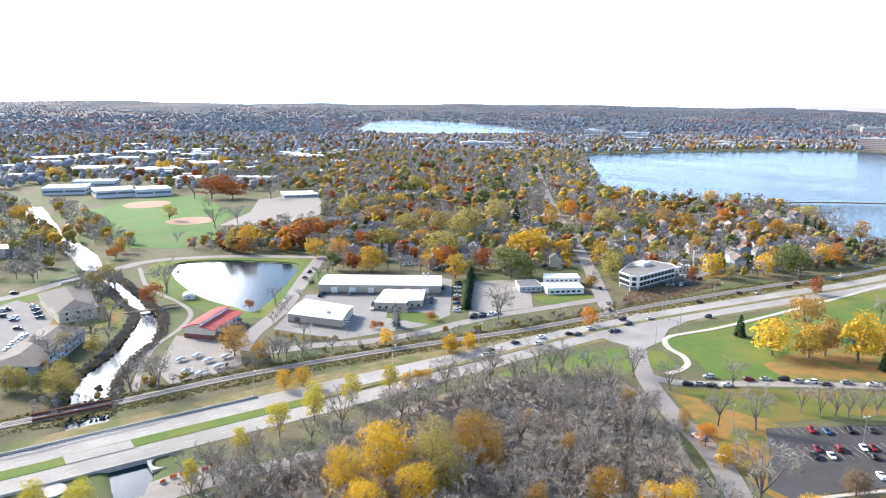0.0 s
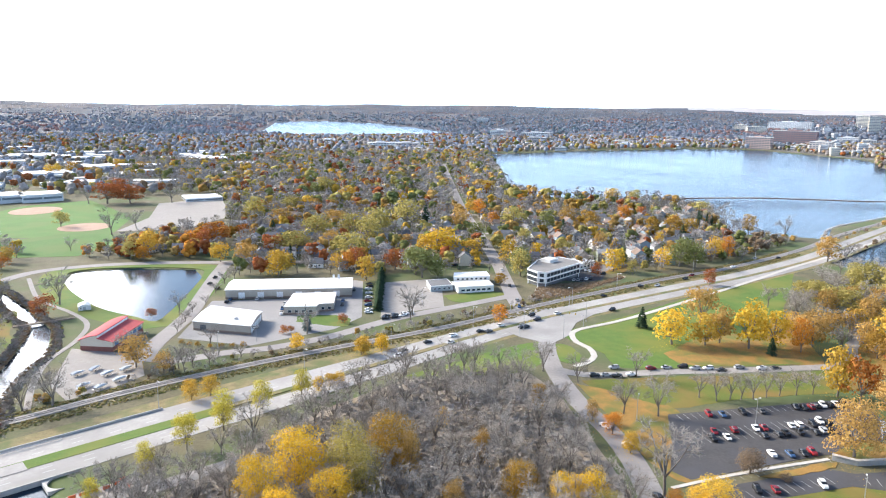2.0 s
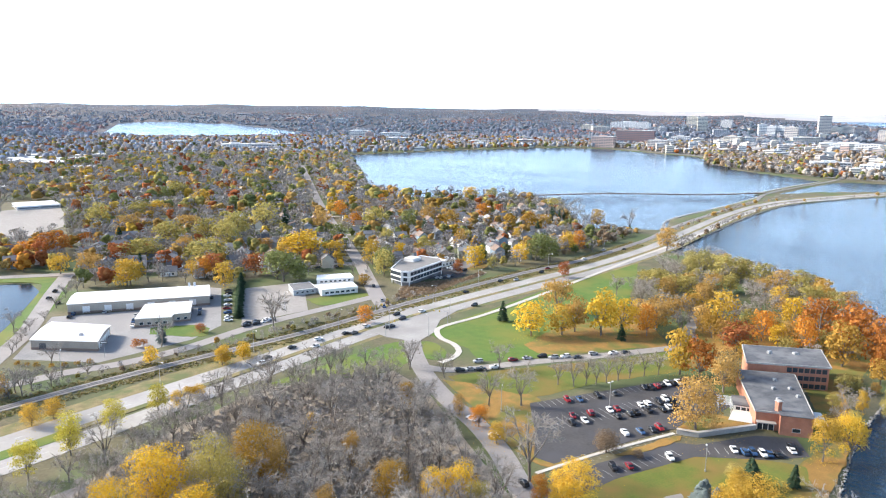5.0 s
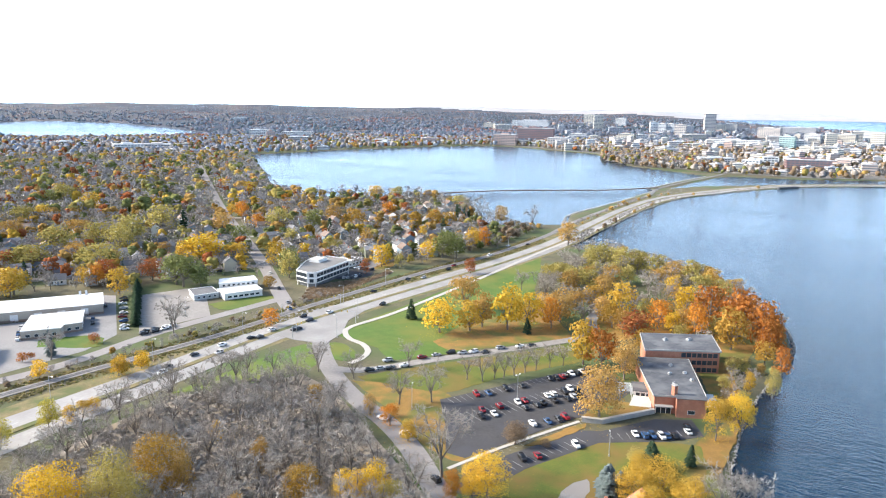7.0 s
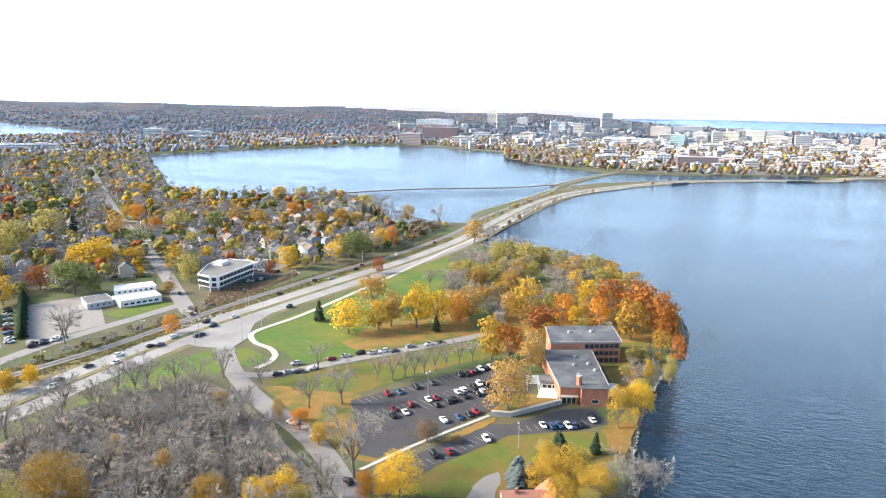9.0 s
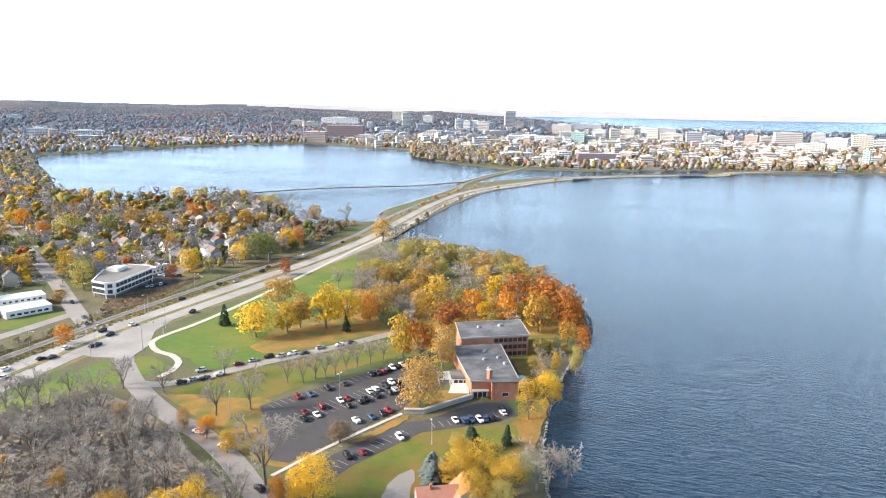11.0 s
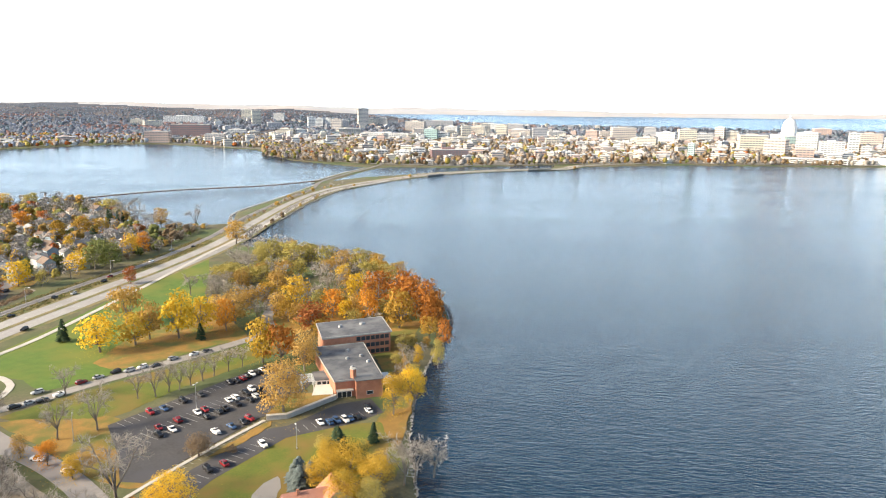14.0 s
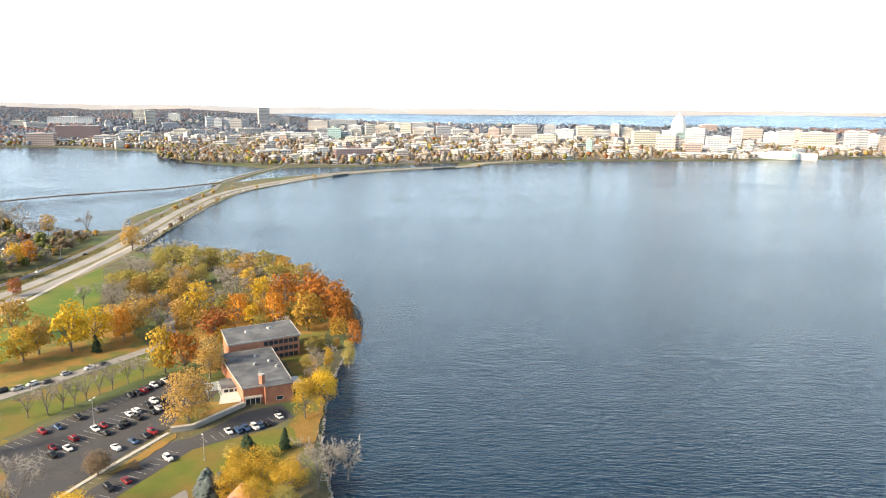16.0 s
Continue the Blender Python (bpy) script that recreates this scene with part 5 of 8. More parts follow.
car(-38.3, 401.7, 85, "w")
car(-69.9, 412.2, 85, "b")
car(-71.0, 407.0, 85, "k")
car(15.9, 366.4, 28, "k")
car(20.9, 368.3, 28, "k")
car(25.6, 371.2, 28, "w")
car(29.4, 374.9, 28, "w")
car(-222.8, 381.5, 10, "w")
car(-217.8, 374.2, 10, "b")
car(-212.9, 367.2, 10, "b")
car(-207.4, 359.5, 10, "b")
car(-233.1, 373.8, 10, "k")
car(-218.3, 355.2, 10, "b")
car(-208.3, 341.2, 10, "k")
car(-234.6, 371.9, 10, "s")
car(-228.6, 361.6, 10, "k")
car(-220.5, 358.4, 10, "w")
car(-248.8, 407.7, 60, "k")
car(-195.0, 310.8, 60, "w")
car(-196.0, 314.6, 60, "w")
car(-196.9, 318.8, 60, "w")
car(-197.9, 323.2, 60, "w")
car(-198.7, 327.0, 60, "w")
car(-199.2, 330.4, 60, "w")
car(-88.0, 467.7, 75, "k")
car(-88.4, 451.7, 75, "k")
car(-81.7, 439.4, 75, "k")
car(16.6, 369.7, 30, "k")
car(21.4, 371.6, 30, "k")
car(26.7, 373.4, 30, "w")
car(84.3, 504.9, 0, "k")
car(83.6, 491.7, 0, "k")
car(75.4, 491.9, 0, "s")
car(79.8, 498.3, 0, "w")
car(70.3, 490.4, 0, "k")
car(77.8, 516.2, 0, "w")

for x, y, a, c in ((141, 441, 60, "w"), (143.5, 440, 60, "s"), (146.5, 440.5, 60, "k"), (149.5, 441.5, 60, "w"), (152.5, 442.5, 60, "k"), (158, 466, 20, "w"), (163, 459, 20, "k"), (160, 462, 20, "s"), (165.5, 456.5, 20, "k")):
    car(x, y, a, c)

# ---- lamps, bridges, boats, fences, rocks ----
def street_lamp(x, y, h, turn, arm=2.2, heads=1, z=0.0):
    root = tagged(new("street_lamp"), "tall grey metal street lamp beside the road" if heads == 1 else "tall car park lamp with twin white heads", "street lamp", "street lamps")
    root.matrix_basis = pose(x, y, z, 0, 0, turn)
    part("pole", tube(bmesh.new(), (0, 0, -0.2), (0, 0, h), 0.14, 0.08, 8), METAL, root)
    part("base", tube(bmesh.new(), (0, 0, -0.2), (0, 0, 0.6), 0.3, 0.28, 8), STONE, root)
    for s in ((1,) if heads == 1 else (1, -1)):
        part("arm", tube(bmesh.new(), (0, 0, h - 0.1), (s * arm, 0, h + 0.25), 0.06, 0.05, 6), METAL, root)
        part("lamp_head", boxes((min(s * arm, s * (arm + 0.9)), -0.2, h + 0.15, max(s * arm, s * (arm + 0.9)), 0.2, h + 0.35)), WHITEPAINT, root)
    return root


for x, y, t in ((-21, 293, -60), (17, 325, -60), (-72, 262, -60), (60, 350, -60), (160, 415, -60), (225, 448, -60), (290, 484, -60), (-150, 205, -60), (84, 340, 40), (122, 383, 200), (100, 325, 100), (38, 392, -60), (-60, 316, 90), (120, 352, 120)):
    street_lamp(x, y, 10.5, t)
street_lamp(140.5, 224.5, 9.5, 20, 0.6, 2, 0.09)
street_lamp(100, 233, 9.0, 60, 1.2)
street_lamp(143, 172, 8.0, 60, 0.8)


def traffic_signal(x, y, turn):
    root = tagged(new("traffic_signal"), "traffic signal on a long mast arm at the junction", "traffic signal", "traffic signals")
    root.matrix_basis = pose(x, y, 0.1, 0, 0, turn)
    part("pole", tube(bmesh.new(), (0, 0, -0.3), (0, 0, 6.2), 0.16, 0.12, 8), METAL, root)
    part("mast_arm", tube(bmesh.new(), (0, 0, 5.8), (8, 0, 6.4), 0.1, 0.06, 6), METAL, root)
    for u in (4.5, 7.6):
        part("signal_head", boxes((u - 0.2, -0.18, 5.35, u + 0.2, 0.18, 6.3)), surf("signal_yellow", (0.45, 0.30, 0.03), (0.55, 0.38, 0.05), 2, 0.5), root)


for x, y, t in ((84, 371, -50), (120, 382, 215), (116, 344, 140), (80, 332, 40)):
    traffic_signal(x, y, t)

# railway girder bridge over the creek
rb = thing("railway_bridge", "rusty steel girder railway bridge over the creek", "bridge", "", -133.5, 245.6, 0, 33)
RUST = surf("rusty_steel", (0.13, 0.05, 0.035), (0.20, 0.085, 0.06), 0.8, 0.8, 0.2)
for s in (-2.5, 2.5):
    g = part("girder", boxes((-13, s - 0.25, -1.0, 13, s + 0.25, 1.3)), RUST, rb)
    for k in range(13):
        part("stiffener", boxes((-12.4 + k * 2.05, s - 0.42, -0.9, -12.2 + k * 2.05, s + 0.42, 1.2)), RUST, g)
part("deck", boxes((-13, -2.2, -0.3, 13, 2.2, 0.28)), TARROOF, rb)
for s in (-13, 13):
    part("abutment", boxes((s - 1.4, -4, -3, s + 1.4, 4, -0.1)), STONE, rb)
# highway bridge: parapets, beams and abutments
hb = thing("highway_bridge", "concrete highway bridge over the creek mouth", "bridge", "", -110, 215.5, 0, 34.8)
PARA = surf("bridge_concrete", (0.38, 0.37, 0.35), (0.48, 0.47, 0.44), 0.3, 0.85)
for s, u in ((-14.9, 22), (13.7, 58)):
    part("parapet", boxes((-46, s - 0.2, -1.3, u, s + 0.2, 0.9)), PARA, hb)
for k in range(6):
    part("beam", boxes((-17, -9 + k * 3.6 - 0.4, -1.5, 17, -9 + k * 3.6 + 0.4, -0.4)), PARA, hb)
for s in (-17, 17):
    part("abutment", boxes((s - 1.2, -11, -3, s + 1.2, 11, -0.4)), PARA, hb)
for s, t in ((-17, 60), (17, 20)):      # curved wing walls above the water
    bm = bmesh.new()
    prism(bm, [(s * 0.94 + 4.2 * math.cos(radians(a)) * (1 if s < 0 else -1), -19 + 4.2 * math.sin(radians(a))) for a in range(-80, 81, 20)] + [(s * 0.94, -15.2), (s * 0.94 - 5, -15.2), (s * 0.94 - 5, -23)], -2.5, 0.35)
    part("wing_wall", bm, PARA, hb, "curved concrete wing wall")
part("median_slab", boxes((-10, -4.3, 0.2, 10, 2.1, 0.31)), CONCRETE, hb, "pale paved median across the bridge")
# far road bridge and footbridge
fb = thing("road_bridge", "low concrete road bridge over the creek", "bridge", "", -228, 452, 0, 64)
for s in (-4.9, 4.9):
    part("parapet", boxes((-22, s - 0.2, -1.2, 22, s + 0.2, 1.0)), PARA, fb)
part("deck_edge", boxes((-22, -4.6, -1.0, 22, 4.6, -0.36)), PARA, fb)
pb = thing("footbridge", "narrow wooden footbridge with railings", "footbridge", "", -156.5, 377, 0, 30)
WOOD = surf("weathered_timber", (0.22, 0.17, 0.13), (0.32, 0.26, 0.20), 0.8, 0.85)
part("deck", boxes((-14, -1.1, 0.3, 14, 1.1, 0.55)), WOOD, pb)
for s in (-1.1, 1.1):
    part("handrail", boxes((-14, s - 0.05, 1.45, 14, s + 0.05, 1.6)), WOOD, pb)
    part("side_beam", boxes((-14, s - 0.12, 0.0, 14, s + 0.12, 0.29)), WOOD, pb)
    for k in range(15):
        part("post", boxes((-14 + k * 2 - 0.06, s - 0.06, 0.55, -14 + k * 2 + 0.06, s + 0.06, 1.45)), WOOD, pb)
# pile trestle across the bay
TR = smooth_line([(372, 836), (438, 838), (501, 833), (561, 813), (628, 791), (716, 792)], 8)
tr = tagged(new("pile_trestle"), "long low timber railway trestle across the bay", "trestle")
part("deck", ribbon_bm(TR, -2.2, 2.2, 2.0, 0.9), RUST, tr)
part("ballast", ribbon_bm(TR, -1.7, 1.7, 2.3, 0.28), GRAVEL, tr)
_pm = None
for p in offset_line(TR, -1.9)[::1]:
    if _pm is None:
        _pm = part("timber_post", tube(bmesh.new(), (0, 0, -3), (0, 0, 1.3), 0.35, 0.3, 6), WOOD, tr)
        _pm.location = (p[0], p[1], 0)
    else:
        q = new("timber_post", _pm.data)
        q.parent = tr
        q.location = (p[0], p[1], 0)
# short bridges in the causeway
for n, s, w in ((905, 742, 40), (1120, 672, 46)):
    cb = thing("causeway_bridge", "low causeway bridge with its shaded gap as a dark box", "bridge", "causeway bridges", n, s, 0, 0 if n < 1000 else -30)
    # solid dark box stands for the shade under the bridge
    part("opening", boxes((-w / 2, -14, -1.0, w / 2, -11.2, 1.4)), TARROOF, cb)
    part("parapet", boxes((-w / 2, -11.1, 0.1, w / 2, -10.7, 1.9)), PARA, cb)

# boats and trailers in the yard
HULL = surf("white_boat_hull", (0.68, 0.69, 0.70), (0.78, 0.79, 0.80), 0.8, 0.35)
TARP = surf("blue_grey_tarpaulin", (0.35, 0.40, 0.46), (0.45, 0.50, 0.56), 0.8, 0.7)
_boat = None
for x, y in ((-113, 299), (-108, 304), (-101, 298), (-95, 303), (-94, 291), (-106, 285), (-99, 283)):
    m = pose(x, y, 0.05, 0, 0, 60 + rng.uniform(-12, 12))
    if _boat is None:
        _boat = tagged(new("boat"), "white boat stored on a trailer in the yard", "boat", "boats in the yard")
        _boat.matrix_basis = m
        bm = bmesh.new()
        rings = [[bm.verts.new((u, -w, 1.3)), bm.verts.new((u, 0, z)), bm.verts.new((u, w, 1.3)), bm.verts.new((u, w * 0.8, 1.4)), bm.verts.new((u, -w * 0.8, 1.4))] for u, w, z in ((-3, 1.0, 0.55), (0, 1.15, 0.45), (1.8, 0.9, 0.55), (3.0, 0.12, 1.0))]
        for p, q in zip(rings, rings[1:]):
            for k in range(5):
                bm.faces.new((p[k], p[(k + 1) % 5], q[(k + 1) % 5], q[k]))
        bm.faces.new(rings[0][::-1])
        bm.faces.new(rings[-1])
        bmesh.ops.recalc_face_normals(bm, faces=bm.faces)
        part("hull", bm, HULL, _boat)
        part("cover", loft([(-2.9, 0.85, 1.405, 1.5), (-0.5, 0.95, 1.405, 1.9), (1.2, 0.75, 1.405, 1.7), (2.5, 0.2, 1.405, 1.45)]), TARP, _boat)
        part("trailer", boxes((-3, -0.9, 0.35, 3.6, -0.8, 0.45), (-3, 0.8, 0.35, 3.6, 0.9, 0.45)), METAL, _boat)
        for s in (-0.95, 0.95):
            part("wheel", tube(bmesh.new(), (-1, s - 0.1, 0.3), (-1, s + 0.1, 0.3), 0.3, 0.3, 8), TYRE, _boat)
    else:
        copy_thing(_boat, m)

# stones along the shore
def rocks(name, label, line, n, lo, hi, spread, seed):
    R = np.random.default_rng(seed)
    t = np.array([[0.5, 0, 0.2], [-0.5, 0.1, 0.1], [0.05, 0.5, 0.15], [0, -0.5, 0.1], [0, 0, 0.55], [0, 0, -0.3]])
    f = np.array([[0, 2, 4], [2, 1, 4], [1, 3, 4], [3, 0, 4], [2, 0, 5], [1, 2, 5], [3, 1, 5], [0, 3, 5]])
    c = line[R.integers(0, len(line), n)] + R.normal(size=(n, 2)) * spread
    s = R.uniform(lo, hi, n)
    a = R.uniform(0, math.tau, n)
    v = t[None] + R.normal(size=(n, 6, 3)) * 0.09
    X = c[:, 0, None] + (v[..., 0] * np.cos(a)[:, None] - v[..., 1] * np.sin(a)[:, None]) * s[:, None]
    Y = c[:, 1, None] + (v[..., 0] * np.sin(a)[:, None] + v[..., 1] * np.cos(a)[:, None]) * s[:, None]
    Z = -0.8 + v[..., 2] * s[:, None] + 0.1
    F = (f[None] + (np.arange(n) * 6)[:, None, None]).reshape(-1, 3)
    tagged(new(name, raw_mesh(name, np.stack([X, Y, Z], -1).reshape(-1, 3), F, [STONEPALE])), label, "rocks", "", "stuff")


STONEPALE = surf("pale_shore_stone", (0.30, 0.285, 0.26), (0.46, 0.44, 0.41), 0.6, 0.9)
rocks("shore_rocks", "pale boulders lining the lake shore", smooth_line(LAKE[1:8], 1.0), 900, 0.3, 0.9, 0.45, 5)
rocks("causeway_rocks", "pale boulders lining the causeway", smooth_line(LAKE[10:20], 3.0), 1800, 0.6, 1.5, 0.9, 6)
rocks("causeway_rocks", "pale boulders on the bay side of the causeway", smooth_line(BAY[0:7], 3.0), 900, 0.6, 1.5, 0.9, 7)
# jetty at the water's edge
jt = thing("jetty", "small metal boat lift frame beside the shore", "boat lift", "", 154, 132, -0.3, 35)
for u in (-3, -1, 1, 3):
    part("post", boxes((u - 0.06, -1.4, -1, u + 0.06, -1.28, 1.6)), METAL, jt)
    part("cross_bar", boxes((u - 0.05, -1.28, 1.4, u + 0.05, 1.4, 1.5)), METAL, jt)
part("rail", boxes((-3.2, -1.42, 1.5, 3.2, -1.3, 1.62)), METAL, jt)
part("rail", boxes((-3.2, 1.3, 1.5, 3.2, 1.42, 1.62)), METAL, jt)
# timber fence by the warehouse and low garden fences
fence = thing("fence", "weathered timber fence beside the office lawn", "fence", "", 178, 470, 0, 30)
for k in range(16):
    part("post", boxes((k * 1.9 - 0.07, -0.07, -0.2, k * 1.9 + 0.07, 0.07, 1.7)), WOOD, fence)
    if k < 15:
        part("panel", boxes((k * 1.9 + 0.08, -0.03, 0.1, k * 1.9 + 1.82, 0.03, 1.6)), WOOD, fence)
# guard rail on the far side of the highway
gr = tagged(new("guard_rail"), "long grey steel guard rail beside the highway", "guard rail")
part("beam", ribbon_bm(offset_line(JN, 10.9)[1:22], -0.06, 0.06, 0.85, 0.32), METAL, gr)
_pm = None
for p in offset_line(JN, 10.9)[1:22]:
    if _pm is None:
        _pm = part("post", boxes((-0.08, -0.08, -0.3, 0.08, 0.08, 0.5)), METAL, gr)
    q = _pm if _pm.location.length == 0 else new("post", _pm.data)
    q.parent = gr
    q.location = (p[0], p[1], 0.02)
# sign board of the warehouse, writing unreadable
sg = thing("sign_board", "dark sign board on a post by the yard", "sign", "", -46, 336, 0, 10)
part("post", tube(bmesh.new(), (0, 0, -0.2), (0, 0, 6.5), 0.12, 0.1, 8), METAL, sg)
bd = part("board", boxes((-1.6, -0.12, 6.5, 1.6, 0.12, 7.8)), TARROOF, sg)
part("lettering_bar", boxes((-1.2, -0.14, 7.0, 1.2, -0.121, 7.3)), WHITEPAINT, bd)

# works below the highway bridge: concrete apron, orange barriers, stacked timber
patch("apron", [(-86, 196), (-80, 202), (-66, 210), (-58, 206), (-70, 192), (-84, 184)], 0.05, GRAVEL, "pale works yard beside the creek mouth", "yard")
ORANGEP = surf("orange_plastic", (0.55, 0.10, 0.03), (0.68, 0.16, 0.05), 1.0, 0.5)
_bar = None
for x, y, a in ((-80, 199, 30), (-77.5, 200.5, 30), (-75, 202, 30), (-70, 205.5, 60), (-69, 208, 60), (-72, 203.5, 30), (-66, 204, 120), (-82, 196, 70)):
    if _bar is None:
        _bar = tagged(new("barrier"), "orange plastic works barrier on the creek yard", "barrier", "works barriers")
        _bar.matrix_basis = pose(x, y, 0.05, 0, 0, a)
        part("panel", boxes((-1.0, -0.08, 0.15, 1.0, 0.08, 1.0), (-1.0, -0.12, 1.0, 1.0, 0.12, 1.1)), ORANGEP, _bar)
        for u in (-0.8, 0.8):
            part("foot", boxes((u - 0.12, -0.35, 0.0, u + 0.12, 0.35, 0.15)), TARROOF, _bar)
    else:
        copy_thing(_bar, pose(x, y, 0.05, 0, 0, a))

# ---- the far city ----
CITYLOOK = {
    "white": (surf("white_facade", (0.66, 0.66, 0.65), (0.76, 0.76, 0.75), 0.05, 0.7), "white concrete city block with window bands"),
    "cream": (surf("cream_facade", (0.62, 0.56, 0.46), (0.70, 0.64, 0.54), 0.05, 0.75), "cream stone city block with window bands"),
    # tan, brown and brick are paled to stand for haze over the city
    "tan": (surf("tan_facade", (0.60, 0.535, 0.48), (0.68, 0.61, 0.555), 0.05, 0.8), "tan concrete tower block"),
    "brown": (surf("brown_facade", (0.50, 0.41, 0.36), (0.57, 0.475, 0.42), 0.05, 0.8), "brown brick high-rise block"),
    "brick": (surf("brick_facade", (0.50, 0.355, 0.30), (0.57, 0.41, 0.35), 0.05, 0.85), "red brick city building"),
    "brickpier": (surf("dark_brick_facade", (0.25, 0.155, 0.15), (0.31, 0.20, 0.19), 0.05, 0.85), "dark brick institution with tall piers"),
    "grey": (surf("grey_facade", (0.38, 0.38, 0.40), (0.46, 0.46, 0.48), 0.05, 0.75), "grey city block with dark windows"),
    "teal": (surf("teal_glass_facade", (0.36, 0.52, 0.50), (0.44, 0.60, 0.57), 0.05, 0.3), "teal glass city building"),
    "flat": (surf("pale_shed_facade", (0.52, 0.54, 0.57), (0.62, 0.64, 0.66), 0.05, 0.7), "large pale flat-roofed industrial shed"),
}
CITYLAND = [(992, 1270), (960, 1145), (990, 950), (1065, 815), (1260, 690), (1450, 515), (1625, 265), (1930, 0), (2300, -450), (2700, -300), (2500, 900), (2000, 1700), (1500, 2100), (1120, 1870), (1140, 1470)]
PARKWOOD = [(965, 1185), (1004, 990), (1130, 1055), (1300, 1330), (1240, 1600), (1165, 1500), (1015, 1290)]      # wooded city park on the bay
# window colour lightened to paint in the haze over far facades
CITYGLASS = glass_mat("haze_paled_city_glass", (0.15, 0.18, 0.21))
CITYROOF = surf("pale_flat_roof", (0.50, 0.50, 0.50), (0.66, 0.66, 0.66), 0.05, 0.8)


def block(b, d, w, h, look_name, depth=None, turn=None, plant=True):
    """A city building at a bearing and distance from the lookout, with piers, window bands, roof and plant room."""
    mat, label = CITYLOOK[look_name]
    x, y = -d * math.sin(radians(b)), d * math.cos(radians(b))
    dep = depth or min(w * (0.9 if look_name == "flat" else 0.7), 60 if look_name == "flat" else 40)
    x, y = x * (1 + dep / 2 / d), y * (1 + dep / 2 / d)
    z = float(ground_height(np.array([x]), np.array([y]), np.array([math.hypot(x, y)]), np.array([b]))[0])
    root = thing("industrial_shed" if look_name == "flat" else "city_building", label, "building", "sheds" if look_name == "flat" else "city buildings", x, y, z, b + (turn if turn is not None else rng.choice((-14, -10, 12, 8))))
    fl = 1 if look_name == "flat" or (not plant and h < 12) else max(1, round(h / (4.6 if h < 40 else 6.0)))
    fh = h / fl
    h = min(h, 8.0) if look_name == "flat" else h
    ring = []
    cor = [(-w / 2, -dep / 2), (w / 2, -dep / 2), (w / 2, dep / 2), (-w / 2, dep / 2)]
    for k in range(4):      # walls with piers standing proud
        p, q = Vector(cor[k]), Vector(cor[(k + 1) % 4])
        dr = (q - p).normalized()
        o = Vector((dr.y, -dr.x)) * 0.5
        n = max(2, round((q - p).length / (30 if look_name == "flat" else 7)))
        ring.append(p + o - dr * 0.5)
        ring += [p + o + dr * 0.7, p + dr * 0.7]
        for i in range(1, n):
            c = p + (q - p) * i / n
            ring += [c - dr * 0.7, c - dr * 0.7 + o, c + dr * 0.7 + o, c + dr * 0.7]
        ring += [q - dr * 0.7, q - dr * 0.7 + o]
    bm = prism(bmesh.new(), [tuple(v) for v in ring], -6, h)
    part("wall", bm, mat, root)
    me = None
    for i in range(fl):
        if me is None:
            bm = boxes((-w / 2 - 0.25, -dep / 2 - 0.25, 0, w / 2 + 0.25, dep / 2 + 0.25, min(fh * 0.48, 2.4)))
            me = part("window_band", bm, CITYGLASS, root).data
            ob = root.children[-1]
        else:
            ob = new("window_band", me)
            ob.parent = root
        ob.location = (0, 0, fh * (i + 0.3))
    bm = boxes((-w / 2 - 0.6, -dep / 2 - 0.6, h, w / 2 + 0.6, dep / 2 + 0.6, h + 0.9))
    part("roof", bm, CITYROOF if look_name != "flat" else WHITEROOF, root)
    if look_name != "flat" and plant:
        bm = boxes((-w * 0.2, -dep * 0.2, h + 0.9, w * 0.15, dep * 0.25, h + 3.6))
        part("plant_room", bm, mat, root)
    claim(x, y, max(w, dep) * 0.6)
    return root



# ---- city blocks: bearing, distance, width, height, look ----
block(-32.8, 2507, 122, 42, "brickpier")
block(-34.5, 2098, 51, 27, "tan")
block(-30.5, 2175, 63, 32, "brick")
block(-29.2, 3268, 48, 24, "cream")
block(-30.2, 3160, 70, 23, "cream")
block(-32.4, 3426, 171, 30, "white")
block(-36.8, 3604, 45, 45, "cream")
block(-37.5, 3341, 39, 59, "cream")
block(-39.2, 3562, 47, 31, "white")
block(-38.8, 3049, 54, 26, "grey")
block(-39.7, 2553, 51, 27, "cream")
block(-40.7, 2576, 36, 24, "white")
block(-41.6, 3216, 33, 44, "white")
block(-42.2, 3150, 30, 40, "white")
block(-42.8, 3162, 30, 40, "white")
block(-43.5, 2984, 42, 44, "tan")
block(-44.1, 3111, 30, 35, "grey")
block(-45.5, 3291, 44, 77, "tan")
block(-46.2, 3305, 44, 32, "cream")
block(-47.0, 3321, 44, 34, "tan")
block(-44.4, 2698, 82, 22, "cream")
block(-47.2, 2343, 149, 22, "white")
block(-49.6, 3009, 78, 35, "tan")
block(-49.9, 2533, 45, 30, "tan")
block(-50.8, 2238, 38, 40, "teal")
block(-51.7, 2262, 37, 28, "white")
block(-51.4, 3238, 130, 26, "grey")
block(-52.4, 2723, 48, 32, "white")
block(-53.3, 2750, 49, 27, "cream")
block(-54.5, 2753, 53, 32, "cream")
block(-55.5, 2993, 62, 29, "white")
block(-46.1, 1607, 67, 12, "white")
block(-48.6, 1533, 32, 15, "white")
block(-49.8, 1600, 27, 18, "white")
block(-52.2, 1503, 75, 21, "brickpier")
block(-54.7, 1715, 41, 13, "brown")
block(-54.8, 1538, 34, 6, "cream")
block(-36.1, 2650, 59, 19, "white")
block(-37.3, 2546, 36, 18, "cream")
block(-53.2, 2183, 62, 16, "cream")
block(-11.6, 2510, 62, 29, "white")
block(-12.4, 2468, 25, 26, "brick")
block(-14.4, 2601, 103, 18, "white")
block(-14.5, 2279, 56, 16, "grey")
block(-20.8, 2229, 50, 11, "cream")
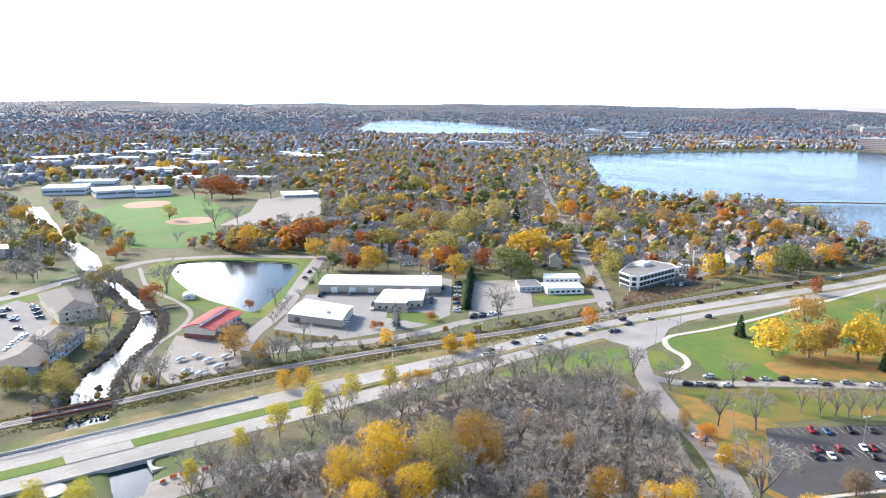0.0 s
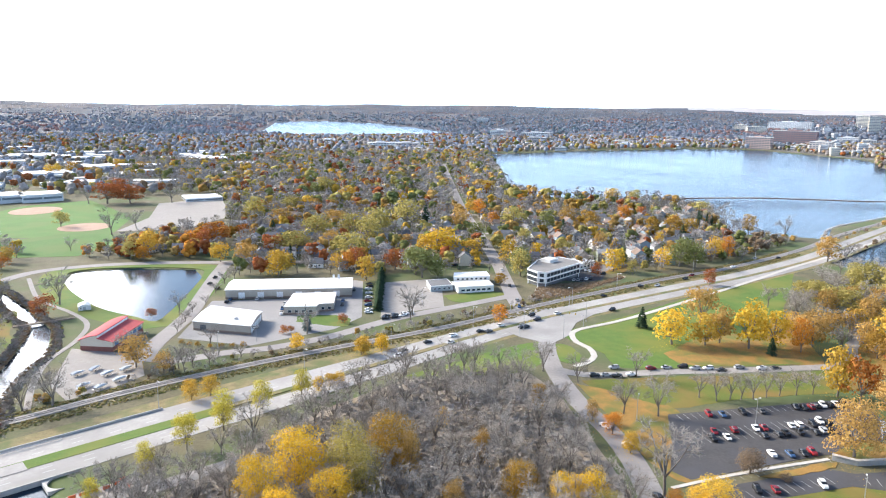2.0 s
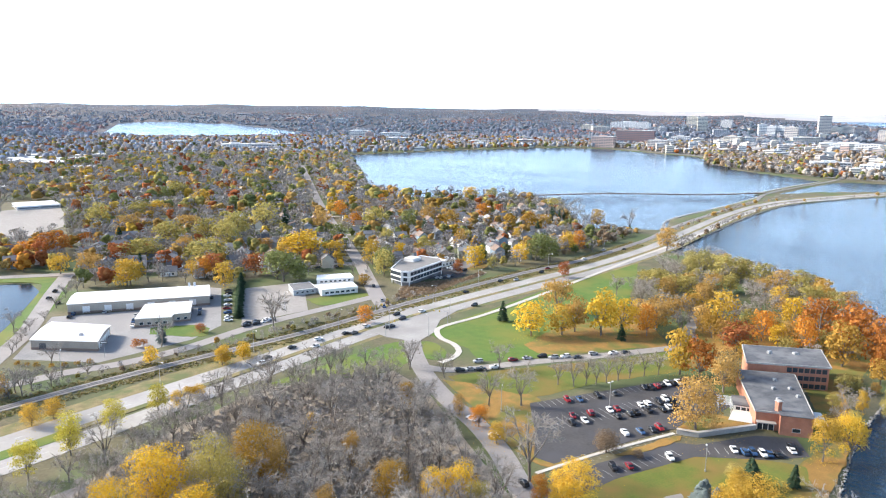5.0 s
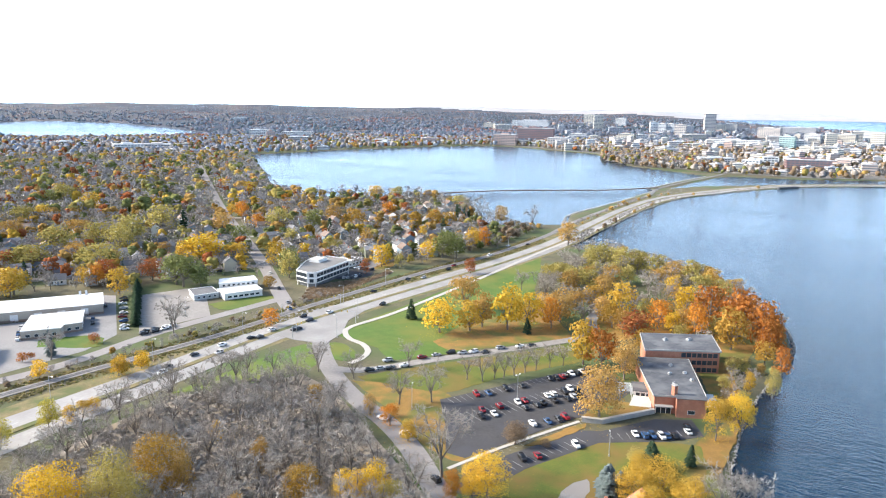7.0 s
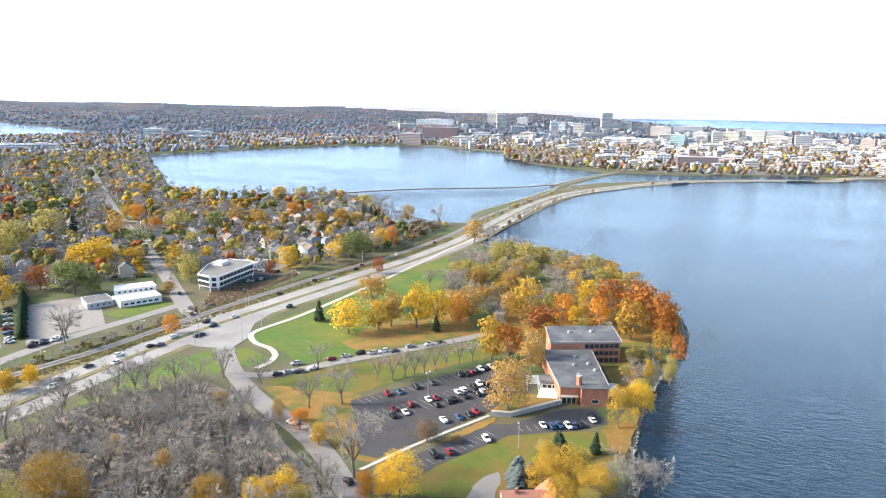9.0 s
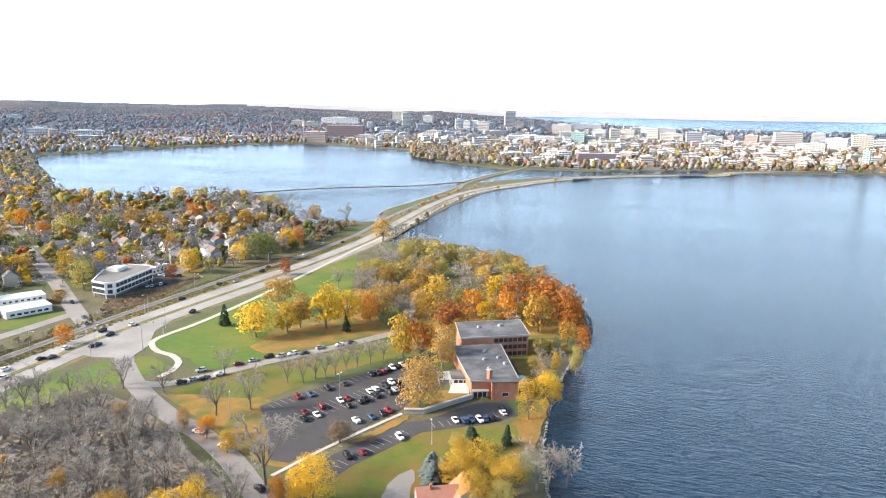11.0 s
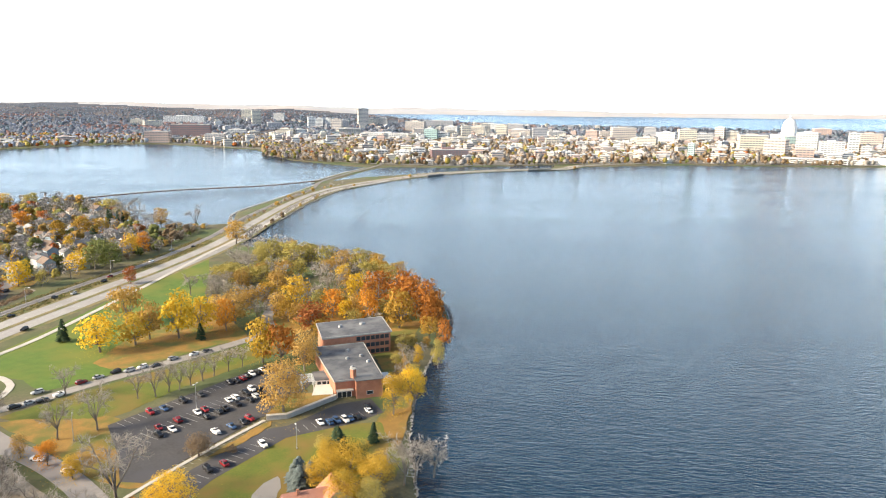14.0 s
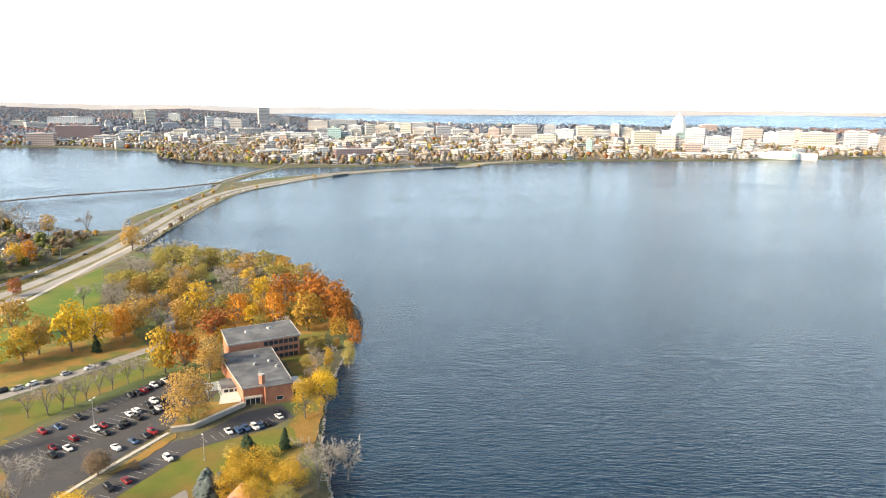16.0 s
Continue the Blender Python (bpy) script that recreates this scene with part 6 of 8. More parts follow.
block(-24.5, 2218, 44, 17, "brick")
block(-53.5, 2430, 29, 45, "cream")
block(-54.3, 2764, 31, 28, "white")
block(-55.0, 2805, 35, 39, "cream")
block(-56.3, 2649, 37, 43, "cream")
block(-57.4, 3093, 62, 23, "grey")
block(-57.8, 2526, 64, 32, "tan")
block(-59.2, 2447, 45, 40, "grey")
block(-60.5, 2667, 59, 21, "white")
block(-60.2, 2095, 37, 21, "cream")
block(-63.2, 2432, 36, 36, "brick")
block(-64.1, 2570, 32, 30, "tan")
block(-65.5, 2453, 75, 45, "tan")
block(-65.8, 2195, 52, 12, "white")
block(-67.3, 2082, 51, 30, "cream")
block(-68.7, 2294, 54, 38, "white")
block(-67.5, 2765, 43, 36, "grey")
block(-70.1, 2385, 51, 45, "cream")
block(-59.3, 1601, 24, 15, "brick")
block(-61.6, 1589, 16, 15, "white")
block(-68.6, 1663, 29, 16, "brick")
block(-70.5, 1678, 12, 35, "teal")
block(-71.3, 2525, 51, 29, "white")
block(-72.4, 2542, 28, 50, "tan")
block(-73.2, 2555, 38, 37, "cream")
block(-74.6, 1994, 65, 45, "cream")
block(-76.2, 1798, 45, 43, "brown")
block(-78.2, 2073, 49, 52, "white")
block(-78.0, 1778, 37, 25, "brick")
block(-79.0, 3075, 57, 30, "brick")
block(-77.1, 2419, 27, 30, "teal")
block(-79.7, 1939, 50, 36, "white")
block(-81.0, 2040, 22, 55, "white")
block(-81.9, 2565, 65, 40, "brown")
block(-81.9, 2029, 22, 24, "grey")
block(-83.3, 2232, 35, 40, "white")
block(-84.2, 2190, 39, 45, "white")
block(-85.0, 2638, 27, 33, "cream")
block(-86.2, 2176, 83, 43, "cream")
block(-87.8, 2048, 67, 14, "brown")
block(-88.3, 2200, 31, 48, "white")
block(-89.0, 2078, 21, 52, "grey")
block(-89.6, 2148, 33, 42, "white")
block(-90.3, 2112, 26, 38, "brown")
block(-52.3, 2429, 25, 30, "cream")
block(-2.3, 1851, 64, 17, "white")
block(-4.3, 1863, 64, 16, "tan")
block(-21.1, 2131, 46, 9, "white")
block(-10.2, 3616, 54, 16, "white")
block(1.7, 2166, 42, 10, "white")
block(22.2, 1801, 42, 6, "white")
block(27.9, 1512, 78, 19, "flat")
block(25.4, 1561, 44, 14, "flat")
block(22.5, 1633, 76, 14, "flat")
block(21.5, 1202, 63, 11, "flat")
block(25.4, 1250, 72, 11, "flat")
block(18.3, 1309, 55, 10, "flat")
block(27.5, 978, 47, 10, "flat")
block(24.5, 929, 45, 13, "flat")
block(22.0, 926, 40, 11, "flat")
block(21.3, 1073, 22, 6, "flat")
block(29.9, 2557, 59, 17, "flat")
block(22.9, 1942, 51, 8, "flat")
block(19.4, 1063, 37, 7, "flat")
block(10.6, 1446, 65, 14, "flat")
block(11.3, 875, 40, 3, "flat")

# domed capitol
def lathe(profile, n=20, cx=0, cy=0):
    bm = bmesh.new()
    rings = [[bm.verts.new((cx + r * math.cos(math.tau * k / n), cy + r * math.sin(math.tau * k / n), z)) for k in range(n)] for r, z in profile]
    for p, q in zip(rings, rings[1:]):
        for k in range(n):
            bm.faces.new((p[k], p[(k + 1) % n], q[(k + 1) % n], q[k]))
    bm.faces.new(rings[-1])
    return bm


_b, _dd = -76.95, 2700
_x, _y = -_dd * math.sin(radians(_b)), _dd * math.cos(radians(_b))
cap = thing("capitol", "white domed capitol building above the city", "capitol", "", _x, _y, float(ground_height(np.array([_x]), np.array([_y]), np.array([_dd]), np.array([_b]))[0]), _b)
MARBLE = surf("white_granite", (0.78, 0.78, 0.76), (0.85, 0.85, 0.83), 0.05, 0.6)
part("body", boxes((-55, -14, -4, 55, 14, 26), (-14, -55, -4, 14, 55, 26)), MARBLE, cap)
part("drum", lathe([(26, 22), (26, 34), (22, 34), (22, 52), (23.5, 52), (23.5, 54)]), MARBLE, cap)
part("dome", lathe([(21.5, 54), (21, 60), (18.5, 67), (14, 73), (8, 77), (4.5, 78), (4.2, 83), (2.2, 85), (0.6, 88)]), MARBLE, cap)
for i in range(16):
    t = math.tau * i / 16
    part("column", tube(bmesh.new(), (23.2 * math.cos(t), 23.2 * math.sin(t), 34), (23.2 * math.cos(t), 23.2 * math.sin(t), 52), 1.0, 0.9, 6), MARBLE, cap)
claim(_x, _y, 60)
# curved lakeside convention terrace
_b, _dd = -84.2, 1745
_x, _y = -_dd * math.sin(radians(_b)), _dd * math.cos(radians(_b))
ter = thing("convention_terrace", "long white curved convention terrace on the lake front", "convention centre", "", _x, _y, 0, _b)
bm = bmesh.new()
prism(bm, [(-66, 20), (-66, -2), (-40, -6), (40, -6), (66, -2), (66, 20)], -2, 12)
part("podium", bm, MARBLE, ter)
bm = bmesh.new()
prism(bm, [(-20, -6)] + [(32 * math.sin(t), -6 - 20 * math.cos(t)) for t in np.linspace(-1.2, 1.2, 13)] + [(20, -6)], 0, 17)
part("drum", bm, MARBLE, ter)
for i in range(7):
    t = -0.9 + 0.3 * i
    bm = bmesh.new()
    prism(bm, [(32.6 * math.sin(t + s) , -6 - 20.5 * math.cos(t + s)) for s in (-0.11, 0.11)] + [(31 * math.sin(t + s), -6 - 19 * math.cos(t + s)) for s in (0.11, -0.11)], 4, 13)
    part("arched_window", bm, CITYLOOK["teal"][0], ter, "tall teal glass window")
part("roof_garden", boxes((-60, 0, 12.01, 60, 18, 13)), CITYROOF, ter)
claim(_x, _y, 60)
low = thing("lakefront_ramp", "long low white car park ramp on the lake front", "car park ramp", "", 1655, 330, 0, -79)
for k in range(3):
    part("deck", boxes((-62, -12, 2 + 4 * k, 62, 12, 3.2 + 4 * k)), MARBLE, low)
for k in range(9):
    part("column", boxes((-60 + 15 * k - 0.6, -10, -1, -60 + 15 * k + 0.6, -8.8, 10)), MARBLE, low)
claim(1655, 330, 60)

CITYFLOOR = surf("city_streets_and_yards", (0.15, 0.14, 0.125), (0.24, 0.225, 0.205), 0.02, 0.95, bump=0, c3=(0.14, 0.12, 0.085), third=0.008)
patch("city_ground", [(p[0] + 14, p[1] + 8) for p in CITYLAND[:8]] + CITYLAND[8:], 0.06, CITYFLOOR, "grey streets and yards of the city", "ground")
# low-rise blocks between the landmarks, joined by the colour of their walls
_r = random.Random(91)
_low = {}


def low_rise(x, y, w, d, h, turn, look_name):
    """One small far building: walls, window bands, roof slab and a stair head."""
    c, s = math.cos(radians(turn)), math.sin(radians(turn))
    z0 = float(ground_height(np.array([x]), np.array([y]), np.array([math.hypot(x, y)]), bearing(np.array([x]), np.array([y])))[0])
    V, F, M = _low.setdefault(look_name, ([], [], []))
    n = max(1, round(h / 4.2))
    parts = [(w, d, -3, h, 0, 0), (w + 0.8, d + 0.8, h, h + 0.7, 0, 2), (w * 0.3, d * 0.3, h + 0.7, h + 2.8, w * 0.15, 0)]
    parts += [(w + 0.3, d + 0.3, h / n * (k + 0.35), h / n * (k + 0.72), 0, 1) for k in range(n)]
    for a, b, lo, hi, u, mat in parts:
        q = len(V)
        for z in (lo, hi):
            for i, j in ((-1, -1), (1, -1), (1, 1), (-1, 1)):
                px, py = u + i * a / 2, j * b / 2
                V.append((x + px * c - py * s, y + px * s + py * c, z0 + z))
        F += [(q, q + 1, q + 5, q + 4), (q + 1, q + 2, q + 6, q + 5), (q + 2, q + 3, q + 7, q + 6), (q + 3, q, q + 4, q + 7), (q + 4, q + 5, q + 6, q + 7)]
        M += [mat] * 5
    claim(x, y, max(w, d) * 0.55)


def low_rises(n, spot, lo, hi, looks, margin):
    for _ in range(n):
        x, y, k = spot()
        if near_house(x, y) or float(shore(np.array([x]), np.array([y]))[0]) < margin:
            continue
        h = _r.uniform(lo, hi) * k
        low_rise(x, y, _r.uniform(10, 28), _r.uniform(9, 18), h, math.degrees(math.atan2(-x, y)) + _r.choice((-14, -9, 10, 14, 40)), _r.choice(looks))


def spot_city():
    while True:
        x, y = _r.uniform(1000, 2500), _r.uniform(-400, 1950)
        if inside(CITYLAND, np.array(x), np.array(y)) and not inside(PARKWOOD, np.array(x), np.array(y)):
            return x, y, 1.0 + 0.9 * _r.random() * (x + y > 2000)


def spot_ring(b0, b1, d0, d1):
    b, d = _r.uniform(b0, b1), _r.uniform(d0, d1)
    return -d * math.sin(radians(b)), d * math.cos(radians(b)), min(1.0, 2400 / d)


low_rises(520, spot_city, 6, 12, ("white", "cream", "tan", "brick", "white", "grey", "cream", "brown"), 32)
low_rises(60, lambda: (_r.uniform(-200, 1050), _r.uniform(1700, 2500), 1.0), 5, 11, ("white", "cream", "brick", "grey", "tan"), 25)
low_rises(170, lambda: spot_ring(-64, -34, 2050, 3600), 8, 26, ("white", "cream", "white", "tan", "cream", "brick", "grey"), 30)
low_rises(60, lambda: spot_ring(-34, 20, 2100, 3300), 5, 9, ("white", "cream", "grey"), 30)
for look_name, (V, F, M) in sorted(_low.items()):
    tagged(new("low_rise_buildings", raw_mesh("low_rise_buildings", np.array(V), np.array(F), [CITYLOOK[look_name][0], CITYGLASS, CITYROOF], np.array(M), False)), "many small " + look_name.replace("brown", "brown brick") + " low-rise city buildings", "buildings", "", "stuff")
for _ in range(40):
    x, y = _r.uniform(-760, -170), _r.uniform(920, 1700)
    if near_house(x, y):
        continue
    block(math.degrees(math.atan2(-x, y)), math.hypot(x, y), _r.uniform(25, 70), _r.uniform(5, 8), "flat", _r.uniform(18, 40))

# ---- trees ----
def frame_of(d):
    d = d / np.linalg.norm(d)
    u = np.cross(d, (0, 0, 1) if abs(d[2]) < 0.9 else (1, 0, 0))
    u /= np.linalg.norm(u)
    return u, np.cross(d, u)


class Stems:
    """Collects tapered stems as quads."""
    def __init__(self):
        self.v, self.f = [], []

    def stem(self, a, b, r0, r1, n=4):
        u, w = frame_of(b - a)
        k = len(self.v)
        for p, r in ((a, r0), (b, r1)):
            for i in range(n):
                t = math.tau * i / n
                self.v.append(p + (u * math.cos(t) + w * math.sin(t)) * r)
        for i in range(n):
            j = (i + 1) % n
            self.f.append((k + i, k + j, k + n + j, k + n + i))

    def sliver(self, a, b, r, R):
        u, w = frame_of(b - a)
        s = u * math.cos(R) + w * math.sin(R)
        k = len(self.v)
        self.v += [a - s * r, a + s * r, b + s * r * 0.25, b - s * r * 0.25]
        self.f.append((k, k + 1, k + 2, k + 3))


def leaf_quads(R, lobes, count, size, ruffle=0.42):
    """Leaf sprays set over the surface of several lobes, facing roughly outward."""
    w = np.array([l[3] ** 2 for l in lobes])
    pick = R.choice(len(lobes), count, p=w / w.sum())
    c = np.array([l[:3] for l in lobes])[pick]
    r = np.array([l[3] for l in lobes])[pick][:, None]
    d = R.normal(size=(count, 3))
    d[:, 2] = np.where(d[:, 2] < -0.2, -d[:, 2] * 0.6, d[:, 2])
    d /= np.linalg.norm(d, axis=1)[:, None]
    p = c + d * r * R.uniform(0.62, 1.08, (count, 1)) * (1, 1, 0.85)
    nrm = d + R.normal(size=(count, 3)) * ruffle
    nrm /= np.linalg.norm(nrm, axis=1)[:, None]
    u = np.cross(nrm, R.normal(size=(count, 3)))
    u /= np.linalg.norm(u, axis=1)[:, None]
    v = np.cross(nrm, u)
    s = size * R.uniform(0.55, 1.25, (count, 1))
    lift = nrm * s * 0.25
    q = np.stack([p - u * s, p - v * s * 0.7 + lift, p + u * s, p + v * s * 0.7 - lift], 1)
    return q.reshape(-1, 3), np.arange(count * 4).reshape(-1, 4)


def clumps(R, lobes, shrink):
    """The dense inside of a crown: one uneven turned lump for each lobe."""
    cube = np.array([(x, y, z) for x in (-1, 1) for y in (-1, 1) for z in (-1, 1)], float) / math.sqrt(3)
    face = np.array([(0, 1, 3, 2), (4, 6, 7, 5), (0, 4, 5, 1), (2, 3, 7, 6), (0, 2, 6, 4), (1, 5, 7, 3)])
    V, F = [], []
    for i, (x, y, z, r) in enumerate(lobes):
        q, _ = np.linalg.qr(R.normal(size=(3, 3)))
        V.append((cube * R.uniform(0.8, 1.2, (8, 1)) * r * shrink) @ q * (1, 1, 0.9) + (x, y, z))
        F.append(face + 8 * i)
    return np.concatenate(V), np.concatenate(F)


def dense_tree(seed, n, shrink, count, size):
    """A distant crown: lumps for its inside, leaf sprays for its outline, a bare stem below."""
    R = np.random.default_rng(seed)
    lobes = crown_lobes(R, n, 0.31, 0.22)
    S = Stems()
    S.stem(np.zeros(3), np.array((0.01, 0, 0.36)), 0.026, 0.018, 3)
    cv, cf = clumps(R, lobes, shrink)
    lv, lf = leaf_quads(R, lobes, count, size, 0.3)
    return (np.array(S.v), np.array(S.f)), (np.concatenate([cv, lv]), np.concatenate([cf, lf + len(cv)]))


def crown_lobes(R, n, wide, low):
    out = [(0, 0, 0.70, 0.25), (0, 0, 0.5, 0.29)]
    for i in range(n):
        t = math.tau * (i + R.uniform(-0.3, 0.3)) / n * 2.4
        z = R.uniform(low, 0.86)
        k = wide * (1 - 0.7 * ((z - 0.45) / 0.5) ** 2) * R.uniform(0.62, 0.9)
        r = R.uniform(0.14, 0.22)
        out.append((math.cos(t) * k, math.sin(t) * k, min(z, 0.98 - r * 0.85), r))
    return out


def leafy_tree(seed, count, size, wide=0.30, low=0.34, stems=True, ruffle=0.42):
    R = np.random.default_rng(seed)
    lobes = crown_lobes(R, 30, wide, low)
    S = Stems()
    top = np.array((R.uniform(-0.02, 0.02), R.uniform(-0.02, 0.02), 0.28))
    S.stem(np.zeros(3), top, 0.026, 0.018, 5 if stems else 3)
    if stems:
        for l in lobes[::2]:
            e = np.array(l[:3])
            m = top * 0.5 + e * 0.5 + (0, 0, -0.03)
            S.stem(top - (0, 0, 0.08), m, 0.011, 0.007)
            S.stem(m, e, 0.007, 0.003)
    return (np.array(S.v), np.array(S.f)), leaf_quads(R, lobes, count, size, ruffle)


def bare_tree(seed, limbs=6, subs=4, twigs=4, ends=7, wide=0.34, thick=1.0, leaves=0):
    R = np.random.default_rng(seed)
    S, T = Stems(), Stems()
    fork = np.array((R.uniform(-0.03, 0.03), R.uniform(-0.03, 0.03), R.uniform(0.2, 0.3)))
    S.stem(np.zeros(3), fork, 0.022, 0.016, 5)
    tips = []
    for i in range(limbs):
        t = math.tau * (i + R.uniform(-0.3, 0.3)) / limbs
        z = R.uniform(0.6, 0.95)
        e = np.array((math.cos(t) * wide * R.uniform(0.4, 0.8), math.sin(t) * wide * R.uniform(0.4, 0.8), z))
        m = fork * 0.55 + e * 0.45 + R.normal(size=3) * 0.03
        S.stem(fork - (0, 0, R.uniform(0, 0.06)), m, 0.012, 0.008)
        S.stem(m, e, 0.008, 0.003)
        for j in range(subs):
            b = m + (e - m) * R.uniform(-0.1, 0.9)
            out = np.array((math.cos(t), math.sin(t), 0)) + R.normal(size=3) * 0.75 + (0, 0, 0.45)
            c = b + out / np.linalg.norm(out) * R.uniform(0.12, 0.22)
            S.stem(b, c, 0.005, 0.0025, 3)
            for k in range(twigs):
                p = b + (c - b) * R.uniform(0.3, 1.0)
                o = (c - b) / np.linalg.norm(c - b) + R.normal(size=3) * 0.7 + (0, 0, 0.2)
                q = p + o / np.linalg.norm(o) * R.uniform(0.06, 0.12)
                T.sliver(p, q, 0.0030 * thick, R.uniform(0, 3))
                tips.append(q)
                for _ in range(ends):
                    a = p + (q - p) * R.uniform(0.3, 1.0)
                    o2 = o / np.linalg.norm(o) + R.normal(size=3) * 0.8 + (0, 0, 0.15)
                    T.sliver(a, a + o2 / np.linalg.norm(o2) * R.uniform(0.03, 0.075), 0.0021 * thick, R.uniform(0, 3))
    return (np.array(S.v), np.array(S.f)), (np.array(T.v), np.array(T.f))


def pine_tree(seed, tiers=13, per=15, wide=0.2):
    R = np.random.default_rng(seed)
    S = Stems()
    S.stem(np.zeros(3), np.array((0, 0, 0.97)), 0.018, 0.002, 5)
    v = []
    for i in range(tiers):
        z = 0.08 + 0.88 * i / tiers
        r = wide * (1 - z) ** 0.8 + 0.012
        for k in range(per):
            t = R.uniform(0, math.tau)
            rr = r * R.uniform(0.7, 1.1)
            d, s = np.array((math.cos(t), math.sin(t), 0)), np.array((-math.sin(t), math.cos(t), 0))
            a, b = np.array((0, 0, z + 0.035)) + d * rr * 0.2, np.array((0, 0, z - 0.03 + R.uniform(-0.02, 0.02))) + d * rr
            m = (a + b) / 2 + (0, 0, 0.012)
            w = 0.022 + rr * 0.22
            v += [a, m - s * w, b, m + s * w]
    v = np.array(v)
    return (np.array(S.v), np.array(S.f)), (v, np.arange(len(v)).reshape(-1, 4))


LABEL = {
    "pine": ("dark green conifer standing on the grass", "conifer"), "spruce": ("pale blue-grey spruce standing on a lawn", "conifer"),
    "gold": ("golden autumn tree with a broad leafy crown", "tree"), "yellow": ("bright yellow autumn tree with a full crown", "tree"),
    "tan": ("tan and fading autumn tree, half bare", "tree"), "orange": ("orange autumn maple with a rounded crown", "tree"),
    "rust": ("rust red autumn oak with a dense crown", "tree"), "bare": ("leafless grey tree with spreading branches", "tree"),
    "lime": ("slim yellow-green young tree beside the highway", "tree"),
    "ember": ("deep orange autumn oak with a dense crown", "tree"), "ochre": ("ochre brown autumn tree with a rounded crown", "tree"),
    "brown": ("brown rounded autumn shrub beside the car park", "shrub"),
    "olive": ("olive yellow autumn tree with thinning leaves", "tree"), "green": ("large green tree still in full leaf", "tree"),
}
DENSE = {"olive": 0.95}
_made = {}
PLANTED = []


def tree_master(kind, var, close):
    if (kind, var, close) in _made:
        return _made[kind, var, close]
    if kind in ("pine", "spruce"):
        (sv, sf), (lv, lf) = pine_tree(40 + var, wide=0.31 if kind == "pine" else 0.3)
    elif kind == "bare":
        (sv, sf), (lv, lf) = bare_tree(60 + var, 6 + var % 3, 5, 5, 8 if close else 3, 0.32 + 0.03 * var, 1.15 if close else 2.2)
    else:
        (sv, sf), (lv, lf) = leafy_tree(20 + var, int((950, 3300, 6000)[close] * DENSE.get(kind, 1.0)), (0.033, 0.0178, 0.0128)[close], 0.27 + 0.03 * var, 0.14 + 0.05 * (var % 2), True, 0.32 if close else 0.28)
    _made[kind, var, close] = (raw_mesh("trunk", sv, sf, [BARK]), raw_mesh("crown", lv, lf, [LEAF[kind]]))
    return _made[kind, var, close]


def plant(kind, x, y, h, wide=1.0):
    """One tree with its trunk and crown."""
    name = {"pine": "conifer", "spruce": "conifer", "bare": "bare_tree"}.get(kind, "autumn_tree")
    root = tagged(new(name), *LABEL[kind], kind + " trees")
    trunk, crown = tree_master(kind, rng.randrange(4), (math.hypot(x, y) < 300) + (math.hypot(x, y) < 225))
    for nm, me in (("trunk", trunk), ("crown", crown)):
        new(nm, me).parent = root
    w = h * wide * rng.uniform(0.98, 1.12)
    PLANTED.append((kind, x, y, w))
    root.matrix_basis = pose(x, y, -0.05, rng.uniform(-2, 2), rng.uniform(-2, 2), rng.uniform(0, 360)) @ Matrix.Diagonal((w, w, h, 1))
    return root


def scatter(poly, n, gap, seed):
    """Up to n plan points in the polygon, gap apart."""
    R = np.random.default_rng(seed)
    p = np.array(poly, float)
    xy = R.uniform(p.min(0), p.max(0), (n * 12, 2))
    xy = xy[inside(poly, xy[:, 0], xy[:, 1])]
    pts, grid = [], {}
    for x, y in xy.tolist():
        c = (int(x // gap), int(y // gap))
        if any((x - a) ** 2 + (y - b) ** 2 < gap * gap for i in (-1, 0, 1) for j in (-1, 0, 1) for a, b in grid.get((c[0] + i, c[1] + j), ())):
            continue
        grid.setdefault(c, []).append((x, y))
        pts.append((x, y))
        if len(pts) >= n:
            break
    return pts


def crowded(x, y, k):
    """Whether a planted crown of some size stands over the place."""
    return any((q[1] - x) ** 2 + (q[2] - y) ** 2 < (q[3] * k) ** 2 for q in PLANTED)


def wood(poly, n, gap, seed, mix, lo, hi, avoid=()):
    R = random.Random(seed)
    kinds, weights = zip(*mix)
    for x, y in scatter(poly, n, gap, seed):
        if any(dist_to(l, np.array(x), np.array(y), False) < g for l, g in avoid) or crowded(x, y, 0.34):
            continue
        plant(R.choices(kinds, weights)[0], x, y, R.uniform(lo, hi), 1.1)


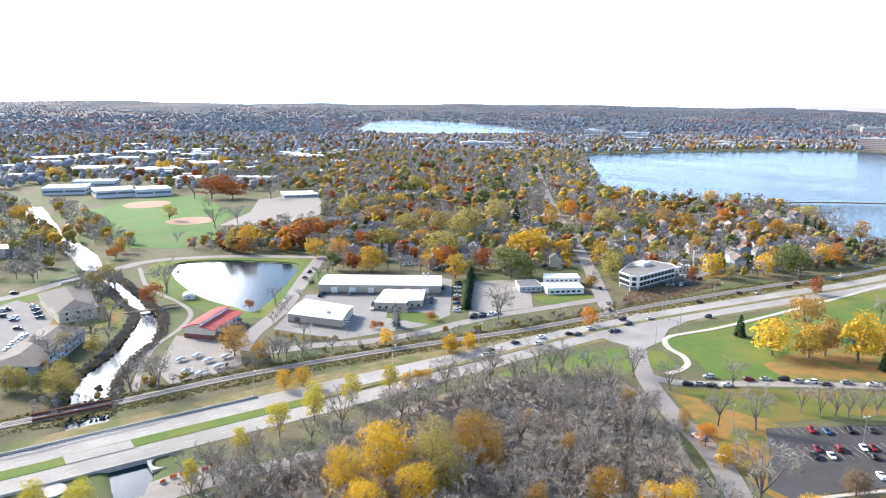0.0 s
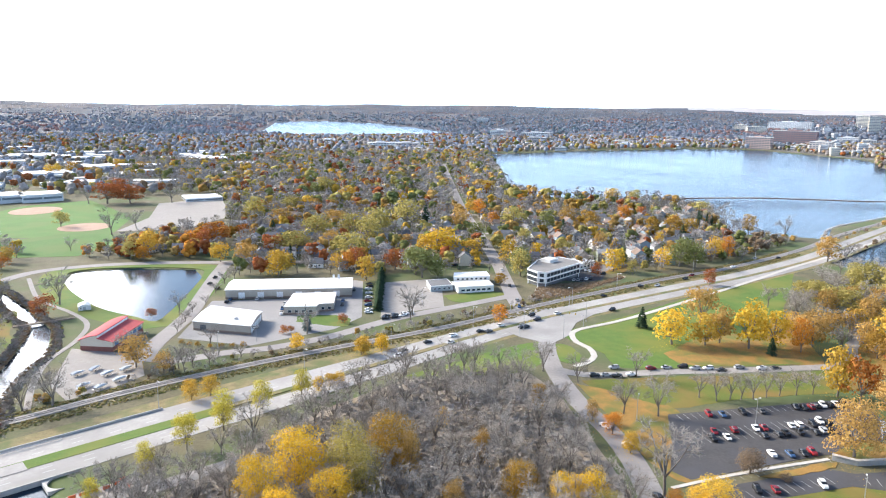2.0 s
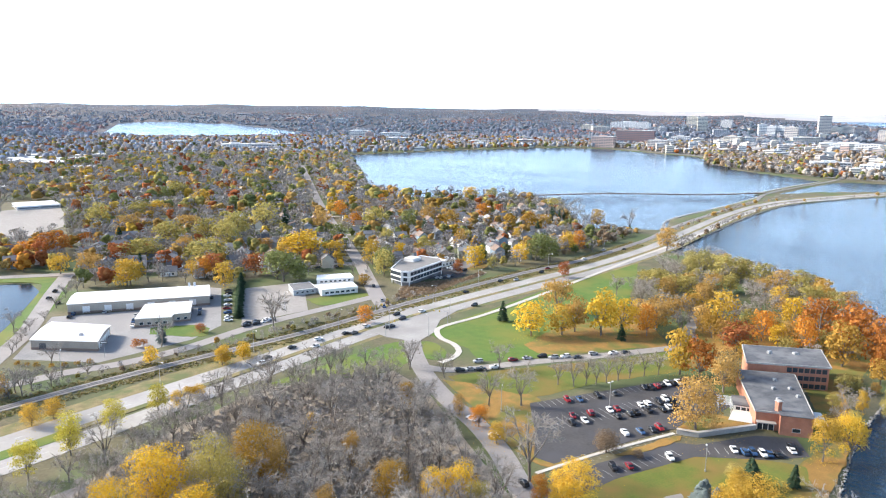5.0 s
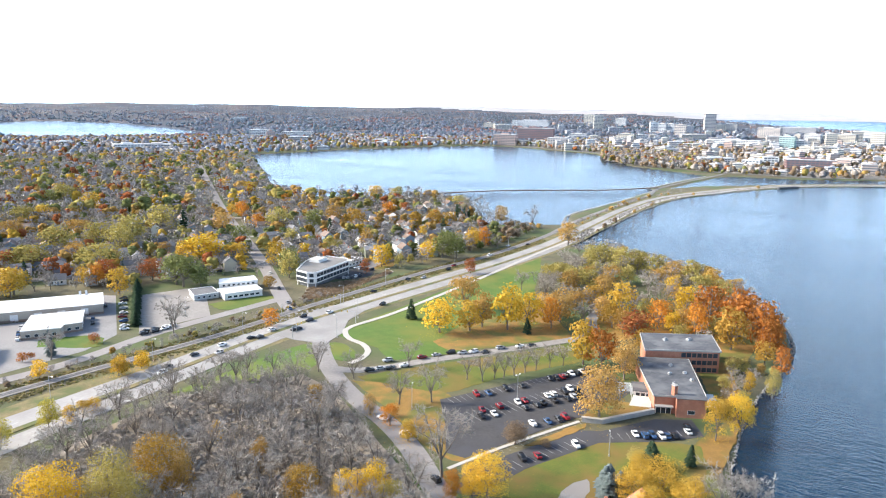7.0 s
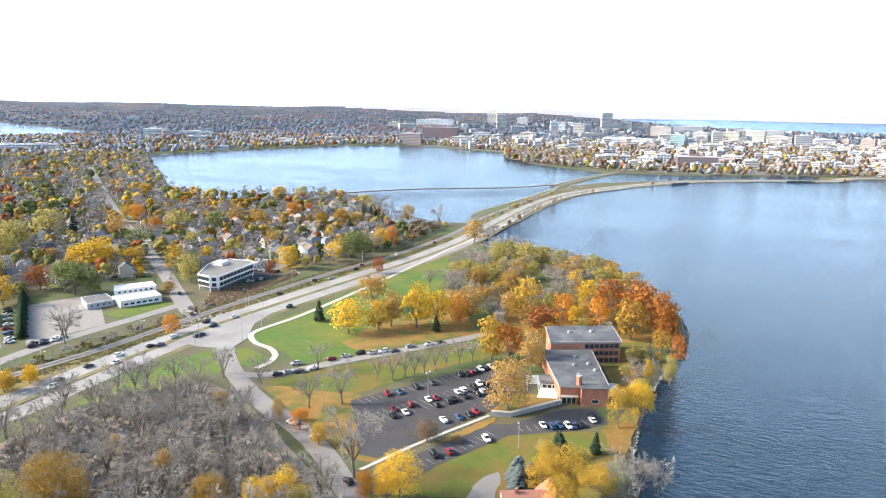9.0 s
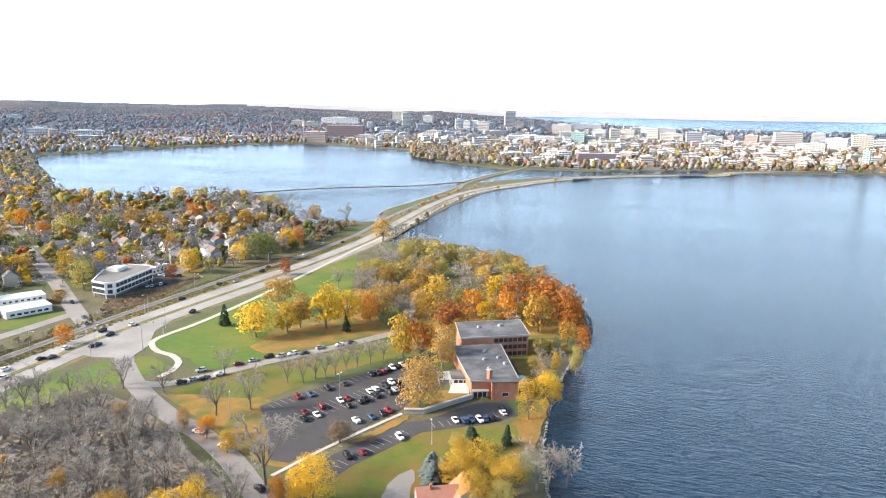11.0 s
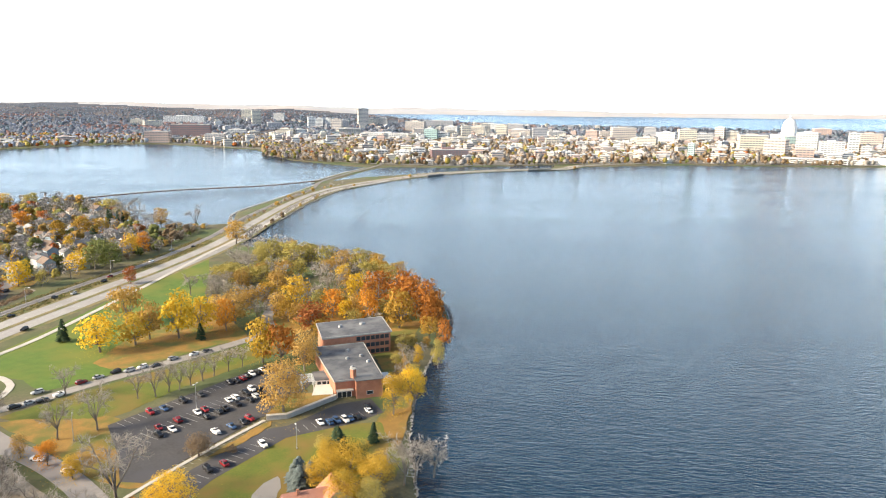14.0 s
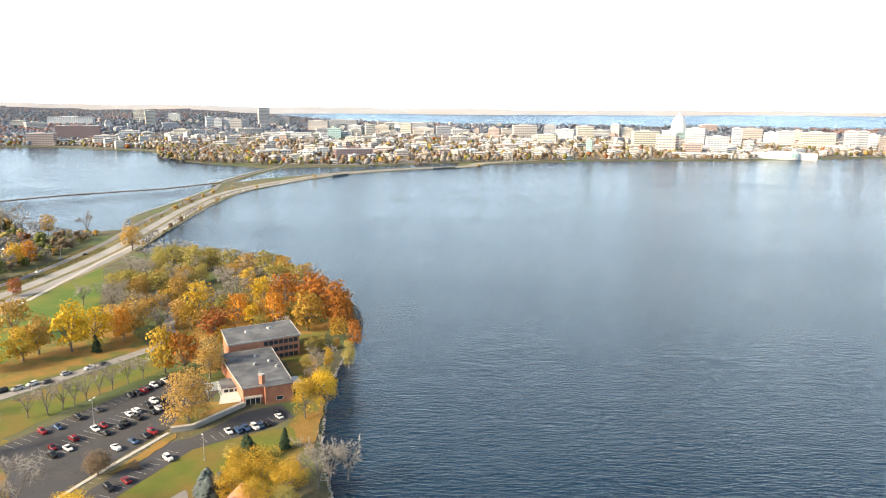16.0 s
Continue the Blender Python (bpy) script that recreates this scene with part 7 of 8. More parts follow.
def stand(name, label, kind, spots, seed, lod=1):
    """Many trees of one colour as one piece of greenery: spots are x, y, z, height."""
    if not len(spots):
        return
    R = np.random.default_rng(seed)
    temps = []
    for v in range(4):
        if kind == "pine":
            (sv, sf), (lv, lf) = pine_tree(seed + v, 8 if lod == 1 else 4, 8 if lod == 1 else 5)
        elif kind == "bare" and lod == 0:
            (sv, sf), (lv, lf) = bare_tree(seed + v, 6, 4, 4, 5, 0.36, 2.2)
        elif kind in ("bare", "greybare") and lod == 1:      # stems in a haze of twigs
            (sv, sf), _ = bare_tree(seed + v, 5, 2, 1, 1, 0.36)
            _, (lv, lf) = leafy_tree(seed + v, 115, 0.053, 0.33, 0.26, False, 0.35)
        elif kind in ("bare", "greybare") and lod == 2:
            (sv, sf), (lv, lf) = leafy_tree(seed + v, 50, 0.085, 0.32, 0.26, False, 0.25)
        elif lod == 4:      # one uneven lump with a ragged edge
            lv, lf = clumps(np.random.default_rng(seed + v), [(0, 0, 0.45, 0.62)], 1.0)
            qv, qf = leaf_quads(np.random.default_rng(seed + v), [(0, 0, 0.5, 0.5)], 3, 0.2, 0.3)
            lv, lf = np.concatenate([lv, qv]), np.concatenate([lf, qf + len(lv)])
            sv, sf = np.zeros((0, 3)), np.zeros((0, 4), int)
        elif lod == 3:
            _, (lv, lf) = dense_tree(seed + v, 1, 1.4, 4, 0.12)
            sv, sf = np.zeros((0, 3)), np.zeros((0, 4), int)
        else:
            (sv, sf), (lv, lf) = dense_tree(seed + v, 12 if lod == 1 else 6, 0.98 if lod == 1 else 1.15, 84 if lod == 1 else 14, 0.045 if lod == 1 else 0.08)
        temps.append((sv, sf, lv, lf))
    V, F, I, base = [], [], [], 0
    spots = np.asarray(spots, float)
    which = R.integers(0, 4, len(spots))
    for k in range(4):
        sv, sf, lv, lf = temps[k]
        v = np.concatenate([sv, lv])
        f = np.concatenate([sf, lf + len(sv)])
        ii = np.concatenate([np.zeros(len(sf), int), np.ones(len(lf), int)])
        sp = spots[which == k]
        if not len(sp):
            continue
        a = R.uniform(0, math.tau, len(sp))
        w = sp[:, 3] * R.uniform(0.9, 1.3, len(sp))
        X = sp[:, 0, None] + (v[None, :, 0] * np.cos(a)[:, None] - v[None, :, 1] * np.sin(a)[:, None]) * w[:, None]
        Y = sp[:, 1, None] + (v[None, :, 0] * np.sin(a)[:, None] + v[None, :, 1] * np.cos(a)[:, None]) * w[:, None]
        Z = sp[:, 2, None] + v[None, :, 2] * sp[:, 3, None] - 0.1
        V.append(np.stack([X, Y, Z], -1).reshape(-1, 3))
        F.append((f[None] + (np.arange(len(sp)) * len(v))[:, None, None] + base).reshape(-1, 4))
        I.append(np.tile(ii, len(sp)))
        base += len(sp) * len(v)
    ob = new(name, raw_mesh(name, np.concatenate(V), np.concatenate(F), [BARK, LEAF[kind]], np.concatenate(I)))
    tagged(ob, label, "trees", "", "stuff")
    return ob


def mixed_stand(prefix, pts, mix, seed, lod, lo, hi, what):
    R = random.Random(seed)
    kinds, weights = zip(*mix)
    groups = {}
    for p in pts:
        k = R.choices(kinds, weights)[0]
        h = R.uniform(lo, hi) * (p[3] if len(p) > 3 else 1.0)
        groups.setdefault(k, []).append((p[0], p[1], p[2] if len(p) > 2 else 0.0, h))
    for i, (k, sp) in enumerate(sorted(groups.items())):
        stand(prefix, {"bare": "leafless brown-grey", "greybare": "leafless grey", "pine": "dark evergreen", "farbare": "haze-tinted leafless", "farrust": "haze-tinted russet", "fargreen": "haze-tinted evergreen"}.get(k, k + " autumn") + " trees " + what, k, sp, seed * 10 + i * 5, lod)


def tufts(name, label, spots, material, lo, hi, seed):
    """Clumps of dry grass and weeds: three blades crossing, as one piece of growth."""
    R = np.random.default_rng(seed)
    n = len(spots)
    c = np.asarray(spots, float)
    V = []
    for k in range(3):
        a = R.uniform(0, math.tau, n)
        s = R.uniform(lo, hi, n)
        u = np.stack([np.cos(a), np.sin(a), 0 * a], 1) * s[:, None] * 0.7
        up = np.stack([R.normal(size=n) * 0.3, R.normal(size=n) * 0.3, np.ones(n)], 1) * s[:, None]
        b = np.concatenate([c + R.normal(size=(n, 2)) * 0.2, np.full((n, 1), 0.0)], 1)
        V.append(np.stack([b - u, b + u, b + u * 1.5 + up, b - u * 1.5 + up * 0.8], 1))
    V = np.concatenate(V).reshape(-1, 3)
    tagged(new(name, raw_mesh(name, V, np.arange(len(V)).reshape(-1, 4), [material])), label, "undergrowth", "", "stuff")

# ---- single trees: x, y, height, width of the crown against its height ----
for x, y, h, w in [(157, 126, 13, 1), (152, 129, 16, 1), (148, 130, 16, 1), (88, 182, 24, 1), (109, 235, 17, 1), (97, 238, 15, 1), (137, 246, 13, 1), (147, 246, 12, 1), (152, 246, 13, 1), (143, 247, 12, 1), (158, 247, 12, 1), (164, 248, 12, 1), (171, 248, 12, 1), (178, 248, 11, 1), (132, 250, 12, 1), (-120, 264, 16, 1.15), (-111, 267, 18, 1.15), (67, 270, 11, 1), (90, 270, 12, 1), (116, 273, 14, 1)]:
    plant("bare", x, y, h, w)
for x, y, h, w in [(67, 276, 14, 1), (79, 284, 14, 1), (80, 289, 12, 1), (-165, 290, 17, 1.15), (274, 293, 21, 1), (-166, 328, 19, 1.15), (-23, 345, 16, 1), (-166, 346, 17, 1.15), (236, 351, 15, 1), (29, 359, 19, 1), (232, 370, 14, 1), (31, 371, 17, 1), (285, 384, 17, 1), (-93, 389, 13, 1), (-162, 412, 22, 1.15), (-253, 436, 18, 1.15), (-75, 462, 11, 1.15), (91, 468, 11, 1.15), (355, 475, 17, 1.15), (-37, 480, 12, 1.15)]:
    plant("bare", x, y, h, w)
for x, y, h, w in [(103, 480, 8, 1.15), (-32, 492, 9, 1.15), (284.8, 492.2, 9.1, 1.09), (255, 497, 17, 1.15), (321.8, 532.3, 7.4, 1.76), (307, 566, 14, 1.15), (-212, 569, 11, 1.15), (366.1, 569.4, 22.9, 0.88), (340.2, 597.7, 16.3, 0.96), (334, 611.3, 25.9, 0.71), (351, 627, 12, 1.15), (328, 629, 24, 1.15), (-203, 637, 24, 1.15), (267, 652, 14, 1.15), (355, 668, 24, 1.15), (-192, 669, 19, 1.15), (-109, 679, 23, 1.15), (273, 758, 16, 1.15), (334, 761, 16, 1.15), (-289.8, 840.8, 26, 1.19)]:
    plant("bare", x, y, h, w)
for x, y, h, w in [(-202.1, 846, 21.2, 1.57)]:
    plant("bare", x, y, h, w)
for x, y, h, w in [(128, 186, 3, 1.6), (120, 192, 8, 1.5)]:
    plant("brown", x, y, h, w)
for x, y, h, w in [(251.2, 196.6, 15.3, 0.65), (268.4, 217.5, 19.6, 0.77), (277.3, 228.6, 23.9, 0.87), (190, 237.1, 20, 0.84), (281.2, 246, 26, 0.98), (278.5, 263.5, 23.5, 0.94), (-234.2, 507.6, 9, 1.63), (-107.8, 585.8, 19.2, 1.63), (-92.5, 621.3, 11.9, 1.38)]:
    plant("ember", x, y, h, w)
for x, y, h, w in [(139.6, 133.1, 13, 0.88), (127, 134.3, 12, 1.11), (139.6, 143.4, 14, 1.18), (130.8, 146, 12, 1.03), (143.8, 157.9, 8, 1.14), (182.8, 165.7, 17.3, 0.65), (227, 191.5, 10.2, 0.55), (88, 208.3, 8.1, 1.07), (29.9, 234.6, 8, 0.79), (186.6, 245.4, 22.5, 0.75), (-61.5, 267.7, 8.8, 0.98), (-55.2, 271.3, 8.5, 1.09), (-9.7, 278.3, 5, 1.24), (-6.3, 279.6, 5, 1.24), (243.2, 289.5, 22.8, 0.96), (164, 309, 17.3, 1.17), (3, 312, 9, 1), (4, 314, 9, 1), (305.4, 318, 15, 0.94), (8.1, 453.1, 18.2, 0.84)]:
    plant("gold", x, y, h, w)
for x, y, h, w in [(-48.5, 471.1, 17.3, 1.17), (-47.5, 477, 18, 1.36), (-10.5, 483.3, 13, 1.05), (109.6, 493.6, 19.5, 0.87), (263.9, 495.9, 18.9, 0.89), (86.2, 513.5, 17, 1.13), (-93.3, 518.8, 14.7, 1.14), (54.8, 537, 15.6, 1.34), (-148.7, 544, 21, 1.04), (243, 544.2, 13.9, 0.68), (-388.4, 659.3, 18.2, 1.32), (121.9, 746.7, 13.8, 1.05), (-48.6, 789.9, 14.2, 1.46), (301.7, 814.3, 18.3, 1.24), (-4, 839.5, 20.2, 1.59), (169.3, 905.9, 18.8, 1.11), (-556.4, 1041.5, 18.6, 1.76), (-449.2, 1165.8, 19.8, 1.74), (-396.3, 1170.2, 15.4, 1.9), (-398.5, 1315.1, 17.2, 1.65)]:
    plant("gold", x, y, h, w)
for x, y, h, w in [(-153.1, 260.3, 10.1, 0.88), (53.9, 455.8, 15.6, 1.04), (44.2, 458.4, 22.2, 1.25), (41, 466, 20, 1.15), (112, 468, 19, 1.15), (238, 471.2, 19.2, 0.97), (228, 475.4, 20.8, 0.98), (243, 497, 18, 1.15), (102, 589, 16, 1.15), (174.7, 632.9, 20, 1.2), (100, 859, 13, 1.15), (-46, 903.8, 18.1, 1.13)]:
    plant("green", x, y, h, w)
for x, y, h, w in [(-108.9, 176.8, 12, 0.88), (-96.9, 177.5, 12, 0.93), (-72.7, 193.2, 10, 0.65), (-61.9, 208, 13, 0.55), (-54.3, 226.1, 13.9, 0.74), (-44.9, 239.6, 15.8, 0.7), (-34, 256.1, 12.1, 0.88), (-20.5, 268.5, 11, 0.91)]:
    plant("lime", x, y, h, w)
for x, y, h, w in [(45.4, 181.7, 14, 0.86), (10.7, 204.4, 20, 0.92), (262.2, 233.7, 21.7, 0.94), (66.8, 243.9, 11.8, 0.73), (223, 248.8, 11.3, 0.97), (233.4, 284.3, 12.5, 1.16), (244.4, 315.1, 15, 1.05), (334.3, 316.5, 17, 0.96), (91.6, 435.1, 8.2, 1.35), (-238.9, 527.6, 12.7, 1.12), (259.8, 598.5, 17.1, 0.93), (295.6, 601.3, 16, 1.17), (283.3, 606.2, 18.1, 1.23), (216.1, 633.2, 18, 1.24), (-440.7, 1218.3, 20.7, 1.3)]:
    plant("ochre", x, y, h, w)
for x, y, h, w in [(131.2, 127.4, 10, 1.1), (148.2, 165.4, 5, 1.37), (65.4, 167.2, 13, 0.78), (230.5, 183.4, 13.8, 0.59), (1.6, 187.8, 19, 0.71), (-2.7, 195.7, 22, 0.92), (250.8, 253.9, 9, 1.15), (-145, 260.5, 13.4, 1.39), (317.5, 307.8, 17, 0.92), (337.2, 335.5, 18, 1.12), (268.4, 350.2, 16, 1.18), (329.3, 359.1, 18, 1.15), (265.6, 361.4, 15, 1.06), (261.9, 371.8, 15, 1.08), (327.1, 375.4, 18, 1.17), (320.5, 385.7, 19, 1.21), (317.4, 400.6, 19, 1.14), (185.3, 453.9, 11.6, 0.75), (109.2, 456.9, 19.4, 0.9), (156.4, 516.5, 12.9, 1.54)]:
    plant("olive", x, y, h, w)
for x, y, h, w in [(-1.1, 525, 19.9, 1.58), (-158.5, 532.8, 18, 0.81), (-43.1, 546.5, 18.4, 1.89), (-53, 546.9, 15.2, 1.66), (-307.3, 553.5, 14.6, 1.82), (136.3, 561.2, 15.9, 0.83), (13, 578, 23, 1.15), (0.7, 604.8, 22.7, 1.4), (-30.1, 605.6, 21.7, 1.56), (22.2, 621.2, 25.4, 1.46), (144.6, 635.3, 22.2, 1.23), (50.7, 666.9, 25.7, 1.45), (-260.6, 682.2, 16.2, 1.1), (-94, 715, 24, 1.15), (363.6, 716, 15.2, 1.9), (-63.7, 769.9, 17.4, 1.47), (325, 803, 18, 1.15), (-32.2, 908.7, 24, 1.32)]:
    plant("olive", x, y, h, w)
for x, y, h, w in [(84.9, 168.9, 11, 0.55), (87, 222.2, 8.9, 0.92), (257.5, 251.6, 19.2, 0.74), (253.2, 272.6, 16.4, 0.9), (203.5, 295.1, 17.6, 0.73), (75, 356, 10, 1), (-3.6, 480.4, 14.4, 0.77), (277.1, 500.5, 17.4, 0.75), (-148.4, 526.9, 11.1, 1.22), (-126.5, 577.5, 13.9, 0.9), (129.4, 651.1, 16.4, 1.06), (260.9, 667.4, 18.7, 0.94), (128.2, 720, 19.5, 0.98), (193, 815, 13, 1.15)]:
    plant("orange", x, y, h, w)
for x, y, h, w in [(162, 156, 8, 1), (150, 160, 10, 1.5), (188, 293, 9, 1), (145, 339, 12, 1), (-45, 525, 11, 1.15), (275, 572, 15, 1.15), (181, 603, 16, 1.15), (309.5, 613.6, 21.3, 0.55), (319.7, 617, 17.6, 0.62), (-68, 628, 14, 1.15), (323, 637, 17, 1.15), (334, 637, 13, 1.15), (67, 665, 21, 1.15)]:
    plant("pine", x, y, h, w)
for x, y, h, w in [(229.1, 261.5, 16.6, 1.29), (-105, 380, 6, 1.15), (-160, 387, 13, 1.15), (223, 420.8, 12.2, 0.83), (158.8, 450.1, 10.1, 0.84), (28.2, 482.9, 15.3, 1.29), (2.2, 489, 15.8, 1.04), (-58.4, 545.6, 15.8, 1.22), (158, 560, 9, 1.15), (-115.5, 573.1, 16.6, 0.99), (288, 689.9, 14.2, 1.01), (-270.4, 841.9, 26, 1.54), (-246.4, 843.4, 22.5, 1.5), (-277.1, 908.5, 24.1, 1.23)]:
    plant("rust", x, y, h, w)
for x, y, h, w in [(130, 150, 9, 1.7), (126, 151, 9, 1.7), (129, 156, 8, 1.7), (132, 158, 7, 1.7)]:
    plant("spruce", x, y, h, w)
for x, y, h, w in [(25.5, 175.1, 14, 0.64), (157.2, 195.6, 21.7, 0.96), (15.6, 199.8, 16, 0.59), (38.8, 205.3, 13, 0.56), (191.6, 223.9, 19.3, 0.79), (83.8, 233.5, 8.7, 0.65), (236, 294.7, 15, 0.99), (214.1, 302.7, 19.7, 0.95), (172.7, 311.7, 19.9, 0.9), (231.2, 313, 15, 0.93), (210.7, 313.1, 14.7, 1.01), (267.9, 335.3, 16, 1.05), (177.7, 341.6, 21.8, 1.02), (330.8, 344.5, 16, 1.16), (345, 481, 20, 1.15), (-75.5, 515.4, 15.4, 1.43), (188, 527.2, 18.8, 0.79), (42, 563, 11, 1.15), (-17, 577, 13, 1.15), (347.8, 594.7, 19.6, 0.86)]:
    plant("tan", x, y, h, w)
for x, y, h, w in [(-302.6, 617.6, 10.8, 1.55), (97.9, 647.8, 19.4, 1.18), (203, 661, 19, 1.15), (-15.5, 664, 17.9, 1.49), (-64.7, 670.2, 18.8, 1.5), (-338.9, 1227.2, 19, 1.63)]:
    plant("tan", x, y, h, w)
for x, y, h, w in [(190.9, 162.7, 18.1, 0.62), (94.6, 165.4, 15, 1.06), (90.1, 166.3, 12, 0.82), (-19.6, 170.3, 16, 0.88), (55.9, 174.2, 14, 0.84), (63.2, 174.3, 15, 0.89), (-6.6, 180, 17, 0.9), (-25.9, 181.9, 20, 0.74), (-16.4, 193.2, 23, 0.97), (253.4, 262.4, 12.8, 0.77), (-14.4, 272.1, 6.2, 0.9), (278.3, 279.6, 19.6, 0.76), (182.2, 302.6, 25, 0.92), (196.5, 305.7, 18.3, 1), (148.8, 311.8, 18.2, 1.13), (12, 316, 9, 1), (13, 320, 7, 1), (-26, 321, 9, 1), (176.3, 465.5, 17.7, 1.04), (213.4, 470.6, 16.3, 1.06)]:
    plant("yellow", x, y, h, w)
for x, y, h, w in [(86, 488, 7, 1.15), (134.5, 512.2, 12.6, 1.11), (65.3, 528.4, 22, 1.71)]:
    plant("yellow", x, y, h, w)

# shrubs and young bare trees round the warehouse yard and along the pond road
for x, y, h in [(-86, 353, 7), (-86, 362, 6), (-86, 372, 7), (-86, 380, 5.5), (-86, 389, 7), (-82, 405, 6), (-81, 430, 8), (-80, 453, 9), (-67, 335, 10), (-99, 322, 14), (-96, 330, 9), (-72, 312, 7), (-60, 318, 6), (-50, 315, 7)]:
    plant("bare", x, y, h, 1.25)
for x, y, h in [(-80, 336, 2.2), (-76, 333.5, 2), (-72, 331.5, 2.4), (-66, 329.5, 2), (-61, 329, 2.3), (-56, 329, 2), (-51, 329.5, 2.5)]:
    plant("ochre", x, y, h, 1.7)
for x, y, h in [(-34, 347, 4.5), (-31, 349, 3.5)]:
    plant("ember", x, y, h, 1.3)
plant("rust", -6, 363, 5, 1.2)
plant("spruce", -23, 350.5, 13, 0.9)
plant("tan", -92, 306, 15, 1.0)

# ---- woods by the camera, tree by tree ----
WOODDRIVE = [(86, 262), (55, 256), (20, 246), (-20, 226), (-60, 202), (-95, 178)]
wood([(-66, 198), (-52, 216), (-18, 258), (15, 284), (58, 296), (70, 276), (74, 240), (76, 205), (76, 175), (60, 140), (20, 118), (-50, 118), (-64, 150)], 160, 5.4, 5,
     [("bare", 100)], 11, 16, ((WOODDRIVE, 3.0),))
wood([(212, 300), (232, 360), (300, 425), (340, 455), (352, 430), (352, 340), (335, 290), (306, 252), (270, 215), (255, 235), (240, 262), (222, 280)], 110, 7.0, 6,
     [("bare", 66), ("tan", 16), ("olive", 18)], 10, 15)
wood([(258, 205), (280, 215), (312, 250), (338, 295), (318, 290), (290, 250), (262, 222)], 12, 6.0, 8, [("ember", 30), ("ochre", 20), ("bare", 50)], 9, 14)
wood([(205, 180), (228, 190), (250, 205), (240, 212), (215, 196)], 10, 5.0, 9, [("olive", 40), ("bare", 40), ("tan", 20)], 5, 9)
wood([(-172, 250), (-152, 252), (-154, 330), (-166, 345), (-175, 330), (-168, 290)], 16, 5.0, 10, [("bare", 60), ("olive", 30), ("tan", 10)], 7, 12)
wood([(-205, 375), (-178, 395), (-205, 440), (-222, 450), (-222, 432)], 16, 6.0, 11, [("bare", 90), ("olive", 10)], 10, 16)
wood([(-128, 262), (-112, 268), (-104, 272), (-120, 276)], 4, 5.0, 12, [("bare", 70), ("tan", 20), ("gold", 10)], 7, 13)
for i in range(18):      # a clipped evergreen hedge between two car parks
    plant("pine", 13 + i * 0.3, 384 + i * 4.6, rng.uniform(6.5, 7.5), 1.5)
mixed_stand("woodland", [(x, y) for x, y in scatter([(-62, 192), (-52, 210), (-20, 254), (14, 280), (58, 288), (70, 270), (76, 235), (76, 150), (50, 110), (-50, 110)], 170, 5.6, 14)
                          if dist_to(WOODDRIVE, np.array(x), np.array(y), False) > 3.5], [("bare", 100)], 34, 0, 8, 14, "filling the wood by the road")
# shrubs along the railway
SHRUB = offset_line(RAIL, 9.5)
_sp = []
for p in SHRUB:
    if -150 < p[0] < 120:
        for _ in range(5):
            _sp.append((p[0] + rng.uniform(-5, 5), p[1] + rng.uniform(-3.2, 3.2), 0.0, rng.uniform(0.6, 1.3)))
mixed_stand("shrubs", _sp, [("bare", 45), ("greybare", 30), ("brown", 10), ("olive", 10), ("tan", 5)], 31, 1, 1.8, 3.6, "in a thicket beside the railway")
_sp = [(p[0] + rng.uniform(-1.5, 1.5), p[1] + rng.uniform(-1.5, 1.5), -0.4, rng.uniform(0.5, 1.1)) for side, o in ((CREEK_L, -4.0), (CREEK_R, 3.0)) for p in offset_line(smooth_line(side[3:12], 4.0), o) if rng.random() < 0.7]
mixed_stand("shrubs", _sp, [("bare", 45), ("greybare", 15), ("brown", 30), ("olive", 10)], 32, 1, 1.4, 2.8, "along the creek bank")

# ---- the neighbourhood and beyond ----
HOOD = [(-85, 540), (-75, 475), (2, 470), (58, 470), (88, 470), (116, 470), (150, 478), (203, 458), (263, 490), (325, 560), (338, 620), (362, 690), (385, 755), (375, 812), (318, 842), (232, 868), (205, 950), (252, 1250), (288, 1500),
        (310, 1660), (-100, 1700), (-420, 1500), (-330, 1000), (-170, 930), (-130, 800), (-110, 660)]
HOODMIX = [("bare", 24), ("greybare", 38), ("tan", 7), ("olive", 8), ("gold", 3), ("rust", 4), ("green", 9), ("pine", 7)]
_near, _mid = [], []
for x, y in [q for q in scatter(HOOD, 5200, 8.2, 21) if q[1] < 800] + [q for q in scatter(HOOD, 4600, 9.6, 21) if q[1] >= 800]:
    if dist_to(LAKESIDE, np.array(x), np.array(y), False) < 6.5 or near_house(x, y):
        continue
    (_near if y < 800 else _mid).append((x, y))
_tk = [(q[1], q[2]) for q in PLANTED if q[2] > 440]
_tk = np.array(_tk)
_near = [q for q in _near if np.hypot(_tk[:, 0] - q[0], _tk[:, 1] - q[1]).min() > 6.5]
mixed_stand("tree_belt", _near, [("bare", 30), ("greybare", 30), ("tan", 10), ("olive", 9), ("rust", 4), ("ochre", 3), ("green", 9), ("gold", 1), ("pine", 4)], 22, 1, 7.5, 13.5, "filling the gardens between houses")
mixed_stand("tree_belt", _mid, HOODMIX, 23, 2, 9, 17, "among far houses")
WEST = [(-170, 940), (-330, 1010), (-420, 1500), (-100, 1700), (310, 1680), (630, 1835), (920, 1905), (1080, 1860), (1300, 2200), (900, 2600), (-1500, 2600), (-1600, 1700), (-900, 1000), (-560, 900), (-520, 980), (-300, 900)]
_far = [p for p in scatter(WEST, 6500, 12.0, 24) if not near_house(*p) and not (p[0] < -260 and p[1] < 1500 and rng.random() < 0.15)]
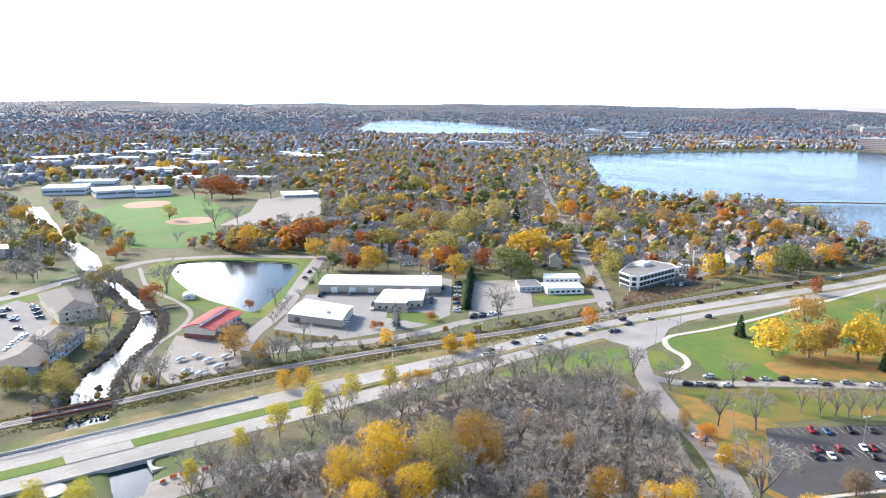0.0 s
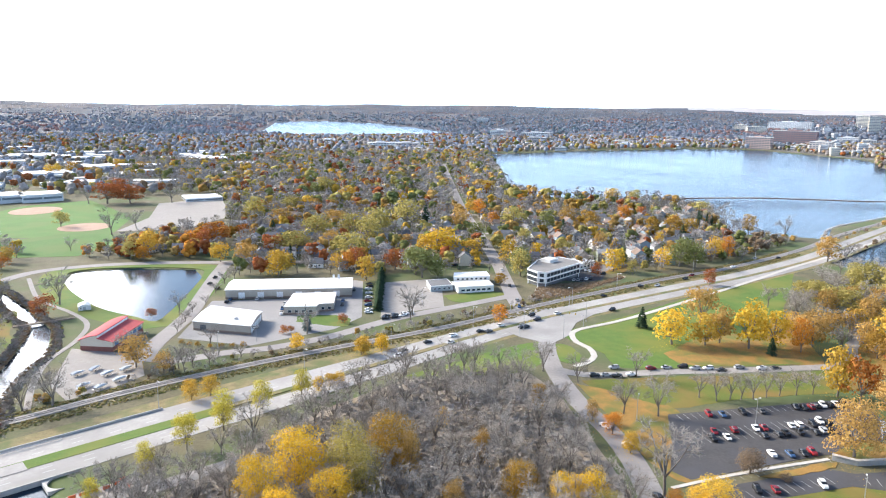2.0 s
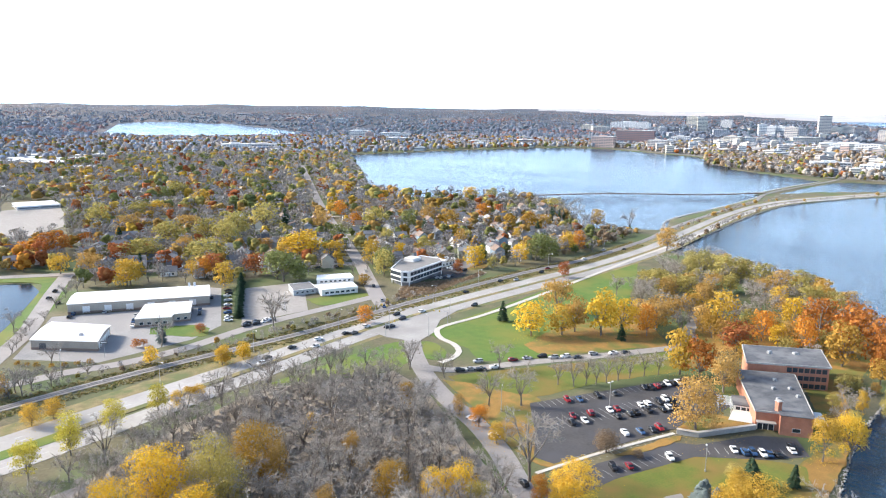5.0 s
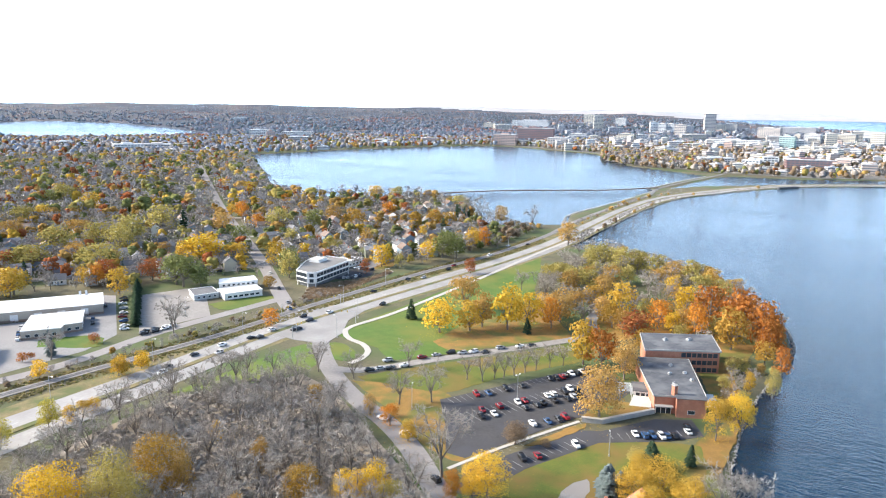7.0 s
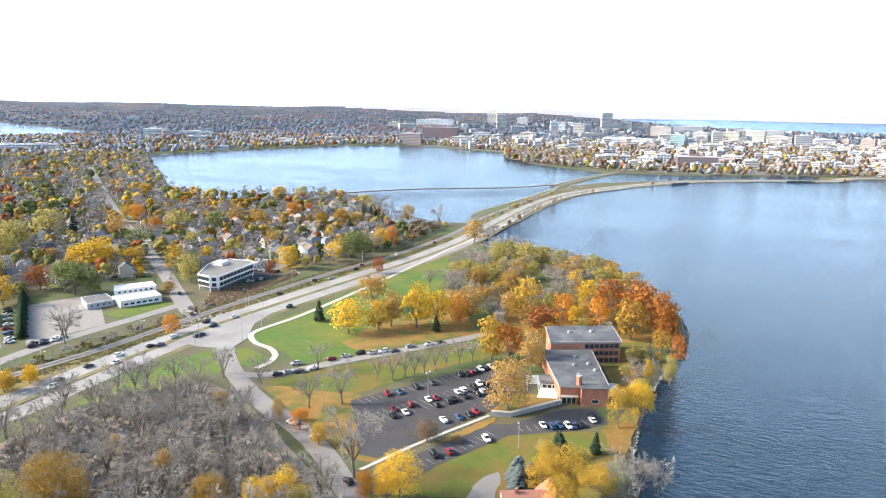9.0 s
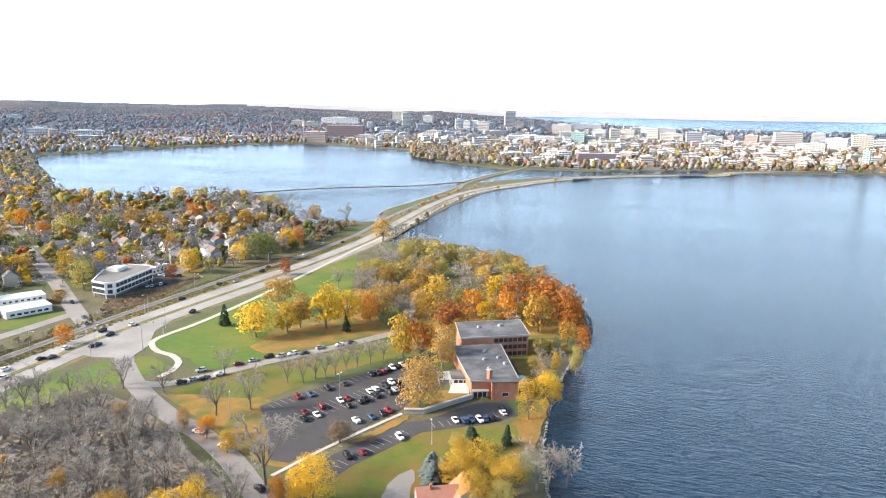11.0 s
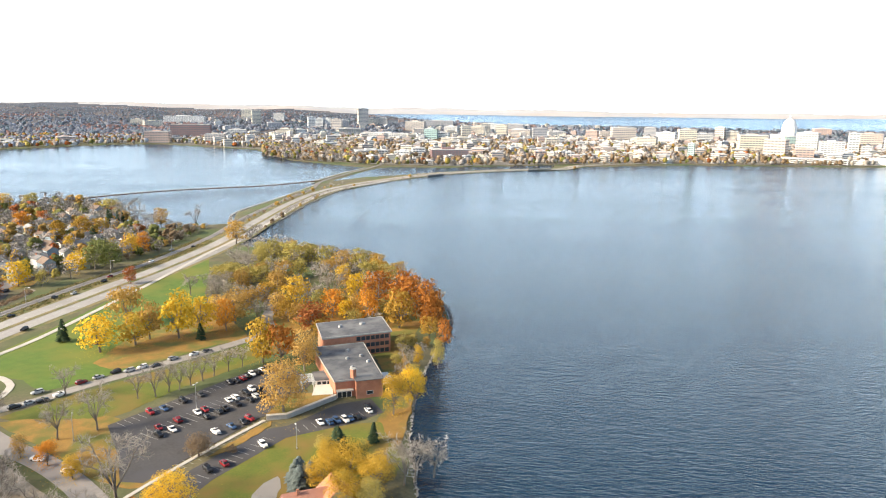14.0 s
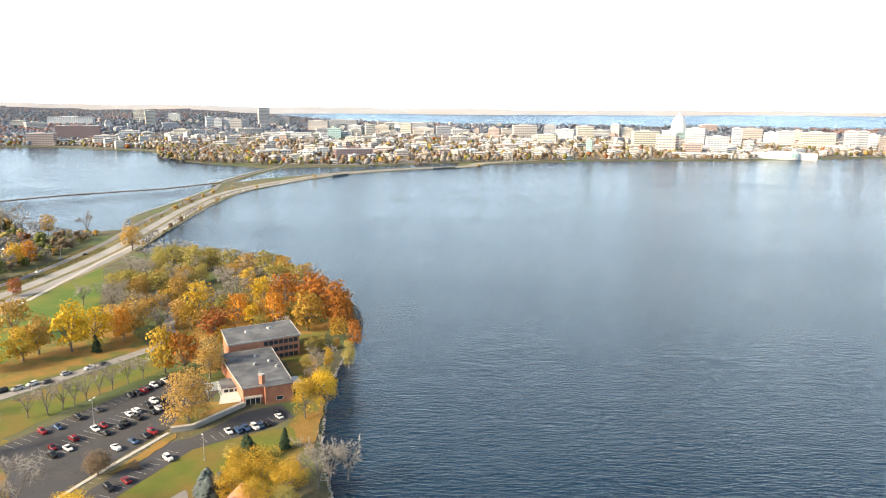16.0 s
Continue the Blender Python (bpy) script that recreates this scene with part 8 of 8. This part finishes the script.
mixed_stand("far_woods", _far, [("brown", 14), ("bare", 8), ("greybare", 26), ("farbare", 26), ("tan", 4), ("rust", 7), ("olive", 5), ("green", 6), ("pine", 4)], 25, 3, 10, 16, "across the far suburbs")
LEFT = [(-255, 440), (-268, 512), (-290, 560), (-372, 660), (-470, 790), (-540, 860), (-700, 800), (-500, 560), (-330, 420)]
mixed_stand("tree_belt", scatter(LEFT, 420, 7.5, 26), [("bare", 52), ("greybare", 24), ("tan", 8), ("olive", 9), ("pine", 5), ("gold", 2)], 26, 1, 8, 15, "along the far creek")
OLDTOWN = [(-196, 535), (-95, 530), (-104, 600), (-118, 690), (-150, 660), (-185, 600)]
_old = [q for q in scatter(OLDTOWN, 90, 8.5, 61) if not near_house(*q)]
mixed_stand("tree_belt", _old, [("bare", 30), ("greybare", 25), ("tan", 15), ("olive", 12), ("rust", 10), ("orange", 8)], 62, 1, 8, 14, "between the pond and the ball fields")
BANK = [(-250, 530), (-235, 545), (-300, 640), (-370, 740), (-425, 790), (-420, 770), (-330, 630)]
mixed_stand("tree_belt", scatter(BANK, 70, 8.0, 27), [("bare", 75), ("tan", 15), ("gold", 10)], 27, 1, 7, 13, "on the creek bank")

_pw = [p for p in scatter(PARKWOOD, 330, 11.0, 63) if not near_house(*p)]
mixed_stand("park_trees", _pw, [("bare", 34), ("greybare", 24), ("brown", 20), ("tan", 5), ("olive", 11), ("gold", 1), ("rust", 2), ("green", 3)], 64, 2, 10, 16, "in a city park by the bay")
_city = [p for p in scatter(CITYLAND, 5200, 11.0, 28) if not near_house(*p)]
mixed_stand("city_trees", _city, [("bare", 26), ("greybare", 24), ("brown", 36), ("tan", 2), ("olive", 6), ("rust", 2), ("green", 4)], 28, 3, 9, 15, "between city blocks")
_shore = []
for p in smooth_line([(985, 1180), (955, 1120), (975, 960), (1075, 815), (1200, 720), (1290, 655), (1450, 512), (1560, 370), (1640, 250)], 9):
    _shore.append((p[0] + rng.uniform(4, 22), p[1] + rng.uniform(4, 22)))
mixed_stand("shore_trees", _shore, [("bare", 46), ("brown", 32), ("tan", 9), ("olive", 7), ("green", 6)], 29, 2, 7, 12, "along the city shore")
_cw = []
for p in offset_line(JN, -13.2):
    if p[0] > 380 and rng.random() < 0.75:
        _cw.append((p[0] + rng.uniform(-3, 3), p[1] + rng.uniform(-0.8, 0.8), 0, rng.uniform(0.5, 1)))
for o in (13.0, 16.0):
    for p in offset_line(JN, o):
        if 360 < p[0] < 720 and rng.random() < 0.8:
            _cw.append((p[0] + rng.uniform(-3, 3), p[1] + rng.uniform(-1, 1), 0, rng.uniform(0.3, 0.9)))
mixed_stand("causeway_trees", _cw, [("bare", 50), ("greybare", 34), ("tan", 12), ("brown", 4)], 30, 1, 4, 9, "along the causeway")

_sp = [(x, y, 0.0, rng.uniform(0.5, 1.2)) for x, y in scatter([(255, 480), (300, 508), (345, 540), (376, 566), (352, 596), (336, 560), (300, 548), (258, 512)], 110, 4.6, 72)]
mixed_stand("shrubs", _sp, [("bare", 46), ("brown", 20), ("green", 16), ("tan", 10), ("olive", 8)], 73, 1, 5, 9, "between the gardens and the railway")

# wooded hills to the horizon, with clearings and belts of one colour
_R = np.random.default_rng(33)
_n = 24000
_b, _d = _R.uniform(-96, 36, _n), 2350 + 2300 * _R.random(_n) ** 0.9
_x, _y = -_d * np.sin(np.radians(_b)), _d * np.cos(np.radians(_b))
_s = shore(_x, _y)
_z = ground_height(_x, _y, _d, _b)
_size = np.clip(_d * depression(_d, _b) / H, 0.28, 1.0)
_belt = rough_noise(_x, _y, 0.0042) + 0.6 * rough_noise(_x + 900, _y, 0.011)
_open = rough_noise(_x - 400, _y + 300, 0.0065) + 0.5 * rough_noise(_x, _y, 0.017) > 0.85
_palest = _d > np.interp(_b, [-47, -40, -28, -14], [4050, 4180, 4460, 4850])
_keep = (_s > 12) & ~_open & ~_palest
# these three kinds carry the distance haze in their leaf colour
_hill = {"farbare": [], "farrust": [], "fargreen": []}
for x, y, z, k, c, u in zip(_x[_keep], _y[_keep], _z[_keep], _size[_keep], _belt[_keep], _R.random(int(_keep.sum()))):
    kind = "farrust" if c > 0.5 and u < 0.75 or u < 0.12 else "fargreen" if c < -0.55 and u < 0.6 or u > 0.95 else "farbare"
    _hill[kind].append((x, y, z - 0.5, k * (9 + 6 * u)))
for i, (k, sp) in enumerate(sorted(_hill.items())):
    stand("hill_woods", {"farbare": "haze-tinted leafless", "farrust": "haze-tinted russet", "fargreen": "haze-tinted evergreen"}[k] + " trees covering the far hills", k, sp, 330 + i * 5, 4)

# ---- rough grass and scrub ----
def along(line, lo, hi, n, x0, x1, seed):
    R = np.random.default_rng(seed)
    i = R.integers(0, len(line) - 1, n)
    t = R.uniform(0, 1, (n, 1))
    d = line[i + 1] - line[i]
    d /= np.linalg.norm(d, axis=1)[:, None]
    p = line[i] + (line[i + 1] - line[i]) * t + np.stack([-d[:, 1], d[:, 0]], 1) * R.uniform(lo, hi, (n, 1))
    return p[(p[:, 0] > x0) & (p[:, 0] < x1)]


tufts("rough_grass", "dry tufts of rough grass beside the railway", np.concatenate([along(RAIL, -9, -3.2, 5000, -160, 340, 41), along(RAIL, 3.2, 7, 4000, -160, 340, 42)]), LEAF["straw"], 0.25, 0.7, 43)
tufts("weeds", "dull green weeds on the verge", np.concatenate([along(RAIL, -10, -3.2, 1800, -160, 340, 44), along(RAIL, 3.2, 8, 1500, -160, 340, 45)]), LEAF["green"], 0.25, 0.6, 46)
_ck = np.concatenate([along(smooth_line(CREEK_L[3:12], 4), -2.2, 0.3, 1100, -300, -120, 47), along(smooth_line(CREEK_R[3:12], 4), -0.3, 2.2, 1100, -300, -120, 48)])
tufts("reeds", "brown reeds and brush along the creek bank", _ck, LEAF["brown"], 0.2, 0.6, 49)
_ck = np.concatenate([along(smooth_line(CREEK_L[3:12], 4), -5, -1, 700, -300, -120, 57), along(smooth_line(CREEK_R[3:12], 4), 1, 5, 700, -300, -120, 58)])
tufts("brush", "low dry brush on the creek bank", _ck, LEAF["bare"], 0.3, 0.9, 59)
tufts("undergrowth", "brown undergrowth in the bare wood", np.array(scatter([(-72, 165), (-45, 208), (-8, 252), (25, 278), (58, 288), (74, 265), (78, 150), (50, 105), (-60, 105)], 6000, 0.8, 50)), LEAF["bare"], 0.3, 1.0, 51)
wood([(-76, 199), (-58, 214), (-56, 196), (-70, 182)], 14, 4.4, 15, [("bare", 100)], 9, 13)
wood([(-150, 232), (-168, 236), (-190, 222), (-165, 200), (-148, 205)], 12, 4.5, 16, [("bare", 80), ("rust", 20)], 5, 9)
wood([(-80, 292), (-60, 304), (-64, 309), (-84, 300)], 6, 4.5, 17, [("bare", 85), ("tan", 15)], 9, 13)

tufts("scrub", "brown scrub in a bed before the office", np.array(scatter([(104, 396), (110, 420), (117, 429), (139, 434), (158, 436), (176, 452), (176, 444), (150, 424), (124, 402)], 900, 0.9, 60)), LEAF["brown"], 0.3, 0.9, 61)
# fallen leaves under the coloured trees
_R = np.random.default_rng(71)
_fall = {}
for k, x, y, w in PLANTED:
    if k in ("gold", "yellow", "orange", "rust", "tan") and y < 480:
        n = 240
        r = np.abs(_R.normal(size=n)) * w * 0.42
        t = _R.uniform(0, math.tau, n)
        _fall.setdefault("rust" if k == "rust" else "gold" if k in ("tan", "gold") else k, []).append(np.stack([x + r * np.cos(t), y + r * np.sin(t)], 1))
for k, parts in sorted(_fall.items()):
    c = np.concatenate(parts)
    c = c[shore(c[:, 0], c[:, 1]) > 3]
    n = len(c)
    a, s = _R.uniform(0, math.tau, n), _R.uniform(0.07, 0.17, n)
    u = np.stack([np.cos(a), np.sin(a), _R.normal(size=n) * 0.2], 1) * s[:, None]
    v = np.stack([-np.sin(a), np.cos(a), _R.normal(size=n) * 0.2], 1) * s[:, None]
    b = np.concatenate([c, np.full((n, 1), 0.22)], 1)
    V = np.stack([b - u, b - v, b + u, b + v], 1).reshape(-1, 3)
    tagged(new("fallen_leaves", raw_mesh("fallen_leaves", V, np.arange(len(V)).reshape(-1, 4), [LEAF[k]])), k + " fallen leaves lying under the trees", "leaves", "", "stuff")
